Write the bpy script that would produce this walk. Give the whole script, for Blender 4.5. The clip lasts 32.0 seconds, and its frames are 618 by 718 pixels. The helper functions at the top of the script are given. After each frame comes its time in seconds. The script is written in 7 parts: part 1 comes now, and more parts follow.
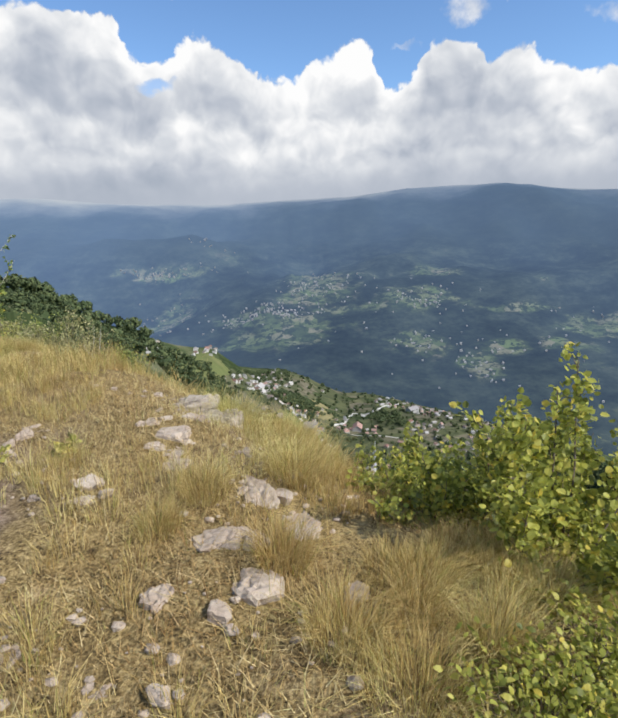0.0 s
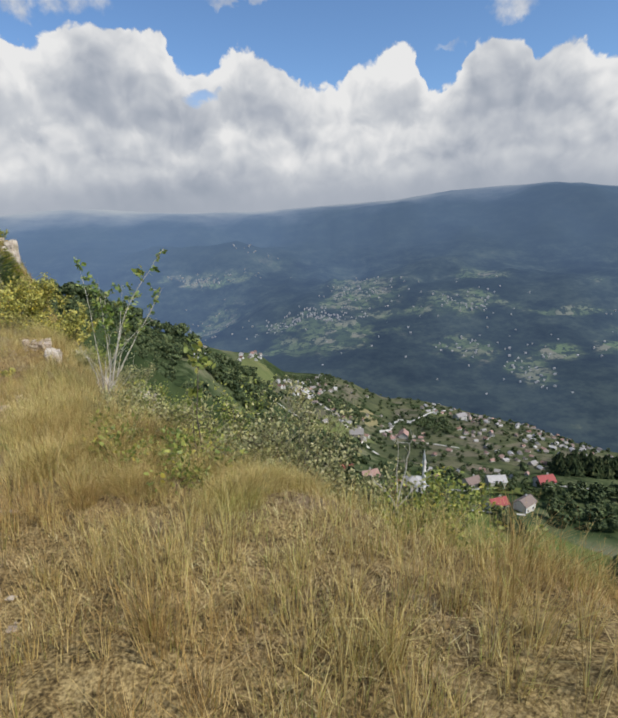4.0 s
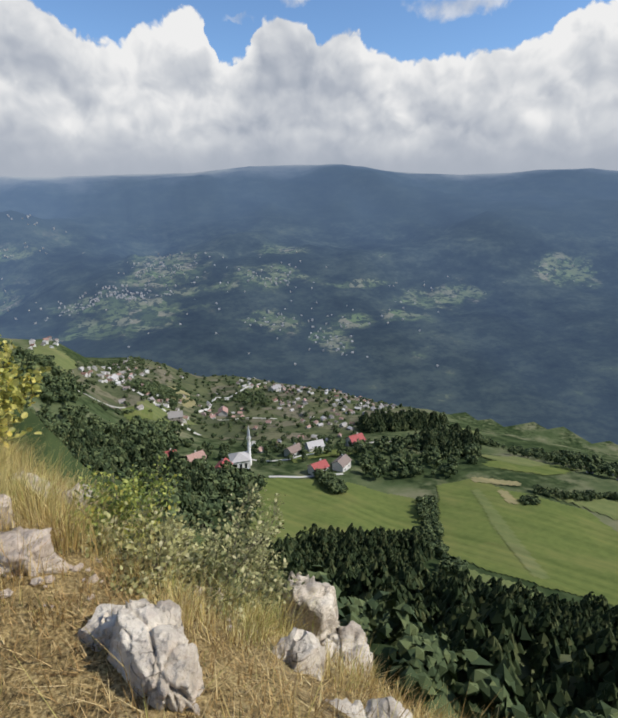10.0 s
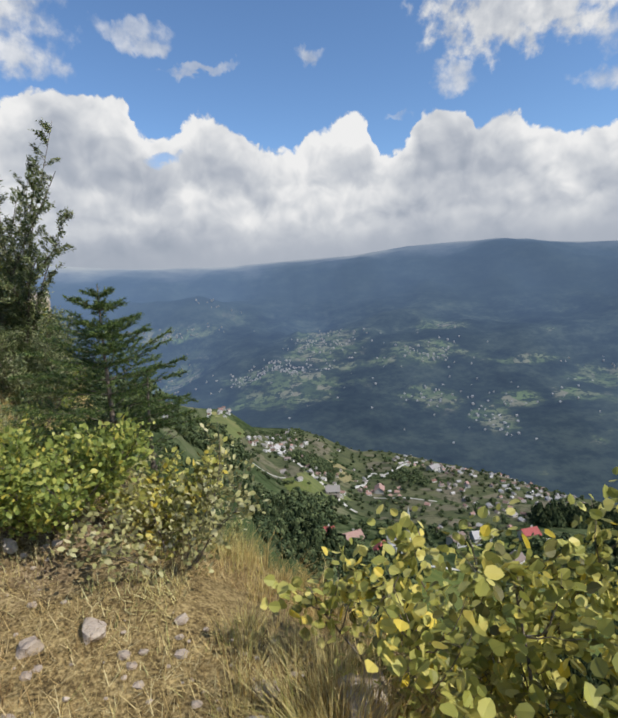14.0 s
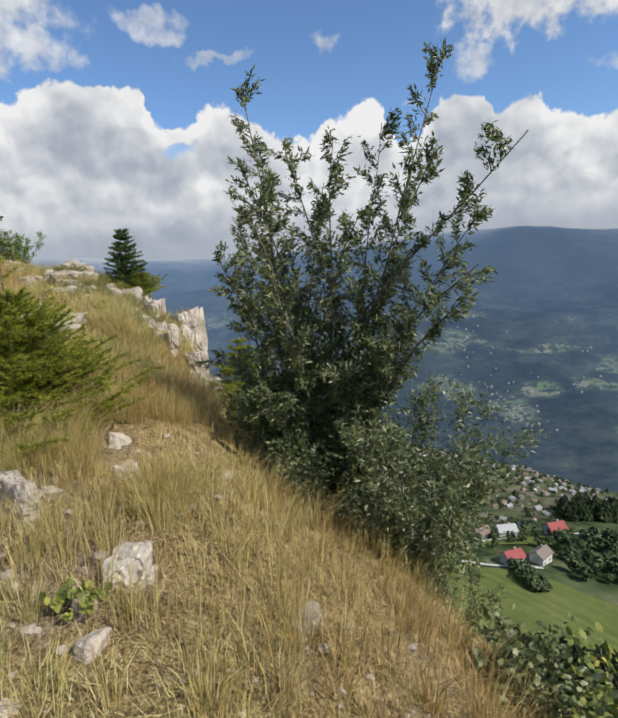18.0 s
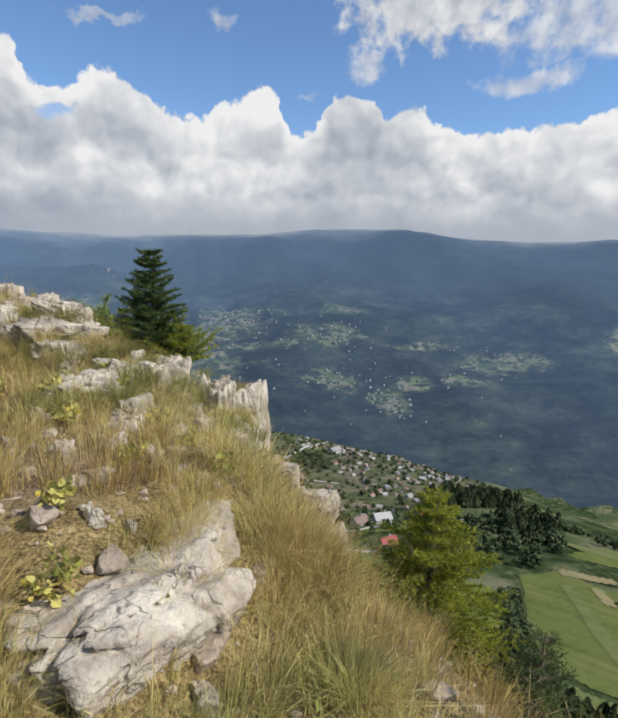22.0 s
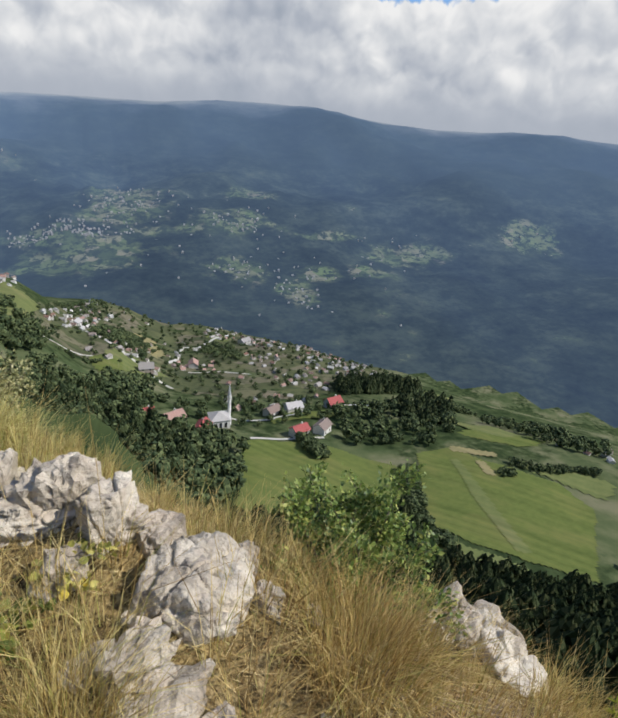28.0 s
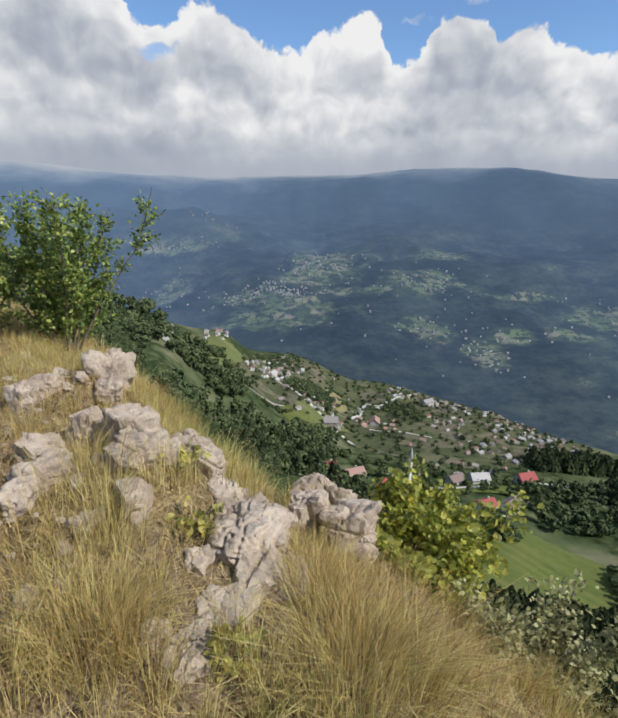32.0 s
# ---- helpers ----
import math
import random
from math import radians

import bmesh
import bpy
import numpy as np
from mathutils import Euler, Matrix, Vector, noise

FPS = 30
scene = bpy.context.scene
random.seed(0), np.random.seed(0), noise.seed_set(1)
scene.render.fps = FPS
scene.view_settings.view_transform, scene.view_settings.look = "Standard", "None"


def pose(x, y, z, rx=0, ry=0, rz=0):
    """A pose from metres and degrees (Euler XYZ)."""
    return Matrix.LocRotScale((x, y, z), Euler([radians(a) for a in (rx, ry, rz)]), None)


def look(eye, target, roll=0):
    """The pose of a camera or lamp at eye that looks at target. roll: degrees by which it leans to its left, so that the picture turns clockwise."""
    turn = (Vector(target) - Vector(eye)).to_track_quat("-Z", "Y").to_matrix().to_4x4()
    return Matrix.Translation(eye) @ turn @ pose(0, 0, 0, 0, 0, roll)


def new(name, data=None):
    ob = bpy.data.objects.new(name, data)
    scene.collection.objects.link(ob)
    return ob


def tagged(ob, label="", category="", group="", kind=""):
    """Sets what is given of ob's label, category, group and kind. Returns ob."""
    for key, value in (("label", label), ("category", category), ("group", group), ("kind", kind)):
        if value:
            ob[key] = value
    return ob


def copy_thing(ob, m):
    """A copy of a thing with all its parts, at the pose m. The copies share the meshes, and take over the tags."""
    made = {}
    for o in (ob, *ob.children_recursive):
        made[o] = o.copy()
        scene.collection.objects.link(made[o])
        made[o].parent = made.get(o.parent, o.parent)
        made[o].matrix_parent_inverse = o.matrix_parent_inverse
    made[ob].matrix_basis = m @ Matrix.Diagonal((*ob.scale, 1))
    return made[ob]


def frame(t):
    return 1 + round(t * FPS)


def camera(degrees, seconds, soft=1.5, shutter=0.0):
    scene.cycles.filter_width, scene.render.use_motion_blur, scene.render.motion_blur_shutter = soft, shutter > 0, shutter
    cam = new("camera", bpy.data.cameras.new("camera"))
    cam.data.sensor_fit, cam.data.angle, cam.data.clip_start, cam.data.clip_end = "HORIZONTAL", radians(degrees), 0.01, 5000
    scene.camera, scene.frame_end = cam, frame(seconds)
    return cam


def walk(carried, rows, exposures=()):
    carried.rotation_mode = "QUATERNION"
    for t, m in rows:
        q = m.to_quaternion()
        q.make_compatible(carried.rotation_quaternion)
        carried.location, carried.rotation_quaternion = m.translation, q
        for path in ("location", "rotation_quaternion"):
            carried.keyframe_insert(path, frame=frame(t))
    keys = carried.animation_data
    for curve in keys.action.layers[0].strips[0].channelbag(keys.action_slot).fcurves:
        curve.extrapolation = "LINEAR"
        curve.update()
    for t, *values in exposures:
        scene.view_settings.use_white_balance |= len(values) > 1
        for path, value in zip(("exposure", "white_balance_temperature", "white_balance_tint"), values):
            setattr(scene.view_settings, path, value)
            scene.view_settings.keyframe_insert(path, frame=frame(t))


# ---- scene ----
# seconds, eye x y z (m), yaw, pitch, roll (degrees)
PATH = [
    (0.0, 0.000, 0.000, -0.000, 0.03, -15.05, -1.34),
    (0.5, -0.305, 0.439, 0.010, -3.52, -13.96, -1.96),
    (1.0, -0.596, 0.958, 0.018, 0.78, -18.46, -3.41),
    (1.5, -0.899, 1.395, 0.056, -2.19, -21.26, 0.59),
    (2.0, -1.237, 1.815, 0.077, 2.08, -17.98, -1.06),
    (2.5, -1.616, 2.202, 0.089, 2.72, -18.40, 0.03),
    (3.0, -2.003, 2.575, 0.080, 4.18, -17.47, -2.75),
    (3.5, -2.502, 2.971, 0.082, 4.25, -15.70, -1.82),
    (4.0, -3.002, 3.350, 0.070, 4.91, -14.39, -2.47),
    (4.5, -3.498, 3.722, 0.050, 4.86, -13.80, -3.76),
    (5.0, -3.981, 4.095, 0.026, 2.78, -14.23, -4.78),
    (5.5, -4.440, 4.475, 0.003, -2.62, -15.95, -4.65),
    (6.0, -4.858, 4.865, -0.013, -12.65, -19.22, -2.53),
    (6.5, -5.320, 5.253, 0.026, -13.20, -14.24, -1.02),
    (7.0, -5.692, 5.642, -0.003, -17.32, -17.89, -1.25),
    (7.5, -5.994, 6.075, -0.034, -16.68, -16.63, -2.36),
    (8.0, -6.214, 6.601, -0.064, -24.46, -18.57, 0.26),
    (8.5, -6.335, 7.138, -0.156, -20.52, -17.20, -2.30),
    (9.0, -6.558, 7.645, -0.167, -19.13, -16.87, -0.01),
    (9.5, -6.872, 8.193, -0.176, -18.98, -18.52, 0.98),
    (10.0, -7.157, 8.739, -0.184, -17.13, -17.56, -0.26),
    (10.5, -7.457, 9.265, -0.196, -15.44, -16.80, 2.71),
    (11.0, -7.801, 9.770, -0.182, -8.75, -16.51, 0.35),
    (11.5, -8.213, 10.169, -0.173, -4.31, -13.49, -0.62),
    (12.0, -8.635, 10.487, -0.154, 1.13, -15.33, -3.85),
    (12.5, -9.114, 10.837, -0.105, 2.97, -14.39, -1.07),
    (13.0, -9.494, 11.179, -0.035, 0.08, -14.32, 2.88),
    (13.5, -9.952, 11.527, 0.018, 0.94, -9.16, -0.80),
    (14.0, -10.437, 11.859, 0.064, 0.40, -8.67, -2.93),
    (14.5, -10.933, 12.175, 0.105, -0.80, -10.79, -3.80),
    (15.0, -11.425, 12.475, 0.145, -1.95, -13.48, -3.75),
    (15.5, -11.892, 12.756, 0.186, -2.31, -14.67, -3.12),
    (16.0, -12.304, 13.007, 0.230, -1.15, -12.33, -2.30),
    (16.5, -12.690, 13.286, 0.261, -1.73, -14.48, -0.79),
    (17.0, -13.177, 13.653, 0.337, 4.53, -14.63, -1.99),
    (17.5, -13.619, 14.008, 0.499, 0.42, -15.74, 0.81),
    (18.0, -14.053, 14.419, 0.639, 2.28, -9.69, -3.28),
    (18.5, -14.472, 14.854, 0.731, 0.83, -6.58, -0.45),
    (19.0, -14.958, 15.222, 0.818, 3.20, -8.59, -0.06),
    (19.5, -15.258, 15.662, 0.866, 2.98, -10.11, -2.80),
    (20.0, -15.519, 16.038, 1.089, 2.79, -12.95, -2.23),
    (20.5, -15.853, 16.501, 1.188, 2.35, -13.12, -1.38),
    (21.0, -16.236, 16.915, 1.306, -0.41, -13.50, 0.02),
    (21.5, -16.474, 17.318, 1.351, -6.67, -13.65, 0.22),
    (22.0, -16.742, 17.780, 1.443, -10.84, -11.09, 1.43),
    (22.5, -16.911, 18.318, 1.511, -21.56, -19.59, 5.64),
    (23.0, -17.159, 18.855, 1.661, -14.37, -17.47, -1.51),
    (23.5, -17.382, 19.415, 1.734, -15.65, -19.34, 0.34),
    (24.0, -17.543, 19.917, 1.848, -18.13, -16.51, 0.56),
    (24.5, -17.725, 20.336, 1.928, -24.81, -16.50, 2.55),
    (25.0, -17.981, 20.782, 1.954, -28.40, -18.01, 3.05),
    (25.5, -18.265, 21.240, 1.948, -29.66, -20.15, 2.85),
    (26.0, -18.533, 21.700, 1.929, -29.37, -22.00, 2.71),
    (26.5, -18.742, 22.153, 1.916, -28.26, -22.63, 3.35),
    (27.0, -18.845, 22.575, 1.929, -27.11, -21.14, 5.48),
    (27.5, -18.935, 22.949, 1.972, -27.51, -22.74, 6.63),
    (28.0, -19.127, 23.334, 2.070, -22.49, -22.96, 4.96),
    (28.5, -19.428, 23.690, 2.126, -18.63, -22.42, 4.51),
    (29.0, -19.749, 24.030, 2.158, -14.66, -21.61, 2.19),
    (29.5, -20.077, 24.335, 2.177, -12.76, -19.91, 4.94),
    (30.0, -20.362, 24.626, 2.195, -13.89, -21.63, 5.32),
    (30.5, -20.715, 24.899, 2.284, -8.88, -15.62, 3.51),
    (31.0, -20.999, 25.169, 2.327, -11.07, -19.43, 5.43),
    (31.5, -21.337, 25.446, 2.399, -1.53, -15.31, 0.25),
    (32.0, -21.640, 25.701, 2.465, -0.65, -17.48, 1.19),
]
cam = camera(62.77, 32.0, soft=2.35)
walk(cam, [(t, pose(x, y, z, 90 + p, 0, w) @ pose(0, 0, 0, 0, 0, r)) for t, x, y, z, w, p, r in PATH],
     exposures=((0.0, 0.2), (0.4, 0.12), (0.9, 0.02), (1.6, -0.08), (3.2, -0.1), (6.0, 0.0), (32.0, 0.0)))
# ---- end of path ----

# ---- world: sky with clouds, and the sun ----
SUN_AZ, SUN_EL = radians(-118), radians(44)
world = bpy.data.worlds.new("world")
scene.world = world
world.use_nodes = True


class Nodes:
    """A short way to write node trees."""

    def __init__(self, tree):
        self.tree, self.links = tree, tree.links

    def add(self, kind, **values):
        n = self.tree.nodes.new(kind)
        for k, v in values.items():
            setattr(n, k, v)
        return n

    def put(self, socket, v):
        if isinstance(v, bpy.types.NodeSocket):
            self.links.new(v, socket)
        elif isinstance(v, (tuple, list)) and socket.type == "RGBA" and len(v) == 3:
            socket.default_value = (*v, 1)
        else:
            socket.default_value = v

    def m(self, op, a, b=0.0, c=0.0, clamp=False):
        n = self.add("ShaderNodeMath", operation=op, use_clamp=clamp)
        for s, v in zip(n.inputs, (a, b, c)):
            self.put(s, v)
        return n.outputs[0]

    def v(self, op, a, b=(0, 0, 0)):
        n = self.add("ShaderNodeVectorMath", operation=op)
        self.put(n.inputs[0], a)
        if op == "SCALE":
            self.put(n.inputs["Scale"], b)
        else:
            self.put(n.inputs[1], b)
        return n.outputs[1] if op in ("DOT_PRODUCT", "LENGTH") else n.outputs[0]

    def noise(self, vec, scale, detail=4.0, rough=0.55, distort=0.0):
        n = self.add("ShaderNodeTexNoise")
        if vec is not None:
            self.put(n.inputs["Vector"], vec)
        for k, v in (("Scale", scale), ("Detail", detail), ("Roughness", rough), ("Distortion", distort)):
            self.put(n.inputs[k], v)
        return n.outputs["Fac"]

    def voronoi(self, vec, scale, feature="F1"):
        n = self.add("ShaderNodeTexVoronoi", feature=feature)
        if vec is not None:
            self.put(n.inputs["Vector"], vec)
        self.put(n.inputs["Scale"], scale)
        return n.outputs["Distance"]

    def ramp(self, fac, *stops):
        n = self.add("ShaderNodeValToRGB")
        els = n.color_ramp.elements
        while len(els) < len(stops):
            els.new(0.5)
        for e, (p, c) in zip(els, stops):
            e.position, e.color = p, (*c, 1) if len(c) == 3 else c
        self.put(n.inputs[0], fac)
        return n.outputs[0]

    def step(self, v, lo, hi, a=0.0, b=1.0):
        n = self.add("ShaderNodeMapRange", interpolation_type="SMOOTHSTEP")
        for s, x in zip(n.inputs, (v, lo, hi, a, b)):
            self.put(s, x)
        return n.outputs[0]

    def mix(self, fac, a, b, kind="MIX"):
        n = self.add("ShaderNodeMix", data_type="RGBA", blend_type=kind)
        self.put(n.inputs["Factor"], fac)
        self.put(n.inputs["A"], a)
        self.put(n.inputs["B"], b)
        return n.outputs["Result"]


def build_sky():
    g = Nodes(world.node_tree)
    g.tree.nodes.clear()
    way = g.add("ShaderNodeTexCoord").outputs["Generated"]
    sky = g.add("ShaderNodeTexSky", sky_type="NISHITA", sun_disc=False, sun_elevation=SUN_EL, sun_rotation=-SUN_AZ,
                altitude=900.0, air_density=1.0, dust_density=0.3, ozone_density=3.0)
    blue = g.v("MULTIPLY", sky.outputs[0], (0.128, 0.146, 0.160))
    xyz = g.add("ShaderNodeSeparateXYZ")
    g.put(xyz.inputs[0], way)
    deg = 180 / math.pi
    az0 = g.m("MULTIPLY", g.m("ARCTAN2", g.m("MULTIPLY", xyz.outputs[0], -1.0), xyz.outputs[1]), deg)
    el0 = g.m("MULTIPLY", g.m("ARCSINE", xyz.outputs[2]), deg)
    comb = g.add("ShaderNodeCombineXYZ")
    g.put(comb.inputs[0], az0), g.put(comb.inputs[1], el0)
    p = comb.outputs[0]
    # rounded billows at three sizes, which also push the outline about
    warp = g.add("ShaderNodeTexNoise")
    g.put(warp.inputs["Vector"], p), g.put(warp.inputs["Scale"], 0.26), g.put(warp.inputs["Detail"], 1.5)
    bend = g.v("SCALE", g.v("SUBTRACT", warp.outputs["Color"], (0.5, 0.5, 0.5)), 2.4)

    def heap(q, sizes=((0.18, 0.9), (0.42, 0.5), (0.95, 0.32), (2.1, 0.17), (4.4, 0.08))):
        q = g.v("ADD", q, bend)
        total = 0.90
        for scale, amount in sizes:
            total = g.m("ADD", total, g.m("MULTIPLY", g.voronoi(q, scale, "SMOOTH_F1"), -amount))
        return total

    lump = heap(p)
    # lit from the right and above
    soft = ((0.15, 1.0), (0.34, 0.55), (0.8, 0.28), (1.8, 0.1))
    lift = g.m("SUBTRACT", heap(p, soft), heap(g.v("ADD", p, (-0.7, 0.95, 0.0)), soft))
    slow = g.noise(g.v("ADD", p, (7, 3, 0)), 0.085, 2.5, 0.5)
    w2 = g.noise(p, 0.5, 4, 0.55)
    az = g.m("ADD", az0, g.m("MULTIPLY_ADD", g.noise(g.v("ADD", p, (31, 17, 5)), 0.42, 3, 0.5), 2.2, -1.1))
    el = g.m("SUBTRACT", el0, g.m("MULTIPLY", lump, 3.0))
    # heights of the cloud bank's crest, in degrees over azimuth
    crest = g.add("ShaderNodeFloatCurve")
    tops = [(-180, 13), (-90, 14), (-60, 17.5), (-48, 16.8), (-43, 16), (-39, 13.4), (-34, 12.9), (-27, 12.4), (-24.3, 13), (-22, 15.2), (-20.3, 15.2),
            (-18.7, 13.9), (-17.6, 16), (-15, 16.8), (-11.6, 16), (-10.2, 12.5), (-7.5, 14.6), (-5.8, 17), (-3.6, 16.2), (-0.3, 14.8), (1.5, 12.8),
            (4.4, 13.8), (6.8, 15.8), (8.4, 17.2), (11.4, 18.2), (12.6, 15.8), (14.6, 14.8), (17, 15.3), (19, 18.2), (24, 18.6), (32, 17), (60, 19),
            (90, 14), (180, 13)]
    c = crest.mapping.curves[0]
    for i, (a, e) in enumerate(tops):
        if i < 2:
            c.points[i].location = ((a + 180) / 360, e / 30)
        else:
            c.points.new((a + 180) / 360, e / 30)
    for pt in c.points:
        pt.handle_type = "AUTO"
    crest.mapping.update()
    g.put(crest.inputs[1], g.m("DIVIDE", g.m("ADD", az, 180.0), 360.0))
    top = g.m("MULTIPLY", crest.outputs[0], 30.0)
    depth = g.m("SUBTRACT", top, el)
    bank = g.step(depth, -0.15, 0.4)

    def tone(d, light):
        """Bright near a crest, greyer inside, with soft lit lobes."""
        t = g.m("ADD", light, g.step(d, 0.0, 5.5, 0.34, -0.16))
        t = g.m("ADD", t, g.m("MULTIPLY", lift, 0.72))
        return g.m("ADD", t, g.m("MULTIPLY_ADD", slow, 0.9, -0.45))

    # broad lit and shaded stretches of the bank
    glow = g.add("ShaderNodeFloatCurve")
    c = glow.mapping.curves[0]
    for i, (a, v) in enumerate(((-180, 0.5), (-60, 0.5), (-40, 0.62), (-34, 0.50), (-27, 0.52), (-21, 0.44), (-17, 0.33), (-12.5, 0.36), (-9.5, 0.58), (-3, 0.62), (6, 0.58), (13, 0.54),
                                (18, 0.42), (25, 0.44), (30, 0.62), (60, 0.5), (180, 0.5))):
        if i < 2:
            c.points[i].location = ((a + 180) / 360, v)
        else:
            c.points.new((a + 180) / 360, v)
    glow.mapping.update()
    g.put(glow.inputs[1], g.m("DIVIDE", g.m("ADD", g.m("ADD", az, g.m("MULTIPLY_ADD", slow, 8.0, -4.0)), 180.0), 360.0))
    broad = g.m("MULTIPLY_ADD", glow.outputs[0], 1.0, -0.5)
    shade = tone(depth, 0.60)
    # nearer heaps of the bank stand in front of the farther ones
    for k, (height, swing, light) in enumerate(((10.5, 8.0, 0.48), (7.2, 6.0, 0.44))):
        line = g.noise(g.v("ADD", g.v("MULTIPLY", p, (1.0, 0.6, 1.0)), (13.0 + 40 * k, 5.0, 2.0)), 0.16, 2, 0.5)
        d = g.m("SUBTRACT", g.m("MULTIPLY_ADD", line, swing, height - swing / 2), el)
        shade = g.mix(g.m("MULTIPLY", g.step(d, -0.4, 1.5), 0.8), shade, tone(d, light))

    # a hole in the left of the bank, and loose clouds above it
    def blob(a, e, ra, re, lo=0.0, hi=0.6, fray=1.5):
        q = g.m("ADD", g.m("POWER", g.m("ABSOLUTE", g.m("DIVIDE", g.m("SUBTRACT", az, a), ra)), 2.0),
                g.m("POWER", g.m("ABSOLUTE", g.m("DIVIDE", g.m("SUBTRACT", el, e), re)), 2.0))
        s = g.m("ADD", g.m("SUBTRACT", 1.0, q), g.m("MULTIPLY_ADD", w2, fray, -fray / 2))
        return g.step(s, lo, hi)
    hole = blob(14.8, 12.6, 2.8, 1.0, 0.2, 1.2)
    bank = g.m("MULTIPLY", bank, g.m("SUBTRACT", 1.0, g.m("MULTIPLY", hole, 0.75)))
    loose = blob(-23, 24, 11, 4.6, 0.0, 0.8, 2.4)
    for a, e, ra, re, k in ((-15.8, 19.3, 2.6, 1.7, 0.8), (31, 24, 9, 4.2, 0.9), (16.5, 24.2, 4.5, 1.2, 0.6), (10.5, 21.6, 4.6, 0.6, 0.6), (-1.3, 22.2, 1.7, 0.9, 0.7),
                            (-10.5, 16.9, 1.6, 0.4, 0.4), (-38, 21, 12, 3.5, 0.8), (-32, 17.0, 6, 1.3, 0.7), (30, 21, 7.5, 2.4, 0.85), (15.6, 23.6, 3.4, 1.0, 0.7)):
        loose = g.m("MAXIMUM", loose, g.m("MULTIPLY", blob(a, e, ra, re, 0.0, 1.1, 2.2), k))
    high = g.step(g.m("ADD", g.noise(p, 0.06, 4, 0.6), g.m("MULTIPLY", g.step(el0, 24, 34), 0.08)), 0.56, 0.68)
    high = g.m("MULTIPLY", high, g.step(el0, 27, 34))
    loose = g.m("MAXIMUM", loose, g.m("MULTIPLY", high, 0.8))
    shade = g.m("ADD", shade, broad)
    wisp = g.m("ADD", g.m("MULTIPLY_ADD", lift, 0.8, 0.62), g.m("MULTIPLY_ADD", w2, 0.9, -0.45))
    shade = g.mix(bank, wisp, shade)
    low = g.step(el0, 7.5, 2.4, 0.0, 0.85)
    shade = g.mix(low, shade, (0.26, 0.26, 0.26))
    cloud = g.ramp(shade, (0.06, (0.31, 0.355, 0.43)), (0.34, (0.44, 0.475, 0.54)), (0.62, (0.60, 0.625, 0.665)), (0.95, (0.86, 0.86, 0.86)))
    cover = g.m("MAXIMUM", bank, loose)
    both = g.mix(cover, blue, cloud)
    bg = g.add("ShaderNodeBackground")
    g.put(bg.inputs[0], both)
    g.put(bg.inputs[1], 1.0)
    g.links.new(bg.outputs[0], g.add("ShaderNodeOutputWorld").inputs[0])


build_sky()
sun = new("sun", bpy.data.lights.new("sun", "SUN"))
sun.data.energy, sun.data.angle, sun.data.color = 4.6, radians(0.53), (1.0, 0.95, 0.86)
sun.matrix_world = look((0, 0, 0), (math.sin(SUN_AZ) * math.cos(SUN_EL), -math.cos(SUN_AZ) * math.cos(SUN_EL), -math.sin(SUN_EL)))


# ---- materials ----
def material(name, colour, rough=0.9, bump=0.0, bump_scale=30.0, spec=0.3, through_light=0.0):
    """colour(g) gives the base colour socket."""
    mat = bpy.data.materials.new(name)
    mat.use_nodes = True
    g = Nodes(mat.node_tree)
    b = mat.node_tree.nodes["Principled BSDF"]
    base = colour(g) if callable(colour) else colour
    g.put(b.inputs["Base Color"], base)
    g.put(b.inputs["Roughness"], rough)
    g.put(b.inputs["Specular IOR Level"], spec)
    if bump:
        n = g.add("ShaderNodeBump")
        g.put(n.inputs["Strength"], bump)
        g.put(n.inputs["Distance"], 0.02)
        g.put(n.inputs["Height"], g.noise(place(g), bump_scale, 5, 0.6))
        g.links.new(n.outputs[0], b.inputs["Normal"])
    if through_light:
        t = g.add("ShaderNodeBsdfTranslucent")
        g.put(t.inputs[0], base)
        mx = g.add("ShaderNodeMixShader")
        g.put(mx.inputs[0], through_light)
        g.links.new(b.outputs[0], mx.inputs[1])
        g.links.new(t.outputs[0], mx.inputs[2])
        g.links.new(mx.outputs[0], mat.node_tree.nodes["Material Output"].inputs[0])
    return mat


def place(g):
    return g.add("ShaderNodeNewGeometry").outputs["Position"]


def per_piece(g):
    return g.add("ShaderNodeNewGeometry").outputs["Random Per Island"]


def per_thing(g):
    return g.add("ShaderNodeObjectInfo").outputs["Random"]


def near_ground(g):
    p = place(g)
    n1, n2, n3 = g.noise(p, 0.7, 5, 0.6), g.noise(p, 11.0, 6, 0.72), g.noise(p, 70.0, 4, 0.65)
    fine = g.m("MULTIPLY_ADD", n3, 0.6, g.m("MULTIPLY", n2, 0.4))
    # darkest tones stand for shaded gaps in the litter, put into the colour
    straw = g.ramp(fine, (0.38, (0.05, 0.034, 0.016)), (0.48, (0.19, 0.135, 0.058)), (0.60, (0.42, 0.32, 0.15)))
    soil = g.ramp(fine, (0.37, (0.06, 0.042, 0.028)), (0.49, (0.17, 0.12, 0.078)), (0.62, (0.36, 0.285, 0.21)))
    return g.mix(g.step(n1, 0.49, 0.66), straw, soil)


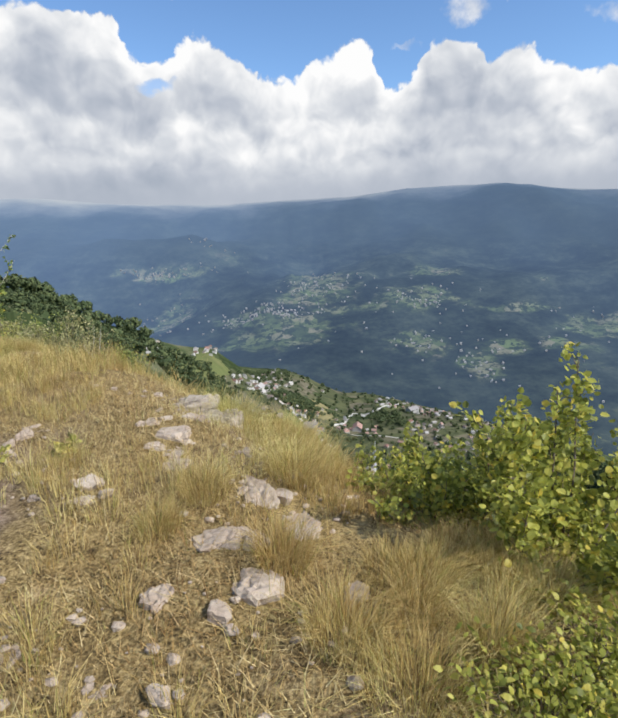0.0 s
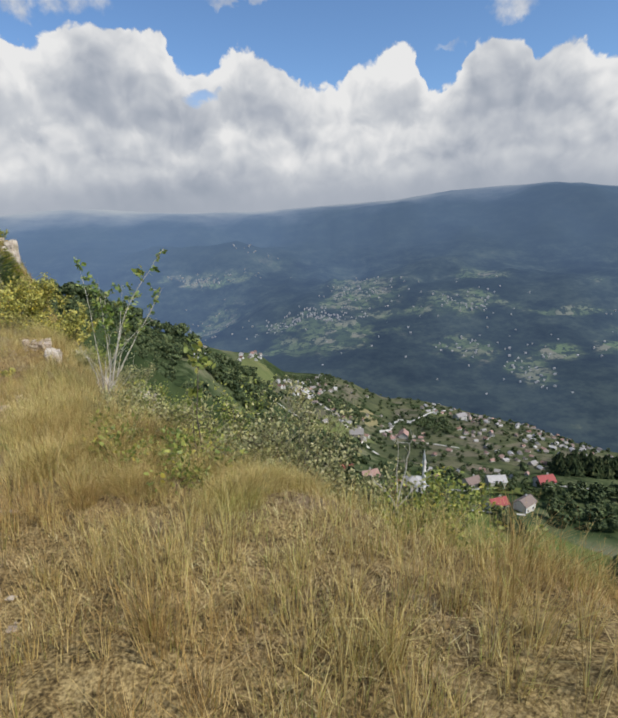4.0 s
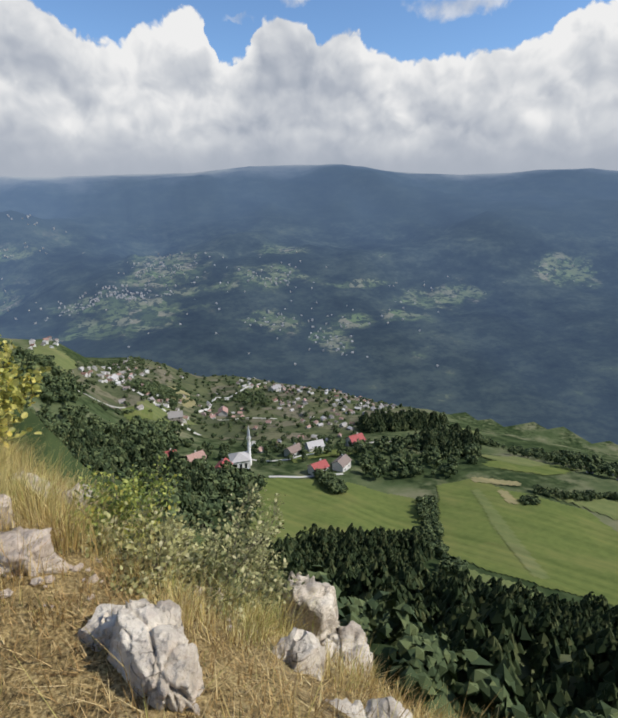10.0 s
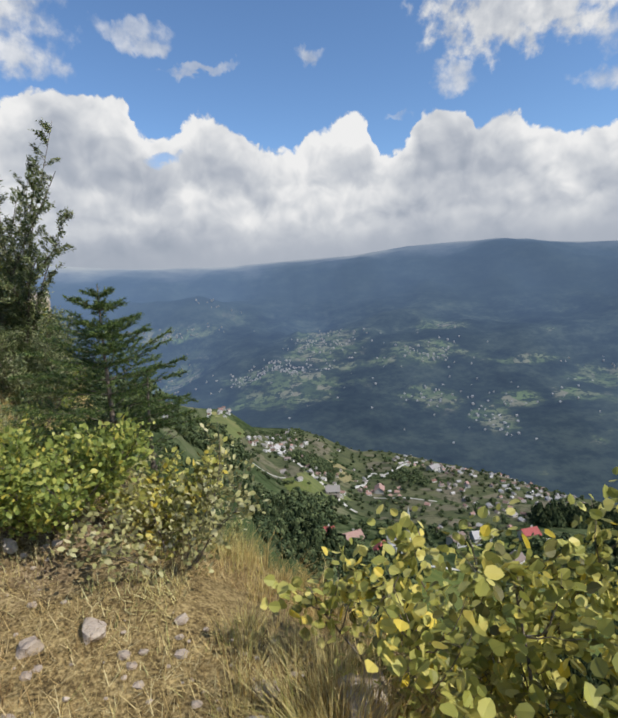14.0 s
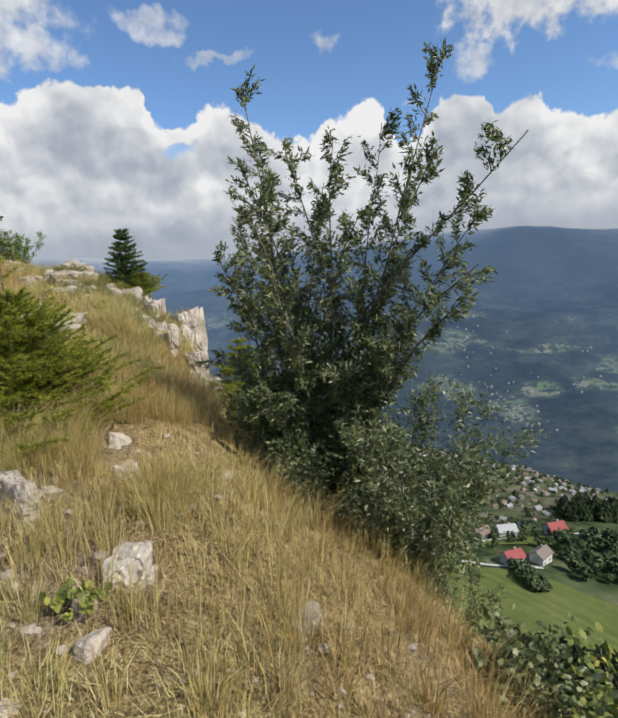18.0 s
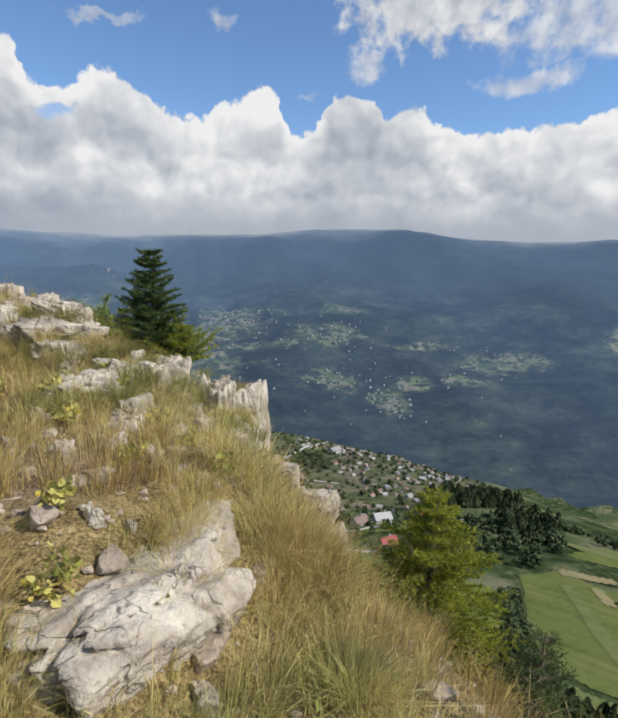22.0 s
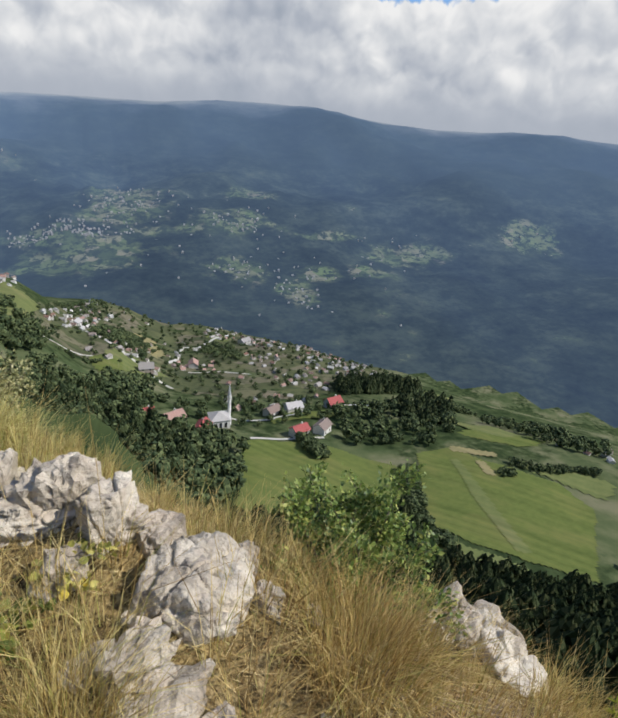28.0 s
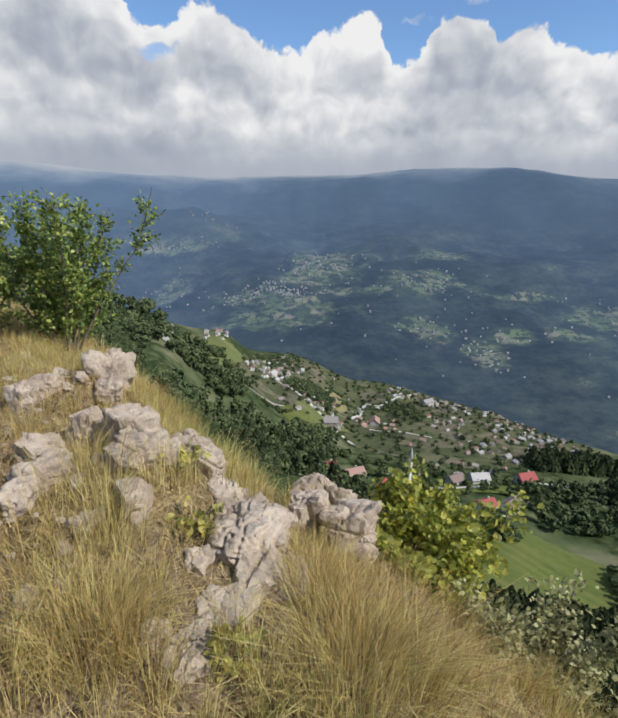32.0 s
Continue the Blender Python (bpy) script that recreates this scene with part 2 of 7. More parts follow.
def mid_ground(g):
    p = place(g)
    n1, n2 = g.noise(p, 0.012, 4, 0.55), g.noise(p, 0.12, 5, 0.6)
    meadow = g.ramp(g.noise(p, 0.03, 5, 0.6), (0.35, (0.055, 0.078, 0.034)), (0.5, (0.095, 0.115, 0.055)), (0.66, (0.17, 0.165, 0.10)))
    scrub = g.ramp(n2, (0.35, (0.022, 0.036, 0.016)), (0.6, (0.055, 0.076, 0.032)))
    return g.mix(g.step(g.m("ADD", n1, g.m("MULTIPLY_ADD", n2, 0.3, -0.15)), 0.44, 0.58), scrub, meadow)


# cleared land on the far slopes: place, reach across and along
CLEARINGS = ((49, 1916, 150, 170), (363, 1760, 150, 80), (-80, 1590, 190, 130), (342, 1467, 85, 80), (721, 1410, 62, 50), (572, 1420, 80, 55), (461, 1308, 55, 80),
             (1465, 1533, 105, 100), (703, 1678, 110, 26), (-636, 2287, 190, 40), (-569, 1994, 110, 110), (-168, 1721, 160, 45),
             (20, 2060, 110, 120), (-465, 2474, 110, 60), (964, 1543, 150, 90), (520, 2050, 90, 110))


def field_cells(g, p, size, *stops):
    """Plots of land with colours of their own, and uneven edges."""
    w = g.add("ShaderNodeTexNoise")
    g.put(w.inputs["Vector"], p), g.put(w.inputs["Scale"], 0.9 / size), g.put(w.inputs["Detail"], 3.0)
    q = g.v("ADD", g.v("MULTIPLY", p, (1.0, 1.0, 0.0)), g.v("SCALE", g.v("SUBTRACT", w.outputs["Color"], (0.5, 0.5, 0.5)), size * 0.9))
    v = g.add("ShaderNodeTexVoronoi", feature="F1")
    g.put(v.inputs["Vector"], q), g.put(v.inputs["Scale"], 1.0 / size)
    one = g.add("ShaderNodeSeparateXYZ")
    g.put(one.inputs[0], v.outputs["Color"])
    return g.ramp(one.outputs[0], *stops)


def far_ground(g):
    p = place(g)
    flat = g.v("MULTIPLY", p, (1.0, 1.0, 2.5))
    n1, n2, n3 = g.noise(flat, 0.0028, 5, 0.6), g.noise(flat, 0.010, 5, 0.66), g.noise(p, 0.045, 4, 0.7)
    z = g.add("ShaderNodeSeparateXYZ")
    g.put(z.inputs[0], p)
    # bluish tint and contrast fading uphill: haze put into the woods' colour
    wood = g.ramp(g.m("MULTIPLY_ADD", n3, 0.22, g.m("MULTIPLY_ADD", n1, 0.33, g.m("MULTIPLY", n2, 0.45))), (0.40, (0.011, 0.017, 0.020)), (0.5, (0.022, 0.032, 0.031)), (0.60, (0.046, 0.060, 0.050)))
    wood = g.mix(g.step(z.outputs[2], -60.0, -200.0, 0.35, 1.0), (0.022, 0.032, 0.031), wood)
    plots = field_cells(g, p, 46.0, (0.0, (0.045, 0.064, 0.040)), (0.3, (0.082, 0.108, 0.056)), (0.55, (0.12, 0.14, 0.075)), (0.75, (0.175, 0.165, 0.12)), (0.9, (0.11, 0.148, 0.066)))
    plots = g.mix(g.step(n3, 0.47, 0.57), plots, (0.026, 0.038, 0.032))
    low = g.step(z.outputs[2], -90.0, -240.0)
    tilled = 0.0
    for x, y, rx, ry in CLEARINGS:
        d = g.v("LENGTH", g.v("MULTIPLY", g.v("SUBTRACT", p, (x, y, 0)), (1.0 / rx, 1.0 / ry, 0.0)))
        tilled = g.m("MAXIMUM", tilled, g.step(d, 1.9, 0.0))
    f = g.m("ADD", g.m("MULTIPLY", n1, 0.6), g.m("MULTIPLY", n2, 1.15))
    f = g.m("MULTIPLY", g.step(g.m("ADD", f, g.m("MULTIPLY", tilled, 0.46)), 1.00, 1.26), low)
    return g.mix(g.m("MULTIPLY", f, 0.92), wood, plots)


def distant_material():
    """The backdrop of distance, a wooded mountain with its top in the cloud: the haze of kilometres of bluish air is
    painted as a faint glow of its own.
    """
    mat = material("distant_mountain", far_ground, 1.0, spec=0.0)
    g = Nodes(mat.node_tree)
    b = mat.node_tree.nodes["Principled BSDF"]
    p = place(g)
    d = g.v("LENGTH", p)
    # pale cloud edge along the crest, painted as emission too
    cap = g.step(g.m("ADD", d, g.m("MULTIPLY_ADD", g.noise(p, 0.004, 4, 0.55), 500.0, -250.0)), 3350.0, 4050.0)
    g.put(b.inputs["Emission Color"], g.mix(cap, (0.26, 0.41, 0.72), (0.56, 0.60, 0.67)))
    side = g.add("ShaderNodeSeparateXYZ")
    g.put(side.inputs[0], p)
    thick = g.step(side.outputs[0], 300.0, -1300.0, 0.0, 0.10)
    # sun rays in the haze, painted into the emission as lighter and darker shafts
    haze_rays = g.noise(g.v("MULTIPLY", p, (1.0, 0.35, 0.8)), 0.0022, 3, 0.5)
    thick = g.m("ADD", thick, g.m("MULTIPLY_ADD", haze_rays, 0.11, -0.05))
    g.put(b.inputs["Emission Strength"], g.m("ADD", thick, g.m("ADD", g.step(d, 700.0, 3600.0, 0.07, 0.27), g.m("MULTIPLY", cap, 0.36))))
    return mat


MAT = {}
MAT["near_ground"] = material("dry_turf", near_ground, 1.0, 1.0, 30.0, 0.1)
MAT["mid_ground"] = material("hill_land", mid_ground, 1.0, spec=0.0)
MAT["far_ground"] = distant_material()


# ---- ground: one sheet from the path to the mountains ----
def lattice(ix, iy, seed):
    h = (ix * 374761393 + iy * 668265263 + seed * 144269) & 0x7FFFFFFF
    h = ((h ^ (h >> 13)) * 1274126177) & 0x7FFFFFFF
    return ((h ^ (h >> 16)) & 0xFFFF) / 65535.0


def vnoise(x, y, seed=0):
    ix, iy = np.floor(x).astype(np.int64), np.floor(y).astype(np.int64)
    fx, fy = x - ix, y - iy
    fx, fy = fx * fx * (3 - 2 * fx), fy * fy * (3 - 2 * fy)
    a, b = lattice(ix, iy, seed), lattice(ix + 1, iy, seed)
    c, d = lattice(ix, iy + 1, seed), lattice(ix + 1, iy + 1, seed)
    return (a * (1 - fx) + b * fx) * (1 - fy) + (c * (1 - fx) + d * fx) * fy - 0.5


def fbm(x, y, octaves, seed=0):
    total, amp = 0.0, 1.0
    for k in range(octaves):
        total = total + amp * vnoise(x * 2 ** k, y * 2 ** k, seed + k)
        amp *= 0.5
    return total


def sstep(v, lo, hi):
    t = np.clip((v - lo) / (hi - lo), 0, 1)
    return t * t * (3 - 2 * t)


AXIS, SIDE = (-0.655, 0.756), (0.756, 0.655)   # along the walk, and to its right
# along, sideways line of the path, height of its ground, width of the shoulder, fall beyond it, rise on the hill side
SPINE = np.array([
    (-8, 0.0, -1.20, 1.2, 0.80, 0.10), (0, 0.0, -1.34, 1.5, 0.55, 0.12), (3, -0.07, -1.29, 1.5, 0.60, 0.15), (4.8, -0.1, -1.27, 1.9, 0.60, 0.16), (7, -0.45, -1.37, 1.6, 0.60, 0.16),
    (9, -0.37, -1.44, 1.1, 0.70, 0.14), (12, 0.33, -1.58, 0.55, 0.95, 0.12), (14.5, 0.2, -1.45, 0.85, 0.75, 0.12), (18, -0.78, -1.10, 1.3, 0.50, 0.15),
    (20.5, -1.2, -0.68, 0.85, 0.60, 0.20), (23.5, -1.15, -0.12, 0.9, 0.50, 0.26), (26, -0.45, 0.36, 0.75, 0.95, 0.45), (28.2, 0.1, 0.53, 1.4, 0.75, 0.85),
    (30, 0.78, 0.68, 0.9, 0.70, 0.80), (31.2, 0.75, 0.80, 0.85, 0.68, 0.3)])
SPINE_END = np.array([(33, 0.6, 0.98, 0.7, 0.60, 0.22), (36, 0.3, 1.15, 1.0, 0.65, 0.2), (42, 0.0, 1.2, 1.6, 0.60, 0.1), (60, 0.0, -2.0, 2.0, 0.7, 0.05)])
SPINE = np.vstack([SPINE, SPINE_END])
FINE = np.arange(-8, 60.01, 0.25)
KERNEL = np.exp(-0.5 * (np.arange(-6, 7) / 2.5) ** 2)
KERNEL /= KERNEL.sum()
CURVES = [np.convolve(np.pad(np.interp(FINE, SPINE[:, 0], SPINE[:, k]), 6, mode="edge"), KERNEL, "valid") for k in range(1, 6)]
# heights of the country round about: rows by azimuth (left positive), columns by distance
REACH = np.array([60, 130, 200, 280, 400, 550, 700, 950.0])
AZIMUTH = np.array([-180, -100, -60, -42, -28, -15, -5, 5, 12, 20, 30, 50, 180.0])
# rocky rises along the path: place, height, reach
RISES = ((-17.65, 22.4, 0.30, 0.36), (-18.2, 22.95, 0.22, 0.34), (-17.1, 22.45, 0.08, 0.26), (-16.5, 23.2, 0.15, 0.34), (-17.35, 19.75, 0.14, 0.3), (-17.55, 21.3, 0.16, 0.3),
         (-16.42, 19.5, -0.26, 0.4), (-16.7, 19.0, -0.14, 0.3), (-19.2, 24.8, 0.12, 0.3), (-18.76, 23.2, 0.12, 0.22), (-22.4, 27.9, 0.2, 0.4), (-23.0, 29.0, 0.24, 0.35),
         (-16.45, 22.55, 0.2, 0.35), (-16.0, 21.6, 0.2, 0.3), (-16.9, 22.0, -0.18, 0.3), (-16.75, 22.9, -0.15, 0.3))
COUNTRY = np.array([(-20, -40, -60, -80, -100, -150, -250, -380)] * 2
                   + [(-52, -118, -132, -146, -180, -250, -330, -420), (-54, -122, -136, -150, -182, -255, -340, -420),
                      (-52, -120, -137, -152, -178, -229, -320, -420), (-48, -114, -134, -149, -180, -212, -258, -420)])
COUNTRY = np.vstack([COUNTRY, [(-42, -104, -130, -147, -180, -214, -240, -400), (-34, -90, -118, -137, -152, -174, -199, -380), (-26, -74, -100, -118, -122, -131, -190, -360),
                               (-16, -50, -72, -80, -74, -110, -210, -340), (-8, -28, -34, -34, -38, -90, -180, -330), (2, 8, 14, 20, 10, -60, -160, -320),
                               (-20, -40, -60, -80, -100, -150, -250, -380)]])


def country(az, r):
    i = np.clip(np.searchsorted(AZIMUTH, az) - 1, 0, len(AZIMUTH) - 2)
    j = np.clip(np.searchsorted(REACH, r) - 1, 0, len(REACH) - 2)
    s = np.clip((az - AZIMUTH[i]) / (AZIMUTH[i + 1] - AZIMUTH[i]), 0, 1)
    t = np.clip((r - REACH[j]) / (REACH[j + 1] - REACH[j]), 0, 1)
    s = s * s * (3 - 2 * s)
    return (COUNTRY[i, j] * (1 - s) + COUNTRY[i + 1, j] * s) * (1 - t) + (COUNTRY[i, j + 1] * (1 - s) + COUNTRY[i + 1, j + 1] * s) * t


def ground_height(x, y):
    x, y = np.atleast_1d(np.asarray(x, float)), np.atleast_1d(np.asarray(y, float))
    u, v = x * AXIS[0] + y * AXIS[1], x * SIDE[0] + y * SIDE[1]
    line, level, shoulder, fall, rise = (np.interp(u, FINE, c) for c in CURVES)
    d = v - line
    right = np.maximum(d, 0)
    over = np.maximum(right - shoulder, 0)
    over = np.where(over < 0.5, over * over, over - 0.25)
    steep = np.interp(u, [0, 4, 8, 22, 26], [0.65, 0.75, 1.5, 1.6, 2.4])
    z = level - 0.07 * right - fall * over - (steep - fall) * np.maximum(right - shoulder - 1.2, 0) * (1 - 0.5 * sstep(right, 12, 20))
    left = np.maximum(-d, 0)
    bank = np.maximum(left - 0.35 + 0.25 * np.clip((rise - 0.3) / 0.5, 0, 1), 0)
    foot = np.minimum(bank, 1.3)
    z = z + rise * foot + np.minimum(rise, 0.24) * (bank - foot) * (1 - 0.5 * sstep(left, 4, 9)) - 0.09 * np.maximum(left - 9, 0)
    for a, b, h, k in RISES:
        z = z + h * np.exp(-((x - a) ** 2 + (y - b) ** 2) / (k * k))
    z = z + 0.16 * fbm(x * 0.9, y * 0.9, 2, 3) + 0.06 * vnoise(x * 2.4, y * 2.4, 9)
    r, az = np.hypot(x, y), np.degrees(np.arctan2(-x, y))
    far = country(az, r) + np.clip(r - 60, 0, 240) * 0.03 * fbm(x * 0.011, y * 0.011, 4, 21)
    floor = -430 + (r - 1050) * (0.185 - 0.07 * sstep(az, 0, 25))
    floor = floor + (r - 1050).clip(0, 1500) * 0.17 * fbm(x * 0.0016, y * 0.0016, 5, 40)
    crest = 4150 * np.tan(np.radians(2.2 + 1.15 * np.exp(-((az + 15) / 9.0) ** 2) + 0.5 * np.exp(-((az - 29) / 6.0) ** 2) + 0.5 * vnoise(az * 0.12, az * 0 + 3.3, 77)))
    beyond = floor + (crest - floor) * sstep(r, 2300, 4150) ** 1.2
    far = far + (beyond - far) * sstep(r, 820, 1250)
    return z + (far - z) * sstep(r - 0.7 * np.maximum(u, 0) * (d > -6) * (u < 60), 16, 60)


def mesh_np(name, verts, faces, smooth=True):
    """A mesh from arrays; all faces have the same number of corners."""
    me = bpy.data.meshes.new(name)
    verts, faces = np.asarray(verts, np.float32), np.asarray(faces, np.int32)
    n, k = faces.shape
    me.vertices.add(len(verts))
    me.vertices.foreach_set("co", verts.ravel())
    me.loops.add(n * k)
    me.loops.foreach_set("vertex_index", faces.ravel())
    me.polygons.add(n)
    me.polygons.foreach_set("loop_start", np.arange(0, n * k, k, dtype=np.int32))
    me.polygons.foreach_set("use_smooth", np.full(n, smooth))
    me.update(calc_edges=True)
    return me


def spread(near, step, far, growth):
    out, s = [near], step
    while out[-1] < far:
        s *= growth
        out.append(out[-1] + s)
    return out


def build_ground():
    xs = np.concatenate([-np.array(spread(30, 0.17, 4500, 1.055))[::-1], np.arange(-29.83, 7.9, 0.17), spread(8, 0.17, 4500, 1.055)])
    ys = np.concatenate([-np.array(spread(3, 0.17, 1500, 1.09))[::-1], np.arange(-2.83, 37.9, 0.17), spread(38, 0.17, 4500, 1.055)])
    gx, gy = np.meshgrid(xs, ys)
    z = ground_height(gx.ravel(), gy.ravel())
    nx, ny = len(xs), len(ys)
    i = np.arange(nx * ny).reshape(ny, nx)
    faces = np.stack([i[:-1, :-1], i[:-1, 1:], i[1:, 1:], i[1:, :-1]], -1).reshape(-1, 4)
    me = mesh_np("ground", np.stack([gx.ravel(), gy.ravel(), z], 1), faces)
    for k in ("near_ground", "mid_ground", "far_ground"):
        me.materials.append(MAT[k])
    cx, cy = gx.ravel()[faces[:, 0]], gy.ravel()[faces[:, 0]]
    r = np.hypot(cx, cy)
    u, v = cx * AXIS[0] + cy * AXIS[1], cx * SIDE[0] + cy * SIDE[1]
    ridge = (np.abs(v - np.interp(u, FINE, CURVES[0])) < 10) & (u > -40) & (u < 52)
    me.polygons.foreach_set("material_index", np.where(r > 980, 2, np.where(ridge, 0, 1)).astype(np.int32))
    return tagged(new("ground", me), "dry grassy mountain ridge above green fields and wooded hills", "ground", kind="structure")


ground = build_ground()


def gz(x, y):
    return float(ground_height(x, y)[0])


# ---- more materials ----
def ramped(*stops):
    return lambda g: g.ramp(per_piece(g), *stops)


def patchy(*stops):
    """Straw of many shades, browner in patches."""
    def colour(g):
        tint = g.ramp(g.noise(place(g), 0.75, 4, 0.6), (0.35, (0.78, 0.69, 0.58)), (0.46, (0.93, 0.90, 0.80)), (0.58, (1.0, 1.05, 0.95)), (0.70, (0.90, 1.04, 0.84)))
        return g.mix(1.0, g.ramp(per_piece(g), *stops), tint, "MULTIPLY")
    return colour


def limestone(g):
    p = place(g)
    n1, n2, n3 = g.noise(p, 4.0, 6, 0.68), g.noise(p, 30.0, 5, 0.65), g.noise(g.v("MULTIPLY", p, (1.0, 1.0, 3.5)), 9.0, 4, 0.6)
    c = g.ramp(n1, (0.30, (0.22, 0.18, 0.14)), (0.46, (0.43, 0.37, 0.295)), (0.64, (0.65, 0.585, 0.485)))
    c = g.mix(g.m("MULTIPLY", g.step(n3, 0.52, 0.68), 0.5), c, (0.52, 0.43, 0.35))
    c = g.mix(g.m("MULTIPLY", g.step(n2, 0.54, 0.7), 0.6), c, (0.22, 0.19, 0.165))
    c = g.mix(g.m("MULTIPLY", g.step(n3, 0.35, 0.26), 0.85), c, (0.05, 0.042, 0.04))
    # fine dark cracks between weathered pieces
    w = g.add("ShaderNodeTexNoise")
    g.put(w.inputs["Vector"], p), g.put(w.inputs["Scale"], 5.0), g.put(w.inputs["Detail"], 3.0)
    q = g.v("ADD", p, g.v("SCALE", g.v("SUBTRACT", w.outputs["Color"], (0.5, 0.5, 0.5)), 0.28))
    seam = g.m("MULTIPLY", g.step(g.voronoi(q, 5.5, "DISTANCE_TO_EDGE"), 0.028, 0.004), g.step(g.noise(p, 4.5, 3, 0.6), 0.48, 0.60))
    c = g.mix(g.m("MULTIPLY", seam, 0.8), c, (0.04, 0.034, 0.03))
    moss = g.m("MULTIPLY", g.step(g.noise(p, 3.1, 4, 0.6), 0.56, 0.7), 0.5)
    return g.mix(moss, c, (0.25, 0.22, 0.12))


def bark(a, b):
    return lambda g: g.ramp(g.noise(place(g), 40.0, 4, 0.6), (0.35, a), (0.65, b))


def plaster(g):
    c = g.ramp(per_thing(g), (0.0, (0.56, 0.55, 0.52)), (0.5, (0.36, 0.34, 0.31)), (0.8, (0.64, 0.63, 0.61)), (1.0, (0.28, 0.23, 0.19)))
    return g.mix(g.m("MULTIPLY", g.noise(place(g), 0.8, 4, 0.6), 0.35), c, (0.35, 0.33, 0.30))


def tiles(g):
    c = g.ramp(per_thing(g), (0.0, (0.24, 0.13, 0.10)), (0.25, (0.24, 0.19, 0.165)), (0.55, (0.32, 0.31, 0.30)), (0.85, (0.52, 0.51, 0.50)))
    return g.mix(g.m("MULTIPLY", g.noise(place(g), 0.9, 4, 0.6), 0.4), c, (0.12, 0.08, 0.07))


def field_colour(a, b, c):
    def colour(g):
        p = place(g)
        base = g.mix(g.m("MULTIPLY", g.step(g.noise(p, 0.05, 4, 0.6), 0.45, 0.65), 0.6), g.ramp(g.noise(p, 0.3, 5, 0.6), (0.35, a), (0.65, b)), c)
        # swaths of mowing along the slope
        across = g.v("DOT_PRODUCT", p, (0.8, 0.6, 0.0))
        line = g.add("ShaderNodeCombineXYZ")
        g.put(line.inputs[0], across)
        swath = g.ramp(g.noise(line.outputs[0], 0.16, 3, 0.6), (0.36, (0.84, 0.86, 0.84)), (0.5, (1.0, 1.0, 1.0)), (0.66, (1.22, 1.12, 1.10)))
        return g.mix(1.0, base, swath, "MULTIPLY")
    return colour


def village_plots(g):
    p = place(g)
    c = field_cells(g, p, 24.0, (0.0, (0.07, 0.078, 0.045)), (0.3, (0.095, 0.108, 0.053)), (0.5, (0.13, 0.13, 0.073)), (0.7, (0.165, 0.145, 0.105)), (0.85, (0.083, 0.094, 0.048)))
    return g.mix(g.m("MULTIPLY", g.step(g.noise(p, 0.12, 5, 0.65), 0.5, 0.62), 0.7), c, (0.045, 0.058, 0.032))


MAT["grass"] = material("dry_grass", patchy((0.0, (0.19, 0.12, 0.05)), (0.2, (0.45, 0.32, 0.13)), (0.5, (0.66, 0.515, 0.225)), (0.82, (0.80, 0.67, 0.36)), (0.92, (0.47, 0.45, 0.14)), (1.0, (0.29, 0.32, 0.10))), 0.75, spec=0.2, through_light=0.3)
MAT["litter"] = material("grass_litter", patchy((0.0, (0.16, 0.10, 0.05)), (0.3, (0.36, 0.245, 0.115)), (0.62, (0.55, 0.41, 0.20)), (0.9, (0.72, 0.60, 0.37)), (1.0, (0.32, 0.31, 0.11))), 0.85, spec=0.1, through_light=0.15)
MAT["tuft"] = material("olive_grass", patchy((0.0, (0.10, 0.085, 0.03)), (0.35, (0.24, 0.21, 0.075)), (0.65, (0.36, 0.33, 0.12)), (0.9, (0.50, 0.45, 0.19)), (1.0, (0.27, 0.30, 0.07))), 0.8, spec=0.15, through_light=0.25)
MAT["rock"] = material("limestone", limestone, 0.9, 1.0, 34.0, 0.2)
MAT["slab"] = material("pinkish_limestone", lambda g: g.mix(0.42, limestone(g), (0.37, 0.275, 0.21)), 0.95, 0.9, 34.0, 0.15)
MAT["leaf_green"] = material("green_leaves", ramped((0.0, (0.10, 0.14, 0.03)), (0.4, (0.23, 0.285, 0.06)), (0.75, (0.39, 0.43, 0.10)), (0.93, (0.55, 0.53, 0.13)), (1.0, (0.66, 0.54, 0.09))), 0.5, spec=0.45, through_light=0.42)
MAT["leaf_hazel"] = material("hazel_leaves", ramped((0.0, (0.14, 0.16, 0.03)), (0.4, (0.33, 0.36, 0.07)), (0.75, (0.52, 0.53, 0.11)), (0.93, (0.66, 0.60, 0.14)), (1.0, (0.74, 0.58, 0.09))), 0.5, spec=0.4, through_light=0.5)
MAT["leaf_dark"] = material("dark_leaves", ramped((0.0, (0.035, 0.065, 0.022)), (0.5, (0.075, 0.12, 0.035)), (0.85, (0.16, 0.215, 0.07)), (1.0, (0.32, 0.33, 0.13))), 0.42, spec=0.6, through_light=0.22)
MAT["leaf_mid"] = material("fresh_leaves", ramped((0.0, (0.065, 0.115, 0.025)), (0.4, (0.16, 0.24, 0.05)), (0.8, (0.31, 0.38, 0.09)), (1.0, (0.5, 0.5, 0.14))), 0.45, spec=0.5, through_light=0.34)
MAT["leaf_willow"] = material("willow_leaves", ramped((0.0, (0.05, 0.072, 0.026)), (0.4, (0.12, 0.155, 0.05)), (0.8, (0.25, 0.28, 0.11)), (1.0, (0.45, 0.45, 0.26))), 0.4, spec=0.6, through_light=0.36)
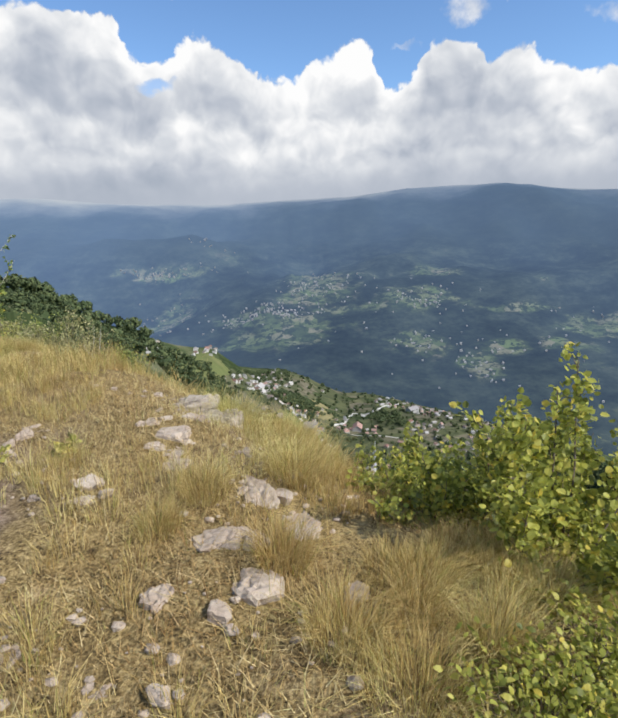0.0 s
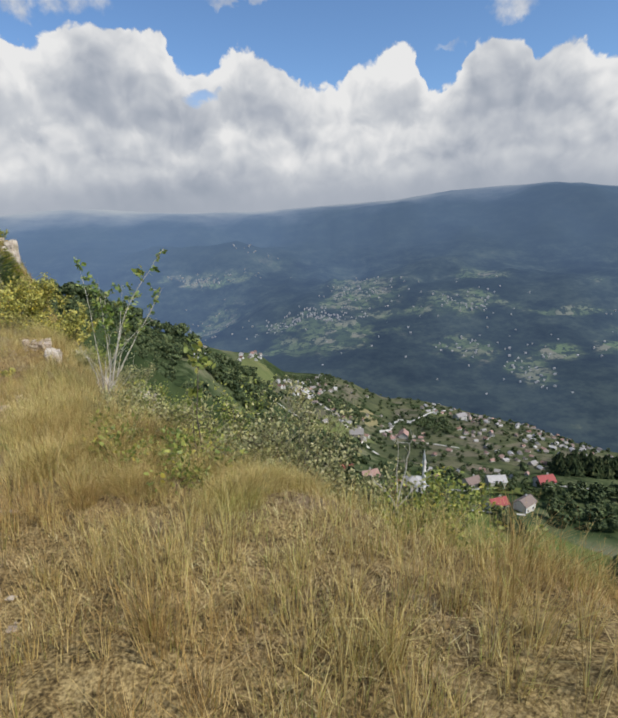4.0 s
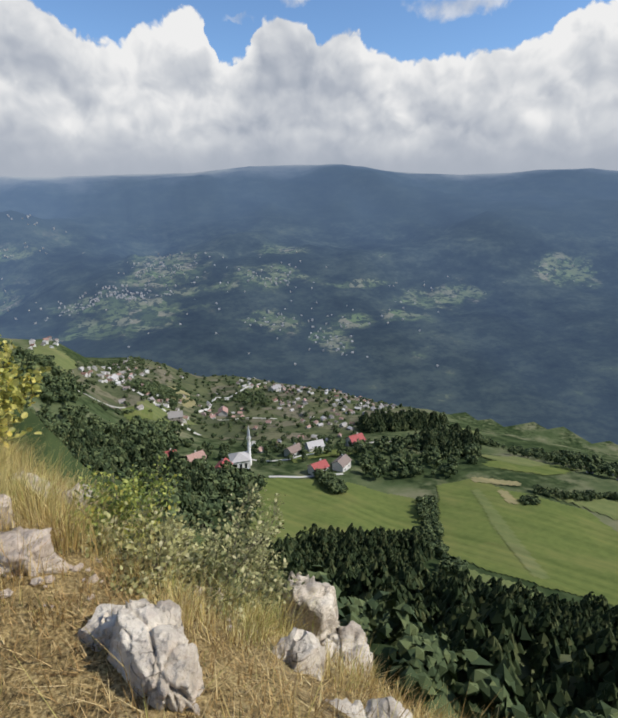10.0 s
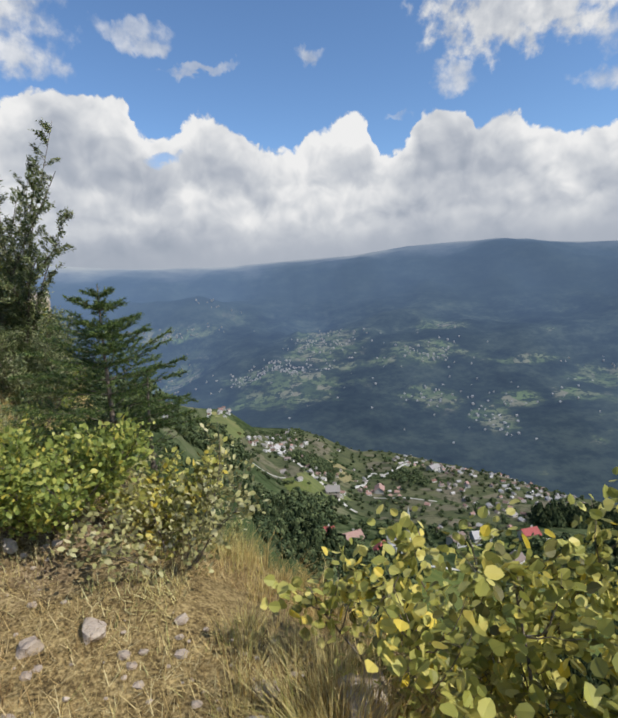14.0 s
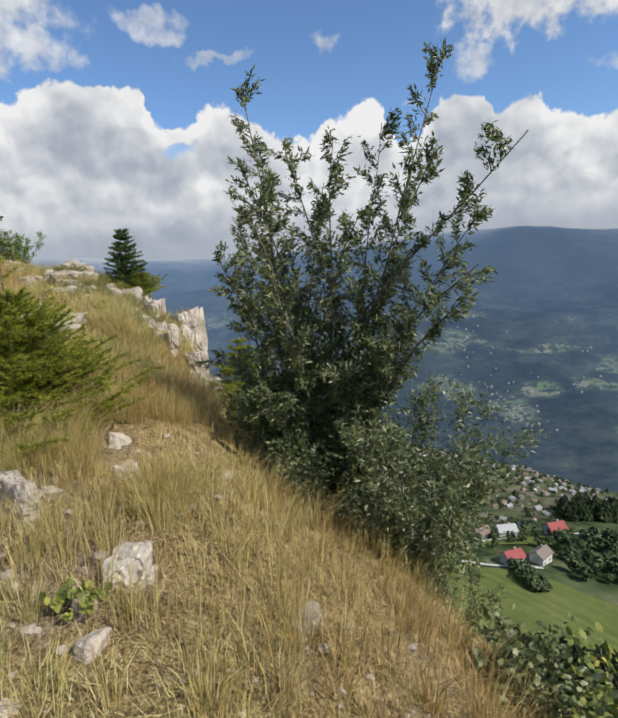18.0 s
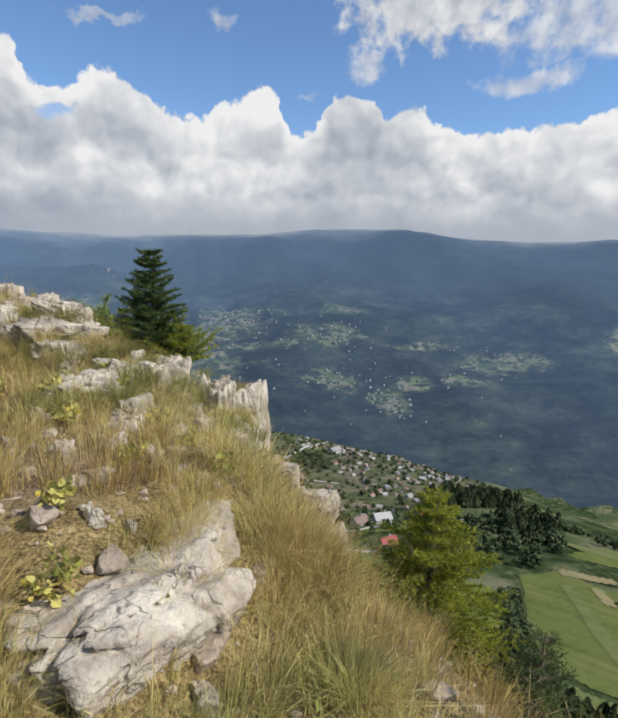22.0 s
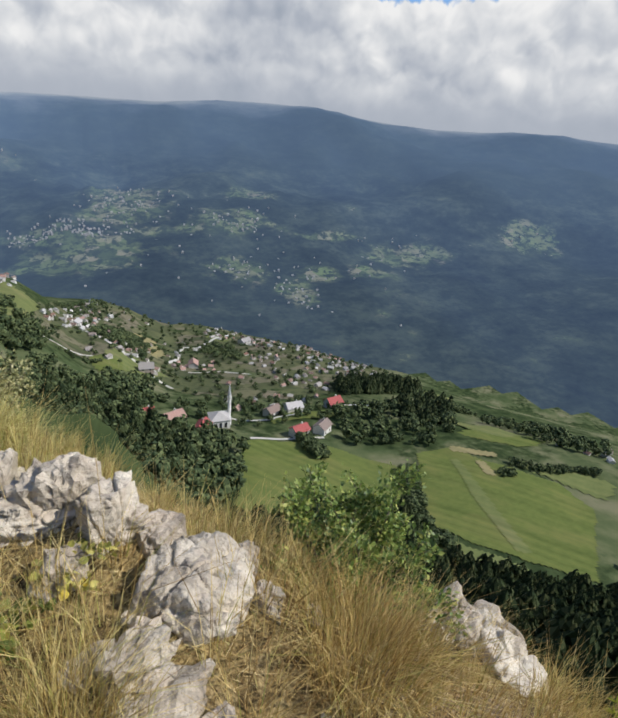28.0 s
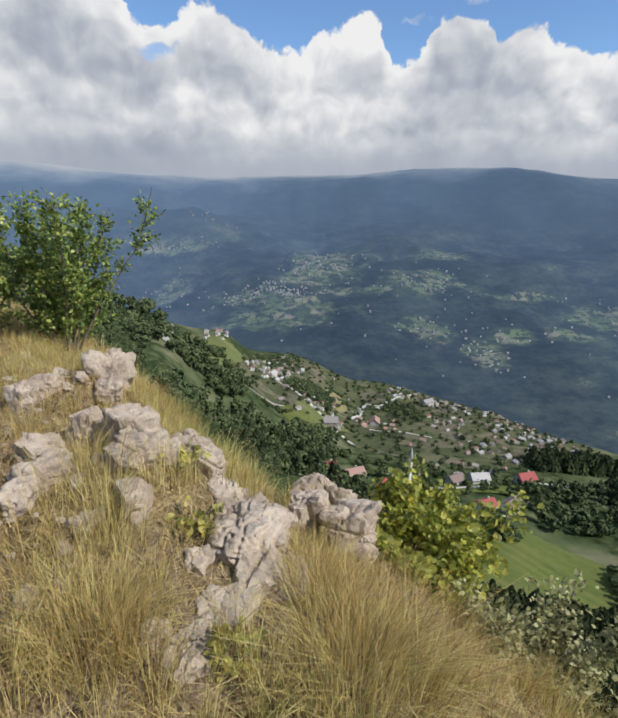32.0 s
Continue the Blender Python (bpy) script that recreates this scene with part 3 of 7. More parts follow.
MAT["leaf_yellow"] = material("yellowing_leaves", ramped((0.0, (0.15, 0.135, 0.04)), (0.3, (0.32, 0.33, 0.075)), (0.62, (0.54, 0.51, 0.13)), (0.88, (0.68, 0.61, 0.20)), (1.0, (0.82, 0.62, 0.06))), 0.5, spec=0.4, through_light=0.38)
MAT["leaf_olive"] = material("grey_green_leaves", ramped((0.0, (0.12, 0.125, 0.05)), (0.4, (0.26, 0.265, 0.11)), (0.75, (0.42, 0.41, 0.19)), (1.0, (0.58, 0.53, 0.30))), 0.6, spec=0.4, through_light=0.3)
MAT["leaf_dry"] = material("dry_leaves", ramped((0.0, (0.12, 0.11, 0.045)), (0.4, (0.28, 0.27, 0.10)), (0.75, (0.42, 0.40, 0.17)), (1.0, (0.5, 0.46, 0.27))), 0.7, spec=0.3, through_light=0.2)
MAT["needles"] = material("fir_needles", ramped((0.0, (0.025, 0.05, 0.016)), (0.6, (0.07, 0.12, 0.033)), (1.0, (0.22, 0.27, 0.06))), 0.5, spec=0.4, through_light=0.3)
MAT["needles_light"] = material("young_fir_needles", ramped((0.0, (0.06, 0.08, 0.014)), (0.45, (0.26, 0.30, 0.04)), (1.0, (0.66, 0.66, 0.09))), 0.5, spec=0.4, through_light=0.55)
MAT["bark"] = material("grey_bark", bark((0.09, 0.07, 0.055), (0.23, 0.19, 0.15)), 0.9, 0.5, 60)
MAT["bark_pale"] = material("pale_bark", bark((0.36, 0.32, 0.26), (0.62, 0.58, 0.5)), 0.8, 0.3, 60)
MAT["plaster"] = material("plaster", plaster, 0.9)
MAT["tiles"] = material("roof_tiles", tiles, 0.85)
MAT["red_tiles"] = material("red_roof_tiles", bark((0.27, 0.05, 0.05), (0.38, 0.10, 0.09)), 0.7)
MAT["pink_tiles"] = material("pale_red_roof_tiles", bark((0.30, 0.17, 0.14), (0.42, 0.28, 0.24)), 0.8)
MAT["white"] = material("white_plaster", bark((0.50, 0.49, 0.47), (0.74, 0.73, 0.71)), 0.85)
MAT["glass"] = material("dark_window", (0.03, 0.035, 0.04), 0.15, spec=0.6)
MAT["metal"] = material("grey_metal", (0.4, 0.42, 0.45), 0.4)
MAT["road"] = material("pale_gravel_road", bark((0.42, 0.40, 0.36), (0.58, 0.56, 0.52)), 1.0)
MAT["field"] = material("mown_meadow", field_colour((0.10, 0.128, 0.040), (0.125, 0.152, 0.047), (0.16, 0.165, 0.06)), 1.0, spec=0.0)
MAT["strip"] = material("stubble_strip", field_colour((0.125, 0.15, 0.058), (0.15, 0.17, 0.068), (0.17, 0.17, 0.08)), 1.0, spec=0.0)
MAT["tan_field"] = material("ploughed_field", field_colour((0.22, 0.20, 0.10), (0.27, 0.235, 0.125), (0.24, 0.215, 0.11)), 1.0, spec=0.0)
MAT["village_land"] = material("village_plots", village_plots, 1.0, spec=0.0)
MAT["conifer"] = material("conifer_wood", ramped((0.0, (0.014, 0.024, 0.011)), (0.6, (0.034, 0.050, 0.020)), (1.0, (0.075, 0.085, 0.036))), 0.8, spec=0.1)
MAT["broadleaf"] = material("broadleaf_wood", ramped((0.0, (0.036, 0.055, 0.026)), (0.6, (0.072, 0.096, 0.042)), (1.0, (0.12, 0.145, 0.062))), 0.8, spec=0.1)
MAT["far_wall"] = material("distant_white_houses", bark((0.14, 0.15, 0.16), (0.42, 0.43, 0.45)), 1.0, spec=0.0)


# ---- building blocks ----
class Geo:
    """Collects triangles."""

    def __init__(self):
        self.v, self.f, self.n = [], [], 0

    def add(self, verts, tris):
        verts = np.asarray(verts, float).reshape(-1, 3)
        self.v.append(verts)
        self.f.append(np.asarray(tris, np.int64).reshape(-1, 3) + self.n)
        self.n += len(verts)

    def mesh(self, name, mat, smooth=True):
        me = mesh_np(name, np.concatenate(self.v), np.concatenate(self.f), smooth)
        me.materials.append(mat)
        return me


def part(name, geo, mat, parent, label="", smooth=True, kind=""):
    """A Geo or bmesh as one mesh object under a thing or part."""
    if isinstance(geo, Geo):
        me = geo.mesh(name, mat, smooth)
    else:
        me = bpy.data.meshes.new(name)
        geo.to_mesh(me)
        geo.free()
        me.materials.append(mat)
    ob = new(name, me)
    ob.parent = parent
    return tagged(ob, label, kind=kind)


def thing(name, at, label, category, group=""):
    ob = new(name)
    ob.empty_display_size = 0.1
    ob.location = at
    return tagged(ob, label, category, group)


def tube(geo, pts, radii, sides=6):
    pts = np.asarray(pts, float)
    radii = np.broadcast_to(np.asarray(radii, float), (len(pts),))
    d = np.gradient(pts, axis=0)
    d /= np.linalg.norm(d, axis=1)[:, None] + 1e-9
    ref = np.where(np.abs(d[:, 2:3]) > 0.9, np.array([[1.0, 0, 0]]), np.array([[0, 0, 1.0]]))
    a = np.cross(d, ref)
    a /= np.linalg.norm(a, axis=1)[:, None] + 1e-9
    b = np.cross(d, a)
    th = np.arange(sides) * 2 * np.pi / sides
    ring = pts[:, None] + radii[:, None, None] * (np.cos(th)[None, :, None] * a[:, None] + np.sin(th)[None, :, None] * b[:, None])
    i = np.arange(len(pts) * sides).reshape(len(pts), sides)
    j = np.roll(i, -1, axis=1)
    q = np.stack([i[:-1], j[:-1], j[1:], i[1:]], -1).reshape(-1, 4)
    geo.add(ring.reshape(-1, 3), np.concatenate([q[:, [0, 1, 2]], q[:, [0, 2, 3]]]))


def unit(v):
    return v / (np.linalg.norm(v, axis=-1, keepdims=True) + 1e-9)


LEAVES = {
    "oval": (np.array([(0, 0, 0), (0.35, 0.30, 0.06), (0.75, 0.22, 0.03), (1, 0, -0.08), (0.75, -0.22, 0.03), (0.35, -0.30, 0.06)]),
             np.array([(0, 1, 5), (1, 2, 4), (1, 4, 5), (2, 3, 4)])),
    "round": (np.array([(0, 0, 0), (0.18, 0.36, 0.06), (0.55, 0.44, 0.05), (0.85, 0.24, 0.0), (1, 0, -0.1), (0.85, -0.24, 0.0), (0.55, -0.44, 0.05), (0.18, -0.36, 0.06), (0.5, 0, -0.05)]),
              np.array([(8, k, (k + 1) % 8) for k in range(8)])),
    "narrow": (np.array([(0, 0, 0), (0.4, 0.17, 0.03), (1, 0, -0.12), (0.4, -0.17, 0.03)]), np.array([(0, 1, 2), (0, 2, 3)])),
    "simple": (np.array([(0, 0, 0), (0.5, 0.3, 0.05), (1, 0, 0), (0.5, -0.3, 0.05)]), np.array([(0, 1, 2), (0, 2, 3)])),
}


def leaves(geo, rng, at, out, length, shape="oval", up=0.5):
    """Leaves at points, pointing roughly along out."""
    n = len(at)
    d = unit(out + rng.normal(0, 0.55, (n, 3)))
    nrm = unit(np.array([0, 0, up]) + rng.normal(0, 0.5, (n, 3)))
    s = unit(np.cross(d, nrm))
    nrm = np.cross(s, d)
    tpl, tri = LEAVES[shape]
    ln = length * rng.uniform(0.6, 1.25, (n, 1, 1))
    v = at[:, None] + ln * (tpl[None, :, 0:1] * d[:, None] + tpl[None, :, 1:2] * s[:, None] + tpl[None, :, 2:3] * nrm[:, None])
    geo.add(v, (tri[None] + (np.arange(n) * len(tpl))[:, None, None]))


def limb(rng, start, direction, length, steps=7, wander=0.15, lift=0.0):
    pts, d = [np.array(start, float)], unit(np.array(direction, float))
    for _ in range(steps):
        d = unit(d + rng.normal(0, wander, 3) + np.array([0, 0, lift]))
        pts.append(pts[-1] + d * length / steps)
    return np.array(pts)


def shrub(name, x, y, height, radius, stems, count, leaf, mat, label, category="shrub", seed=1, shape="oval", bare=0.25, thick=0.012,
          wood="bark", twigs=9, sink=0.05, group="", lean=(0, 0), z=None, spray=0.09, upright=0.8):
    rng = np.random.default_rng(seed)
    base = gz(x, y) if z is None else z
    ob = thing(name, (x, y, base - sink), label, category, group)
    spots, ways, fine = [], [], Geo()
    for k in range(stems):
        th = 2 * np.pi * (k + rng.uniform(0, 0.8)) / stems
        reach = radius * rng.uniform(0.25, 1.0)
        h = height * (rng.uniform(0.68, 1.0) if k else 1.0) * (1 - 0.25 * (reach / radius) ** 2 * (k > 0))
        way = np.array([math.cos(th) * reach + lean[0], math.sin(th) * reach + lean[1], h])
        start = np.array([math.cos(th), math.sin(th), 0]) * radius * 0.13 * rng.uniform(0.2, 1)
        length = np.linalg.norm(way)
        flat = way * np.array([1, 1, upright])
        pts = limb(rng, start, flat, length, 9, 0.09 if upright < 1.4 else 0.05, 0.05)
        g = Geo()
        tube(g, pts, np.linspace(thick, thick * 0.25, len(pts)) * rng.uniform(0.7, 1.1), 6)
        for _ in range(twigs):
            s = rng.uniform(bare, 0.97)
            i = int(s * (len(pts) - 1))
            p = pts[i] + (pts[i + 1] - pts[i]) * (s * (len(pts) - 1) - i)
            ang = rng.uniform(0, 2 * np.pi)
            w = unit(pts[i + 1] - pts[i]) * 0.7 + np.array([math.cos(ang), math.sin(ang), rng.uniform(-0.1, 0.6)]) * 0.8
            tw = limb(rng, p, w, (1.15 - s * 0.6) * rng.uniform(0.5, 1.0) * radius * 0.62, 5, 0.2, 0.06)
            tube(fine, tw, np.linspace(thick * 0.35, thick * 0.1, len(tw)), 3)
            m = rng.uniform(0.12, 1, max(2, count // (stems * twigs)))
            f = m * (len(tw) - 1)
            j = np.minimum(f.astype(int), len(tw) - 2)
            spots.append(tw[j] + (tw[j + 1] - tw[j]) * (f - j)[:, None] + rng.normal(0, spray * 0.35, (len(m), 3)))
            ways.append(np.repeat(unit(w)[None], len(m), 0) + np.array([0, 0, -0.25]))
        m = 1 - (1 - max(bare, 0.3)) * rng.uniform(0, 1, max(4, count // (stems * 3))) ** 1.5
        f = m * (len(pts) - 1)
        j = np.minimum(f.astype(int), len(pts) - 2)
        spots.append(pts[j] + rng.normal(0, spray * 0.5, (len(m), 3)))
        ways.append(unit(rng.normal(0, 1, (len(m), 3)) + np.array([0, 0, 0.3])))
        part("stem", g, MAT[wood], ob)
    g = Geo()
    spots = np.concatenate(spots)
    keep = spots[:, 2] > 0.02
    leaves(g, rng, spots[keep], np.concatenate(ways)[keep], leaf, shape)
    part("foliage", g, MAT[mat], ob, kind="stuff", smooth=False)
    part("twig_wood", fine, MAT[wood], ob, kind="stuff")
    return ob


def stemmed(name, feet, tips, label, category, seed, count, leaf, mat, shape, bare, thick, wood, twigs, reach):
    """A bush or tree whose bent stems run from its feet to given tips."""
    rng = np.random.default_rng(seed)
    feet, tips = np.array(feet, float), np.array(tips, float)
    root = feet.mean(0)
    ob = thing(name, tuple(root), label, category)
    fine, spots, ways = Geo(), [], []
    per = max(2, count // (len(tips) * twigs))
    for tip in tips:
        a, b = feet[int(rng.integers(len(feet)))] - root, tip - root
        s = np.linspace(0, 1, 12)[:, None]
        bow = np.array([b[0] - a[0], b[1] - a[1], 0]) * -0.22 + rng.normal(0, 0.05, 3)
        pts = a + (b - a) * s + bow * np.sin(np.pi * s) + np.cumsum(rng.normal(0, 0.012, (12, 3)), 0) * s
        g = Geo()
        tube(g, pts, np.linspace(thick, thick * 0.15, 12) * rng.uniform(0.6, 1.1), 6)
        part("stem", g, MAT[wood], ob)
        for k in range(twigs):
            f = (bare + (0.99 - bare) * (k + rng.random()) / twigs) * 11
            i = min(int(f), 10)
            p, d = pts[i] + (pts[i + 1] - pts[i]) * (f - i), unit(pts[i + 1] - pts[i])
            th = rng.uniform(0, 2 * np.pi)
            w = d * 0.6 + np.array([math.cos(th), math.sin(th), rng.uniform(-0.1, 0.5)]) * 0.8
            tw = limb(rng, p, w, reach * (1.08 - f / 11 * 0.5) * rng.uniform(0.45, 1.1), 5, 0.16, 0.05)
            tube(fine, tw, np.linspace(thick * 0.25, thick * 0.07, len(tw)), 3)
            m = rng.uniform(0.1, 1, per) * (len(tw) - 1)
            j = np.minimum(m.astype(int), len(tw) - 2)
            spots.append(tw[j] + (tw[j + 1] - tw[j]) * (m - j)[:, None] + rng.normal(0, 0.014, (per, 3)))
            ways.append(np.repeat(unit(w)[None], per, 0) + np.array([0, 0, -0.35]))
    g = Geo()
    leaves(g, rng, np.concatenate(spots), np.concatenate(ways), leaf, shape)
    part("foliage", g, MAT[mat], ob, kind="stuff", smooth=False)
    part("twig_wood", fine, MAT[wood], ob, kind="stuff")
    return ob


def fir(name, x, y, height, radius, label, seed=1, mat="needles", leader=0.0, z=None, needle=0.026, dense=150, bare=0.03, droop=0.15, whorls=15, sink=0.05, sparse=1.0, taper=0.85):
    rng = np.random.default_rng(seed)
    base = gz(x, y) if z is None else z
    ob = thing(name, (x, y, base - sink), label, "fir tree")
    top = height + leader
    trunk = limb(rng, (0, 0, 0), (0, 0, 1), top, 10, 0.015)
    g = Geo()
    tube(g, trunk, np.interp(trunk[:, 2], [0, height * 0.7, height, top], [0.018 + height * 0.01, 0.010, 0.0045 if leader else 0.003, 0.0025]), 7)
    part("trunk", g, MAT["bark"], ob)
    wood, spots, ways = Geo(), [], []

    def needled(line, per_metre, spread):
        seg = np.linalg.norm(np.diff(line, axis=0), axis=1)
        n = max(3, int(seg.sum() * per_metre * 1.9))
        f = rng.uniform(0.05, 1, n) * (len(line) - 1)
        j = np.minimum(f.astype(int), len(line) - 2)
        d = unit(line[j + 1] - line[j])
        spots.append(line[j] + (line[j + 1] - line[j]) * (f - j)[:, None])
        ways.append(unit(d * 0.55 + rng.normal(0, spread, (n, 3))))

    for k in range(whorls):
        s = (k + rng.uniform(-0.2, 0.2)) / whorls
        zz = height * (bare + (1 - bare) * s)
        r = radius * (1 - s) ** taper * rng.uniform(0.8, 1.15) + 0.035
        n = int(rng.integers(6, 10) * sparse + 0.5)
        for b in range(n):
            th = 2 * np.pi * (b + rng.uniform(0, 0.7)) / n + k
            way = np.array([math.cos(th), math.sin(th), 0.32 - droop * (1 - s) * 2])
            br = limb(rng, (0, 0, zz), way, r * rng.uniform(0.75, 1.1), 6, 0.06, 0.03)
            tube(wood, br, np.linspace(0.006, 0.0015, len(br)), 4)
            needled(br, dense, 0.35)
            for i in range(1, len(br)):
                for side in (-1, 1):
                    if rng.random() < 0.15:
                        continue
                    d = unit(br[i] - br[i - 1])
                    w = d * 0.75 + side * np.cross(d, (0, 0, 1)) * 0.75 + rng.normal(0, 0.1, 3)
                    tw = limb(rng, br[i], w, r * 0.36 * (1.1 - 0.1 * i) * rng.uniform(0.6, 1.1), 3, 0.08)
                    needled(tw, dense, 0.35)
    if leader:
        for k in range(7):
            th = rng.uniform(0, 6.28)
            needled(limb(rng, (trunk[-1][0], trunk[-1][1], height + leader * (0.1 + 0.1 * k)), (math.cos(th), math.sin(th), 0.7), 0.12 - 0.01 * k, 3, 0.05), dense, 0.35)
    needled(trunk[6:9] if leader else trunk[6:], dense * 0.5, 0.4)
    part("bough_wood", wood, MAT["bark"], ob, kind="stuff")
    at, d = np.concatenate(spots), np.concatenate(ways)
    s = unit(np.cross(d, rng.normal(0, 1, d.shape)))
    ln = needle * rng.uniform(0.7, 1.2, (len(at), 1))
    v = np.stack([at - s * needle * 0.085, at + s * needle * 0.085, at + d * ln], 1)
    g = Geo()
    g.add(v, np.arange(len(at) * 3).reshape(-1, 3))
    part("needles", g, MAT[mat], ob, kind="stuff", smooth=False)
    return ob


def sphere_grid(level):
    bm = bmesh.new()
    bmesh.ops.create_icosphere(bm, subdivisions=level, radius=1.0)
    v = np.array([p.co[:] for p in bm.verts])
    f = np.array([[q.index for q in face.verts] for face in bm.faces])
    bm.free()
    return v, f


GRIDS = {k: sphere_grid(k) for k in (1, 2, 3, 4, 5, 6)}


def lumps(q, k, s):
    return vnoise(q[:, 0] * k + q[:, 2] * 0.6 * k, q[:, 1] * k - q[:, 2] * 0.5 * k, s) + 0.6 * vnoise(q[:, 0] * k * 0.7 - q[:, 1] * 0.4 * k, q[:, 2] * k * 1.5, s + 5)


def stone_mesh(name, size, seed, level=5):
    """A broken limestone block: bedded pieces run together, with joints, ledges and pits."""
    rng = np.random.default_rng(seed)
    d, f = GRIDS[level]
    r = np.zeros(len(d))
    for k in range(4 if level > 3 else 1):
        th = rng.uniform(0, 6) + np.arange(6) * 2 * np.pi / 6 + rng.normal(0, 0.25, 6)
        n = np.concatenate([np.stack([np.cos(th), np.sin(th), rng.normal(0, 0.22, 6)], 1), np.array([(0, 0, 1.0), (0, 0, -1)]) + rng.normal(0, 0.14, (2, 3)), rng.normal(0, 1, (4, 3))])
        n = unit(n)
        h = np.concatenate([rng.uniform(0.52, 0.8, 6), rng.uniform(0.5, 0.85, 2), rng.uniform(0.75, 1.0, 4)])
        c = rng.uniform(-0.34, 0.34, 3) if k else np.zeros(3)
        h = np.maximum(h * (0.62 if k else 1.0) + n @ c, 0.12)
        dots = d @ n.T
        r = np.maximum(r, np.min(np.where(dots > 0.05, h / np.maximum(dots, 0.05), 9.0), axis=1))
    p = d * np.minimum(r, 1.1)[:, None]
    bend = 0.14 * lumps(p, 1.7, seed) + 0.07 * lumps(p, 4.3, seed + 11)
    if level > 3:
        # the block is split into smaller ones that stand at different depths
        seeds = rng.uniform(-0.75, 0.75, (11 if level > 4 else 6, 3))
        gap = np.sort(np.linalg.norm((p[:, None] - seeds[None]) * np.array([1, 1, 1.35]), axis=2), axis=1)
        own = np.argmin(np.linalg.norm((p[:, None] - seeds[None]) * np.array([1, 1, 1.35]), axis=2), axis=1)
        wide = 0.05 + 0.05 * vnoise(p[:, 0] * 3, p[:, 2] * 3, seed + 91)
        bend = bend + rng.normal(0, 0.075, len(seeds))[own] - 0.17 * np.maximum(0, wide - (gap[:, 1] - gap[:, 0])) / 0.06
        # upright flutes and cracks, bedding joints, pits
        flute = vnoise(p[:, 0] * 6 + p[:, 2] * 1.1, p[:, 1] * 6 - p[:, 2] * 0.8, seed + 61)
        crack = np.abs(vnoise(p[:, 0] * 2.4 + p[:, 2] * 0.5, p[:, 1] * 2.4 + p[:, 2] * 0.4, seed + 23))
        bend = bend + 0.07 * flute - 0.13 * np.maximum(0, 0.05 - crack) / 0.05 + 0.05 * np.abs(lumps(p, 9.0, seed + 31)) - 0.02
        bed = np.abs(((p[:, 2] + 0.25 * p[:, 0] + 0.22 * lumps(p, 1.6, seed + 41)) * 2.2) % 1.0 - 0.5)
        bend = bend - 0.08 * np.maximum(0, 0.06 - bed) / 0.06 * (vnoise(p[:, 0] * 2, p[:, 1] * 2, seed + 71) > -0.1)
        if level > 5:
            pit = np.maximum(0, lumps(p, 7.0, seed + 81) - 0.42)
            bend = bend + 0.04 * lumps(p, 22.0, seed + 51) - 0.8 * pit
    p = p * (1 + bend)[:, None] * np.asarray(size)[None] * 0.62
    me = mesh_np(name, p, f, level > 4)
    me.materials.append(MAT["rock"])
    return me


FOOT = []   # where stones stand, so that no grass grows through them


def rock(x, y, sx, sy, sz, seed, turn=0.0, top=None, name="rock", label="pale grey limestone rock among dry grass", tilt=(0, 0), level=5, group=""):
    FOOT.append((x, y, (sx + sy) * 0.2))
    ground_z = gz(x, y)
    top = ground_z + sz * 0.62 if top is None else top
    bottom = min(top - sz, ground_z - 0.10)
    sz = top - bottom
    if level == 5 and max(sx, sy) < 0.31:
        level = 4
    ob = new(name, stone_mesh(name, (sx, sy, sz), seed, level))
    ob.matrix_world = pose(x, y, (top + bottom) / 2, tilt[0], tilt[1], turn)
    if y > 25.7:
        label = "pinkish grey fissured limestone rock in golden grass"
    if label == SLAB or y > 25.7:
        ob.data.materials[0] = MAT["slab"]
    return tagged(ob, label, "rock", group)


def blades(geo, rng, x, y, z, length, width, lean_x, lean_y, bent=0.6):
    """Grass blades of two pieces, bending over along their lean."""
    n = len(x)
    base = np.stack([x, y, z - 0.01], 1)
    lean = np.stack([lean_x, lean_y, np.zeros(n)], 1)
    ln = length[:, None]
    mid = base + ln * (0.5 * lean * bent * 0.45 + np.array([0, 0, 0.55]))
    tip = base + ln * (lean * bent + np.array([0, 0, 1.0]) * (1 - 0.38 * np.linalg.norm(lean, axis=1, keepdims=True) * bent))
    th = rng.uniform(0, np.pi, n)
    s = np.stack([np.cos(th), np.sin(th), np.zeros(n)], 1) * width[:, None] * 0.5
    fork = base + (mid - base) * 0.75
    v = np.stack([base - s, base + s, mid + (mid - base) * 0.2, fork - s * 0.7, fork + s * 0.7, tip], 1)
    geo.add(v, np.array([(0, 1, 2), (3, 4, 5)])[None] + (np.arange(n) * 6)[:, None, None])


# ---- rocks along the path ----
SLAB = "flat pinkish limestone slab in dry grass"
WHITE = "white weathered limestone boulder at the slope edge"
# start of the walk
def bedded(x, y, sx, sy, proud, seed, turn, label=SLAB, level=5):
    """A rock that stands a little out of the soil."""
    rock(x, y, sx * 1.2, sy * 1.2, proud * 1.4 + 0.1, seed, turn, gz(x, y) + proud * (0.9 if seed < 13 else 0.55), label=label, level=level)


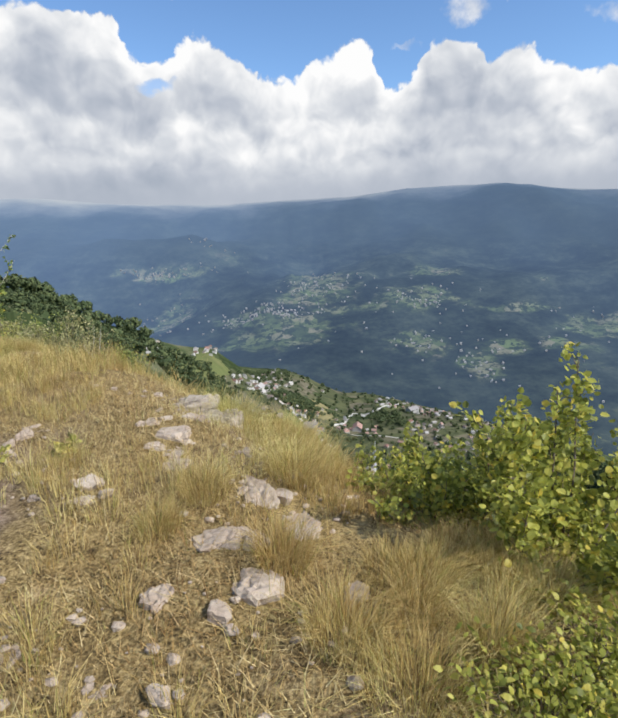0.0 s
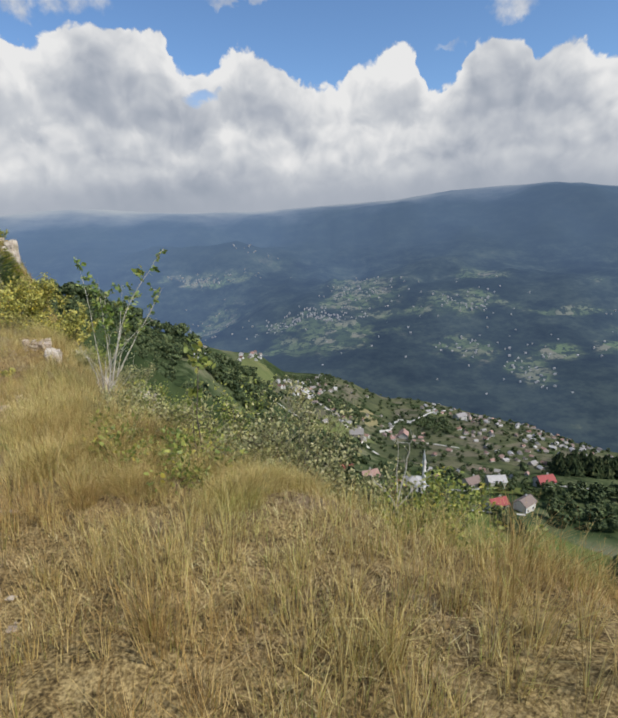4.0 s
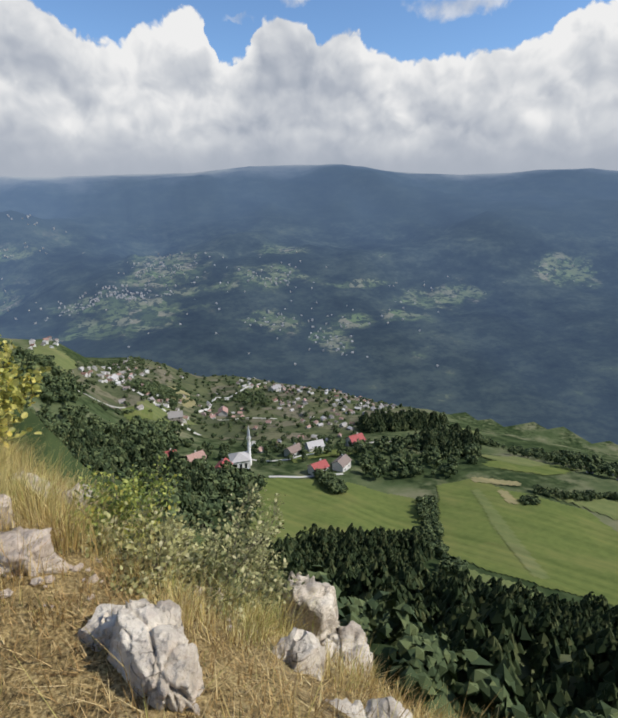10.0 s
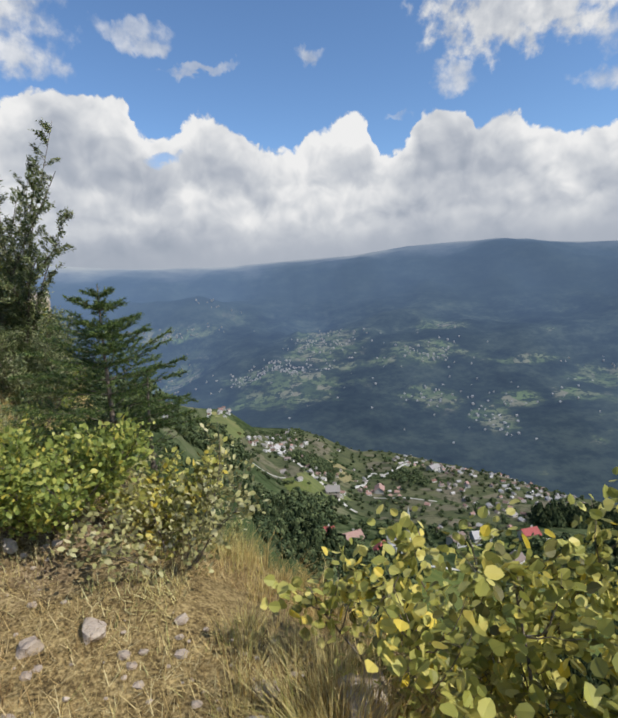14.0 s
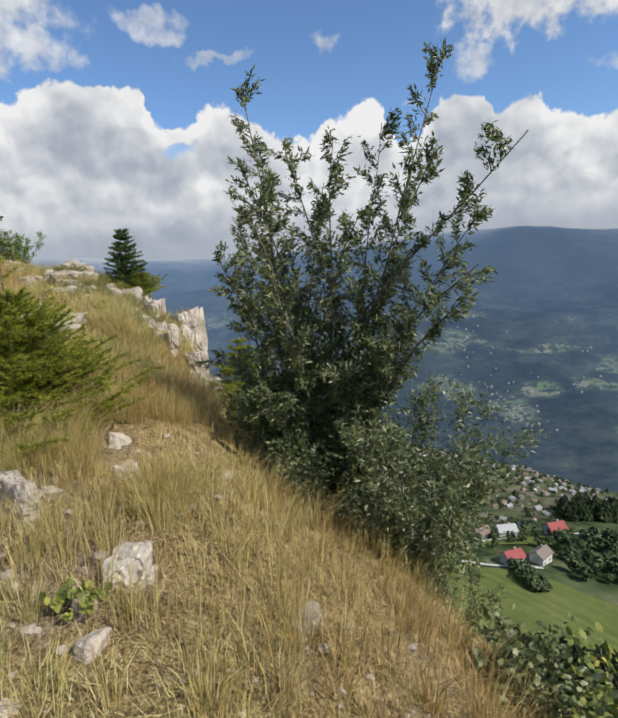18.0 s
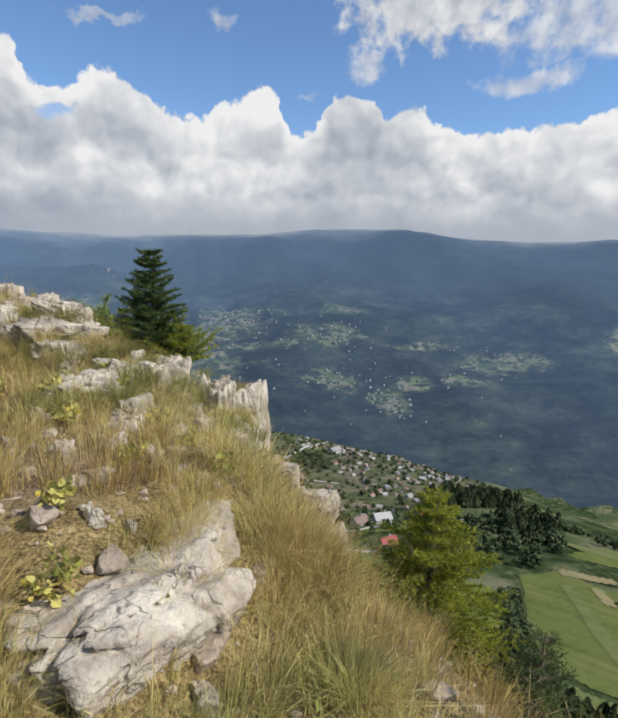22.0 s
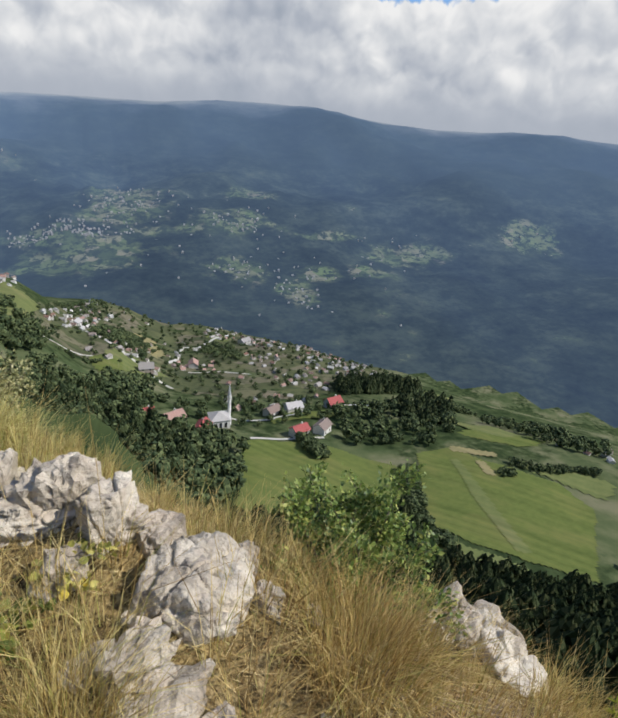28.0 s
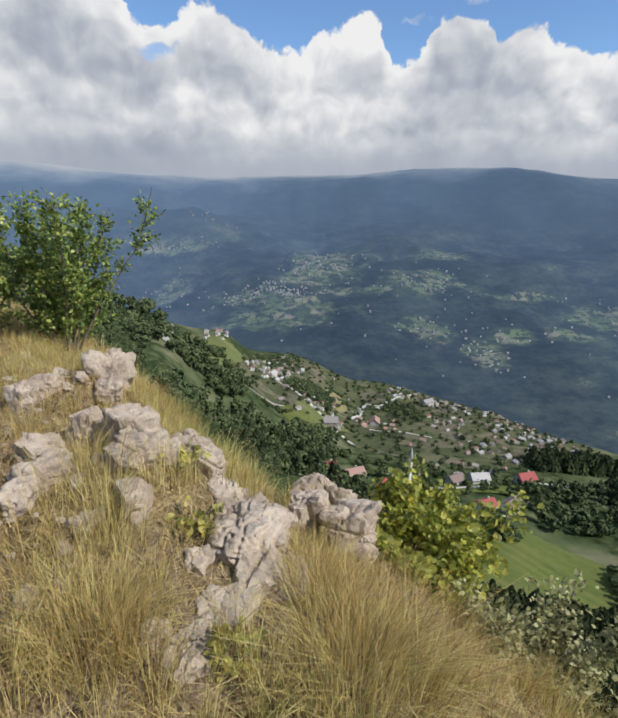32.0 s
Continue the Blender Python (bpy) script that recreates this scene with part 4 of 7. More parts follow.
for x, y, sx, sy, proud, seed, turn in (
        (-1.00, 4.16, 0.40, 0.26, 0.14, 11, 20), (-0.72, 4.10, 0.26, 0.22, 0.09, 12, 50), (-0.86, 4.0, 0.2, 0.16, 0.06, 10, 10), (-0.30, 2.42, 0.36, 0.17, 0.05, 13, 118), (-0.05, 2.18, 0.30, 0.18, 0.06, 14, 100),
        (-0.42, 1.98, 0.30, 0.18, 0.04, 15, 10), (-0.22, 1.68, 0.15, 0.15, 0.06, 16, 40), (-0.59, 1.62, 0.16, 0.11, 0.05, 17, 70), (-1.14, 3.33, 0.17, 0.15, 0.08, 18, 30), (-0.90, 3.14, 0.26, 0.16, 0.05, 19, 160),
        (-0.98, 3.00, 0.20, 0.10, 0.04, 20, 170), (-0.82, 3.03, 0.18, 0.10, 0.05, 21, 150), (-1.05, 3.42, 0.14, 0.10, 0.04, 25, 0), (-0.90, 3.48, 0.2, 0.14, 0.04, 26, 35), (-2.00, 3.38, 0.16, 0.09, 0.05, 22, 60),
        (-1.88, 3.30, 0.13, 0.09, 0.04, 27, 20), (-2.09, 2.98, 0.12, 0.09, 0.05, 28, 80), (-2.0, 3.06, 0.11, 0.09, 0.06, 29, 10), (-2.13, 2.90, 0.12, 0.10, 0.05, 30, 130), (-1.93, 2.94, 0.09, 0.08, 0.04, 140, 40), (-1.85, 2.88, 0.10, 0.07, 0.04, 141, 100),
        (-1.98, 2.84, 0.11, 0.08, 0.04, 142, 10), (-2.2, 3.05, 0.1, 0.08, 0.04, 143, 50), (-0.68, 1.30, 0.13, 0.08, 0.05, 23, 15), (-1.06, 1.43, 0.12, 0.08, 0.04, 24, 100), (-1.15, 2.32, 0.16, 0.12, 0.04, 144, 60), (-0.78, 2.74, 0.22, 0.14, 0.04, 145, 130),
        (-0.90, 2.90, 0.16, 0.12, 0.04, 146, 20), (-1.95, 3.18, 0.14, 0.1, 0.04, 147, 70), (-1.3, 1.75, 0.1, 0.08, 0.03, 148, 10), (-1.5, 2.3, 0.12, 0.08, 0.04, 149, 100)):
    bedded(x, y, sx, sy, proud, seed, turn, WHITE if seed < 13 else SLAB)
# below the shoulder in the middle
rock(-6.42, 11.15, 0.40, 0.40, 0.68, 31, 30, -2.42, label=WHITE)
rock(-6.30, 10.85, 0.35, 0.35, 0.60, 32, 80, -2.55, label=WHITE)
rock(-6.60, 9.85, 0.36, 0.40, 0.40, 33, 10, -1.90, label=WHITE)
rock(-7.25, 10.06, 0.40, 0.25, 0.27, 34, 118, -1.47, label=WHITE, level=6)
rock(-7.40, 10.26, 0.20, 0.17, 0.18, 35, 30, -1.50, label=WHITE)
rock(-6.75, 10.30, 0.30, 0.26, 0.40, 36, 40, -1.98, label=WHITE)
rock(-7.80, 10.70, 0.34, 0.24, 0.20, 37, 15, -1.46, label=SLAB)
rock(-8.24, 10.98, 0.16, 0.12, 0.16, 38, 35, -1.46, label=SLAB)
rock(-8.08, 10.92, 0.17, 0.13, 0.15, 39, 85, -1.47, label=SLAB)
rock(-7.95, 11.05, 0.16, 0.14, 0.14, 40, 20, -1.48, label=SLAB)
rock(-8.05, 12.05, 0.41, 0.27, 0.31, 41, 140, -1.93, label=WHITE)
rock(-7.75, 12.00, 0.30, 0.22, 0.24, 42, 60, -2.02, label=WHITE)
rock(-10.66, 13.12, 0.34, 0.27, 0.21, 43, 30, -1.22, label=SLAB)
rock(-10.30, 13.30, 0.26, 0.20, 0.20, 44, 90, -1.22, label=SLAB)
# by the young fir
GREY = "grey broken limestone rock beside the path"
rock(-15.30, 17.20, 0.16, 0.19, 0.27, 51, 20, -0.21, label=GREY)
rock(-15.16, 16.95, 0.19, 0.18, 0.26, 52, 60, -0.31, label=GREY)
rock(-15.46, 16.50, 0.26, 0.14, 0.15, 53, 150, -0.18, label=GREY)
rock(-15.62, 16.66, 0.18, 0.11, 0.13, 54, 20, -0.20, label=GREY)
rock(-14.90, 16.25, 0.28, 0.26, 0.22, 55, 110, -0.40, label=GREY)
rock(-14.05, 14.72, 0.26, 0.20, 0.16, 56, 30, -0.62, label=SLAB)
rock(-14.25, 14.95, 0.20, 0.16, 0.12, 57, 80, -0.62, label=SLAB)
rock(-16.00, 16.60, 0.20, 0.16, 0.18, 58, 10, -0.20, label=GREY)
# the crag
CRAG = "large fissured grey limestone outcrop on the ridge"
CRAGS = "blocks of the limestone outcrop"
rock(-17.04, 19.60, 0.95, 1.28, 0.62, 61, -18, 0.48, "crag", CRAG, level=6, group=CRAGS)
rock(-17.58, 19.80, 0.50, 0.60, 0.42, 62, 70, 0.42, "crag", CRAG, level=6, group=CRAGS)
rock(-18.10, 22.72, 0.50, 0.42, 0.40, 71, 20, 0.74, "crag", CRAG, level=6, group=CRAGS)
rock(-17.72, 22.55, 0.38, 0.34, 0.40, 72, 60, 0.66, "crag", CRAG, level=5, group=CRAGS)
rock(-17.16, 22.40, 0.46, 0.44, 0.80, 64, 35, 0.55, "crag", CRAG, level=6, group=CRAGS)
rock(-17.20, 22.02, 0.40, 0.38, 0.55, 65, 80, 0.46, "crag", CRAG, level=5, group=CRAGS)
rock(-17.24, 21.66, 0.34, 0.32, 0.34, 163, 20, 0.44, "crag", CRAG, level=5, group=CRAGS)
rock(-17.28, 21.32, 0.36, 0.34, 0.34, 164, 60, 0.46, "crag", CRAG, level=5, group=CRAGS)
rock(-17.34, 21.04, 0.36, 0.30, 0.30, 165, 15, 0.46, "crag", CRAG, level=5, group=CRAGS)
rock(-17.57, 21.68, 0.34, 0.30, 0.28, 166, 70, 0.60, "crag", CRAG, level=5, group=CRAGS)
rock(-17.54, 21.36, 0.36, 0.30, 0.26, 77, 45, 0.60, "crag", CRAG, level=5, group=CRAGS)
rock(-17.62, 22.05, 0.22, 0.20, 0.24, 167, 10, 0.66, "crag", CRAG, level=5, group=CRAGS)
rock(-16.40, 23.12, 0.46, 0.46, 1.20, 66, 15, 0.12, "crag", CRAG, level=6, group=CRAGS)
rock(-16.46, 22.58, 0.44, 0.40, 0.70, 67, 50, -0.10, "crag", CRAG, level=5, group=CRAGS)
rock(-16.50, 22.12, 0.38, 0.34, 0.46, 68, 75, 0.00, "crag", CRAG, level=5, group=CRAGS)
rock(-16.62, 21.72, 0.36, 0.30, 0.36, 168, 25, 0.10, "crag", CRAG, level=5, group=CRAGS)
rock(-16.72, 21.36, 0.36, 0.28, 0.30, 75, 20, 0.20, "crag", CRAG, level=5, group=CRAGS)
rock(-16.86, 21.62, 0.20, 0.18, 0.24, 169, 60, 0.26, "crag", CRAG, level=5, group=CRAGS)
rock(-16.92, 21.95, 0.18, 0.16, 0.22, 170, 33, 0.28, "crag", CRAG, level=5, group=CRAGS)
rock(-15.98, 21.52, 0.44, 0.34, 0.50, 69, 140, -0.42, "crag", CRAG, level=6, group=CRAGS)
rock(-15.74, 21.74, 0.34, 0.30, 0.50, 70, 30, -0.74, "crag", CRAG, level=5, group=CRAGS)
# bedrock of the outcrop: broad shelves, and columns that run down its face
for x, y, sx, sy, sz, seed, turn, top in (
        (-18.08, 22.6, 0.8, 0.55, 0.45, 143, 15, 0.92), (-18.06, 22.82, 0.36, 0.3, 0.4, 181, 25, 1.05), (-18.26, 22.86, 0.34, 0.3, 0.4, 182, 70, 1.08), (-17.96, 22.78, 0.26, 0.24, 0.3, 183, 10, 0.96), (-17.95, 22.25, 0.6, 0.4, 0.4, 144, 50, 0.78),
        (-17.3, 21.95, 0.36, 0.4, 0.7, 145, 30, 0.60), (-16.72, 22.3, 0.36, 0.4, 0.9, 146, 20, 0.42), (-17.60, 21.42, 0.30, 0.24, 0.3, 147, 80, 0.61), (-17.28, 21.32, 0.24, 0.30, 0.4, 148, 10, 0.53),
        (-17.33, 21.08, 0.26, 0.30, 0.34, 149, 40, 0.49), (-17.08, 21.28, 0.22, 0.22, 0.3, 150, 70, 0.38), (-16.86, 21.32, 0.26, 0.26, 0.42, 151, 25, 0.34), (-16.3, 21.36, 0.5, 0.36, 0.45, 152, 130, -0.06),
        (-17.5, 21.95, 0.2, 0.24, 0.4, 153, 55, 0.60), (-17.0, 22.12, 0.22, 0.26, 0.44, 154, 95, 0.26), (-17.74, 21.22, 0.22, 0.18, 0.2, 155, 35, 0.64), (-17.1, 21.6, 0.26, 0.3, 0.4, 156, 60, 0.37),
        (-16.98, 21.85, 0.24, 0.3, 0.5, 157, 15, 0.30), (-17.4, 21.6, 0.26, 0.24, 0.3, 158, 75, 0.47), (-16.6, 21.9, 0.3, 0.34, 0.5, 159, 45, 0.16), (-16.55, 21.55, 0.28, 0.26, 0.36, 160, 15, 0.13)):
    rock(x, y, sx, sy, sz, seed, turn, top, "crag", CRAG, level=6 if sx > 0.3 else 5, group=CRAGS)
for x, y, s, seed in ((-17.55, 20.55, 0.20, 76), (-17.00, 20.90, 0.16, 79), (-17.90, 22.02, 0.20, 80), (-16.70, 18.05, 0.13, 81), (-17.00, 18.72, 0.18, 82), (-16.80, 20.6, 0.14, 83), (-17.3, 20.7, 0.12, 84),
                      (-17.75, 21.5, 0.16, 85), (-17.05, 21.3, 0.13, 86), (-17.8, 21.9, 0.14, 87), (-16.6, 20.9, 0.14, 88), (-17.4, 22.3, 0.16, 89)):
    rock(x, y, s, s * 0.75, s * 0.7, seed, seed * 37 % 180, label=GREY)



def crag_tufts():
    """Grass that grows in the clefts and on the ledges of the outcrop."""
    rng = np.random.default_rng(640)
    cell, high = 0.09, {}
    for ob in [o for o in bpy.data.objects if o.name.startswith("crag")]:
        co = np.zeros(len(ob.data.vertices) * 3, np.float32)
        ob.data.vertices.foreach_get("co", co)
        m = np.array(ob.matrix_world)
        w = co.reshape(-1, 3) @ m[:3, :3].T + m[:3, 3]
        keys, index = np.unique(np.floor(w[:, :2] / cell).astype(int), axis=0, return_inverse=True)
        best = np.full(len(keys), -9.0)
        np.maximum.at(best, index.ravel(), w[:, 2])
        for (a, b), c in zip(keys.tolist(), best.tolist()):
            high[a, b] = max(high.get((a, b), -9.0), c)

    def top(x, y):
        return max(high.get((int(x // cell), int(y // cell)), -9.0), gz(x, y))

    spots = []
    for _ in range(2600):
        x, y = rng.uniform(-18.5, -16.1), rng.uniform(18.9, 23.3)
        z = top(x, y)
        ring = [top(x + 0.16 * math.cos(a), y + 0.16 * math.sin(a)) for a in (0, 1.26, 2.51, 3.77, 5.03)]
        if max(ring) - z > 0.07 and z - min(ring) < 0.22 and len(spots) < 230:
            if all((x - a) ** 2 + (y - b) ** 2 > 0.012 for a, b, c in spots):
                spots.append((x, y, z))
    for k, (x, y, z) in enumerate(spots):
        g = Geo()
        n, wide, tall = int(rng.integers(150, 330)), rng.uniform(0.05, 0.11), rng.uniform(0.13, 0.27)
        th, r = rng.uniform(0, 2 * np.pi, n), wide * np.sqrt(rng.uniform(0, 1, n))
        lean = 0.3 + 1.1 * r / wide
        blades(g, rng, x + np.cos(th) * r, y + np.sin(th) * r, np.full(n, z - 0.02) - 0.3 * r, tall * rng.uniform(0.4, 1.15, n), 0.003 * rng.uniform(0.7, 1.4, n), (np.cos(th) + rng.normal(0, 0.35, n)) * lean + 0.25,
               (np.sin(th) + rng.normal(0, 0.35, n)) * lean - 0.1)
        tagged(new("grass_tuft", g.mesh("grass_tuft", MAT["tuft"] if k % 3 else MAT["grass"], False)), "olive and straw grass tuft in a rock cleft", "grass", "tufts on the outcrop")


crag_tufts()

# white blocks and the boulders past the crag
BLOCK = "bright white angular limestone block on bare soil"
rock(-18.76, 23.24, 0.26, 0.16, 0.16, 91, 35, 0.92, label=BLOCK)
rock(-18.88, 23.00, 0.22, 0.20, 0.18, 92, 80, 0.86, label=BLOCK)
rock(-18.72, 22.94, 0.20, 0.17, 0.16, 93, 20, 0.82, label=BLOCK)
rock(-18.98, 22.78, 0.24, 0.22, 0.18, 94, 60, 0.86, label=BLOCK)
rock(-18.62, 22.72, 0.26, 0.20, 0.16, 95, 110, 0.78, label=BLOCK)
rock(-18.84, 22.58, 0.18, 0.16, 0.16, 96, 5, 0.80, label=BLOCK)
rock(-18.90, 24.58, 0.29, 0.26, 0.33, 97, 25, 0.83, label=WHITE, level=6)
rock(-19.18, 24.76, 0.26, 0.23, 0.32, 98, 65, 1.02, label=WHITE, level=6)
rock(-19.36, 24.90, 0.44, 0.30, 0.36, 109, 35, 0.99, label=WHITE, level=6)
rock(-19.42, 24.92, 0.24, 0.21, 0.27, 99, 15, 1.02, label=WHITE)
rock(-19.12, 24.42, 0.20, 0.17, 0.24, 100, 90, 0.80, label=WHITE)
rock(-19.08, 24.16, 0.26, 0.22, 0.20, 101, 40, 0.84, label=WHITE)
rock(-17.88, 24.52, 0.32, 0.26, 0.36, 102, 30, 0.30, label=WHITE, level=6)
rock(-17.68, 24.34, 0.34, 0.26, 0.40, 103, 75, 0.20, label=WHITE)
rock(-17.50, 24.62, 0.29, 0.24, 0.35, 104, 120, -0.02, label=WHITE)
rock(-18.50, 23.74, 0.18, 0.16, 0.18, 105, 10, 0.74, label=WHITE)
rock(-19.72, 25.30, 0.24, 0.18, 0.28, 106, 55, 0.98, label=GREY)
rock(-20.08, 25.20, 0.20, 0.15, 0.18, 107, 100, 0.92, label=GREY)
for x, y, sx, sy, sz, seed, top in ((-19.30, 24.90, 0.20, 0.16, 0.26, 171, 1.06), (-19.05, 24.72, 0.20, 0.17, 0.26, 172, 0.92), (-19.32, 24.62, 0.18, 0.15, 0.22, 173, 0.94), (-18.98, 24.44, 0.17, 0.15, 0.24, 174, 0.84),
                                    (-19.24, 24.30, 0.15, 0.13, 0.18, 175, 0.86), (-19.04, 24.02, 0.20, 0.16, 0.18, 176, 0.84), (-19.55, 25.05, 0.18, 0.16, 0.22, 177, 1.02)):
    rock(x, y, sx, sy, sz, seed, seed * 37 % 180, top, label=WHITE)
rock(-18.98, 24.46, 0.34, 0.30, 0.40, 178, 25, 0.90, label=WHITE, level=6)
rock(-19.14, 24.28, 0.26, 0.24, 0.26, 179, 70, 0.88, label=WHITE)
rock(-19.02, 24.02, 0.26, 0.20, 0.22, 180, 40, 0.86, label=WHITE)


def rubble(x0, x1, y0, y1, count, seed, label):
    """Small broken stones half sunk in the turf."""
    rng = np.random.default_rng(seed)
    for k in range(count):
        x, y, size = rng.uniform(x0, x1), rng.uniform(y0, y1), rng.uniform(0.06, 0.15)
        rock(x, y, size, size * rng.uniform(0.6, 0.9), size * 0.9, seed * 100 + k, rng.uniform(0, 180), gz(x, y) + size * rng.uniform(0.25, 0.5), "stone", label, group="broken stones about the outcrops", level=4)


rubble(-17.9, -16.5, 20.2, 22.3, 46, 31, "small broken limestone in the grass of the outcrop")
rubble(-17.3, -16.7, 19.0, 20.2, 8, 32, "small broken limestone in the grass of the outcrop")
rubble(-19.6, -18.4, 23.4, 24.6, 16, 33, "small broken limestone between white boulders")
rubble(-20.9, -19.9, 24.9, 26.0, 14, 34, "small broken limestone beside the path")
rubble(-22.9, -21.8, 26.8, 28.4, 18, 35, "small broken limestone along the ledge")
# last stretch
rock(-20.74, 25.70, 0.34, 0.29, 0.31, 111, 20, 1.10, label=GREY, level=6)
rock(-20.63, 25.80, 0.26, 0.20, 0.24, 112, 80, 1.00, label=GREY)
rock(-20.31, 25.60, 0.24, 0.16, 0.22, 113, 45, 0.98, label=GREY)
rock(-20.44, 25.72, 0.12, 0.09, 0.18, 114, 10, 0.98, label=GREY)
rock(-21.02, 26.30, 0.22, 0.18, 0.18, 115, 140, 1.02, label=GREY)
LEDGE = "pink-grey limestone ledge running through the grass"
rock(-22.20, 28.20, 0.40, 0.24, 0.29, 121, 130, 1.20, label=LEDGE, level=6)
rock(-22.02, 27.90, 0.34, 0.22, 0.27, 122, 115, 1.12, label=LEDGE, level=6)
rock(-21.86, 27.58, 0.38, 0.28, 0.32, 123, 100, 1.12, label=LEDGE)
rock(-21.90, 27.22, 0.26, 0.22, 0.26, 124, 75, 1.10, label=LEDGE)
rock(-21.98, 26.98, 0.20, 0.16, 0.20, 125, 60, 1.10, label=LEDGE)
rock(-22.42, 27.92, 0.35, 0.21, 0.27, 126, 20, 1.34, label=LEDGE, level=6)
rock(-22.55, 28.22, 0.32, 0.24, 0.26, 127, 40, 1.40, label=LEDGE)
rock(-22.86, 27.80, 0.32, 0.16, 0.24, 128, 30, 1.31, label=LEDGE)
rock(-22.84, 28.30, 0.22, 0.18, 0.20, 129, 10, 1.32, label=LEDGE)
rock(-21.40, 28.84, 0.34, 0.26, 0.34, 130, 150, 0.60, label=WHITE, level=6)
rock(-21.60, 28.72, 0.27, 0.22, 0.27, 131, 60, 0.68, label=WHITE)
rock(-23.00, 29.05, 0.34, 0.24, 0.42, 133, 45, 1.42, label=WHITE)
rock(-22.92, 28.85, 0.26, 0.18, 0.26, 134, 100, 1.32, label=WHITE)
rock(-23.30, 28.80, 0.24, 0.18, 0.16, 135, 15, label=GREY)

for x, y, sx, sy, sz, seed, top in ((-22.97, 28.06, 0.30, 0.20, 0.20, 181, 1.30), (-22.88, 27.66, 0.26, 0.16, 0.20, 182, 1.28), (-22.36, 27.62, 0.24, 0.18, 0.22, 183, 1.28), (-22.28, 28.4, 0.26, 0.20, 0.24, 184, 1.18),
                                    (-21.98, 27.72, 0.20, 0.16, 0.2, 185, 1.12), (-21.80, 27.38, 0.22, 0.2, 0.24, 186, 1.1), (-22.05, 27.4, 0.16, 0.14, 0.16, 187, 1.14), (-22.62, 28.5, 0.2, 0.15, 0.18, 188, 1.22), (-23.4, 28.7, 0.26, 0.2, 0.16, 189, 1.34)):
    rock(x, y, sx, sy, sz, seed, seed * 37 % 180, top, label=LEDGE)

for x, y, sx, sy, sz, seed, top in ((-21.56, 26.56, 0.34, 0.26, 0.3, 191, 1.16), (-21.38, 26.46, 0.30, 0.22, 0.28, 192, 1.14), (-21.20, 26.36, 0.26, 0.20, 0.26, 193, 1.12), (-21.48, 26.22, 0.30, 0.2, 0.2, 194, 1.10), (-21.7, 26.4, 0.3, 0.24, 0.2, 195, 1.12),
                                    (-20.98, 26.06, 0.2, 0.14, 0.12, 196, 0.98), (-21.85, 27.58, 0.36, 0.3, 0.3, 197, 1.18), (-21.72, 27.34, 0.3, 0.26, 0.26, 198, 1.08), (-21.40, 28.02, 0.36, 0.26, 0.34, 199, 0.94), (-21.62, 28.1, 0.24, 0.2, 0.24, 200, 0.98)):
    rock(x, y, sx, sy, sz, seed, seed * 37 % 180, top, label=LEDGE, level=6 if sx > 0.28 else 5)

# ---- shrubs and trees along the path ----
for x, y, h, r, n, c, sd in ((1.05, 1.95, 1.05, 0.5, 13, 2600, 201), (0.78, 2.5, 0.72, 0.45, 11, 1700, 207), (0.6, 3.0, 0.45, 0.4, 10, 1000, 208), (1.45, 2.4, 1.45, 0.45, 10, 1500, 209), (0.85, 3.6, 0.5, 0.5, 10, 1200, 270)):
    shrub("hazel_bush", x, y, h, r, n, int(c * 1.5), 0.031, "leaf_hazel", "hazel bush with green and yellow leaves at the slope edge", seed=sd, shape="round", bare=0.1, thick=0.008, spray=0.07, group="hazel bushes at the start")
stemmed("sapling", ((-5.9, 8.72, -1.72), (-5.7, 8.56, -1.7), (-5.8, 8.66, -1.72)),
        ((-6.0, 8.86, -0.13), (-5.84, 8.92, -0.36), (-5.62, 8.95, -0.42), (-5.5, 8.92, -0.62), (-5.1, 9.08, -0.07), (-5.18, 9.12, -0.55), (-5.72, 8.86, -0.62)),
        "thin pale-stemmed sapling with green leaves towards its top", "sapling", 304, 520, 0.062, "leaf_mid", "oval", 0.58, 0.009, "bark_pale", 7, 0.24)
stemmed("dry_shrub", ((-5.85, 8.66, -1.7), (-5.66, 8.5, -1.68)),
        ((-5.16, 8.87, -0.82), (-5.32, 8.7, -0.95), (-5.95, 8.6, -1.0), (-5.6, 8.75, -0.95), (-5.45, 8.6, -1.1), (-5.78, 8.5, -1.05), (-6.05, 8.75, -1.15), (-5.3, 8.5, -1.2), (-5.7, 8.8, -0.9)),
        "bare pale twigs of a dry shrub", "shrub", 305, 60, 0.03, "leaf_dry", "oval", 0.4, 0.007, "bark_pale", 6, 0.22)
stemmed("dry_twig", ((-2.75, 6.3, -1.75), (-2.7, 6.28, -1.75)), ((-2.86, 6.3, -1.2), (-2.66, 6.34, -1.16), (-2.58, 6.25, -1.4), (-2.92, 6.35, -1.42)),
        "crooked bare bleached twig standing at the slope edge", "twig", 306, 6, 0.02, "leaf_dry", "oval", 0.5, 0.008, "bark_pale", 3, 0.12)
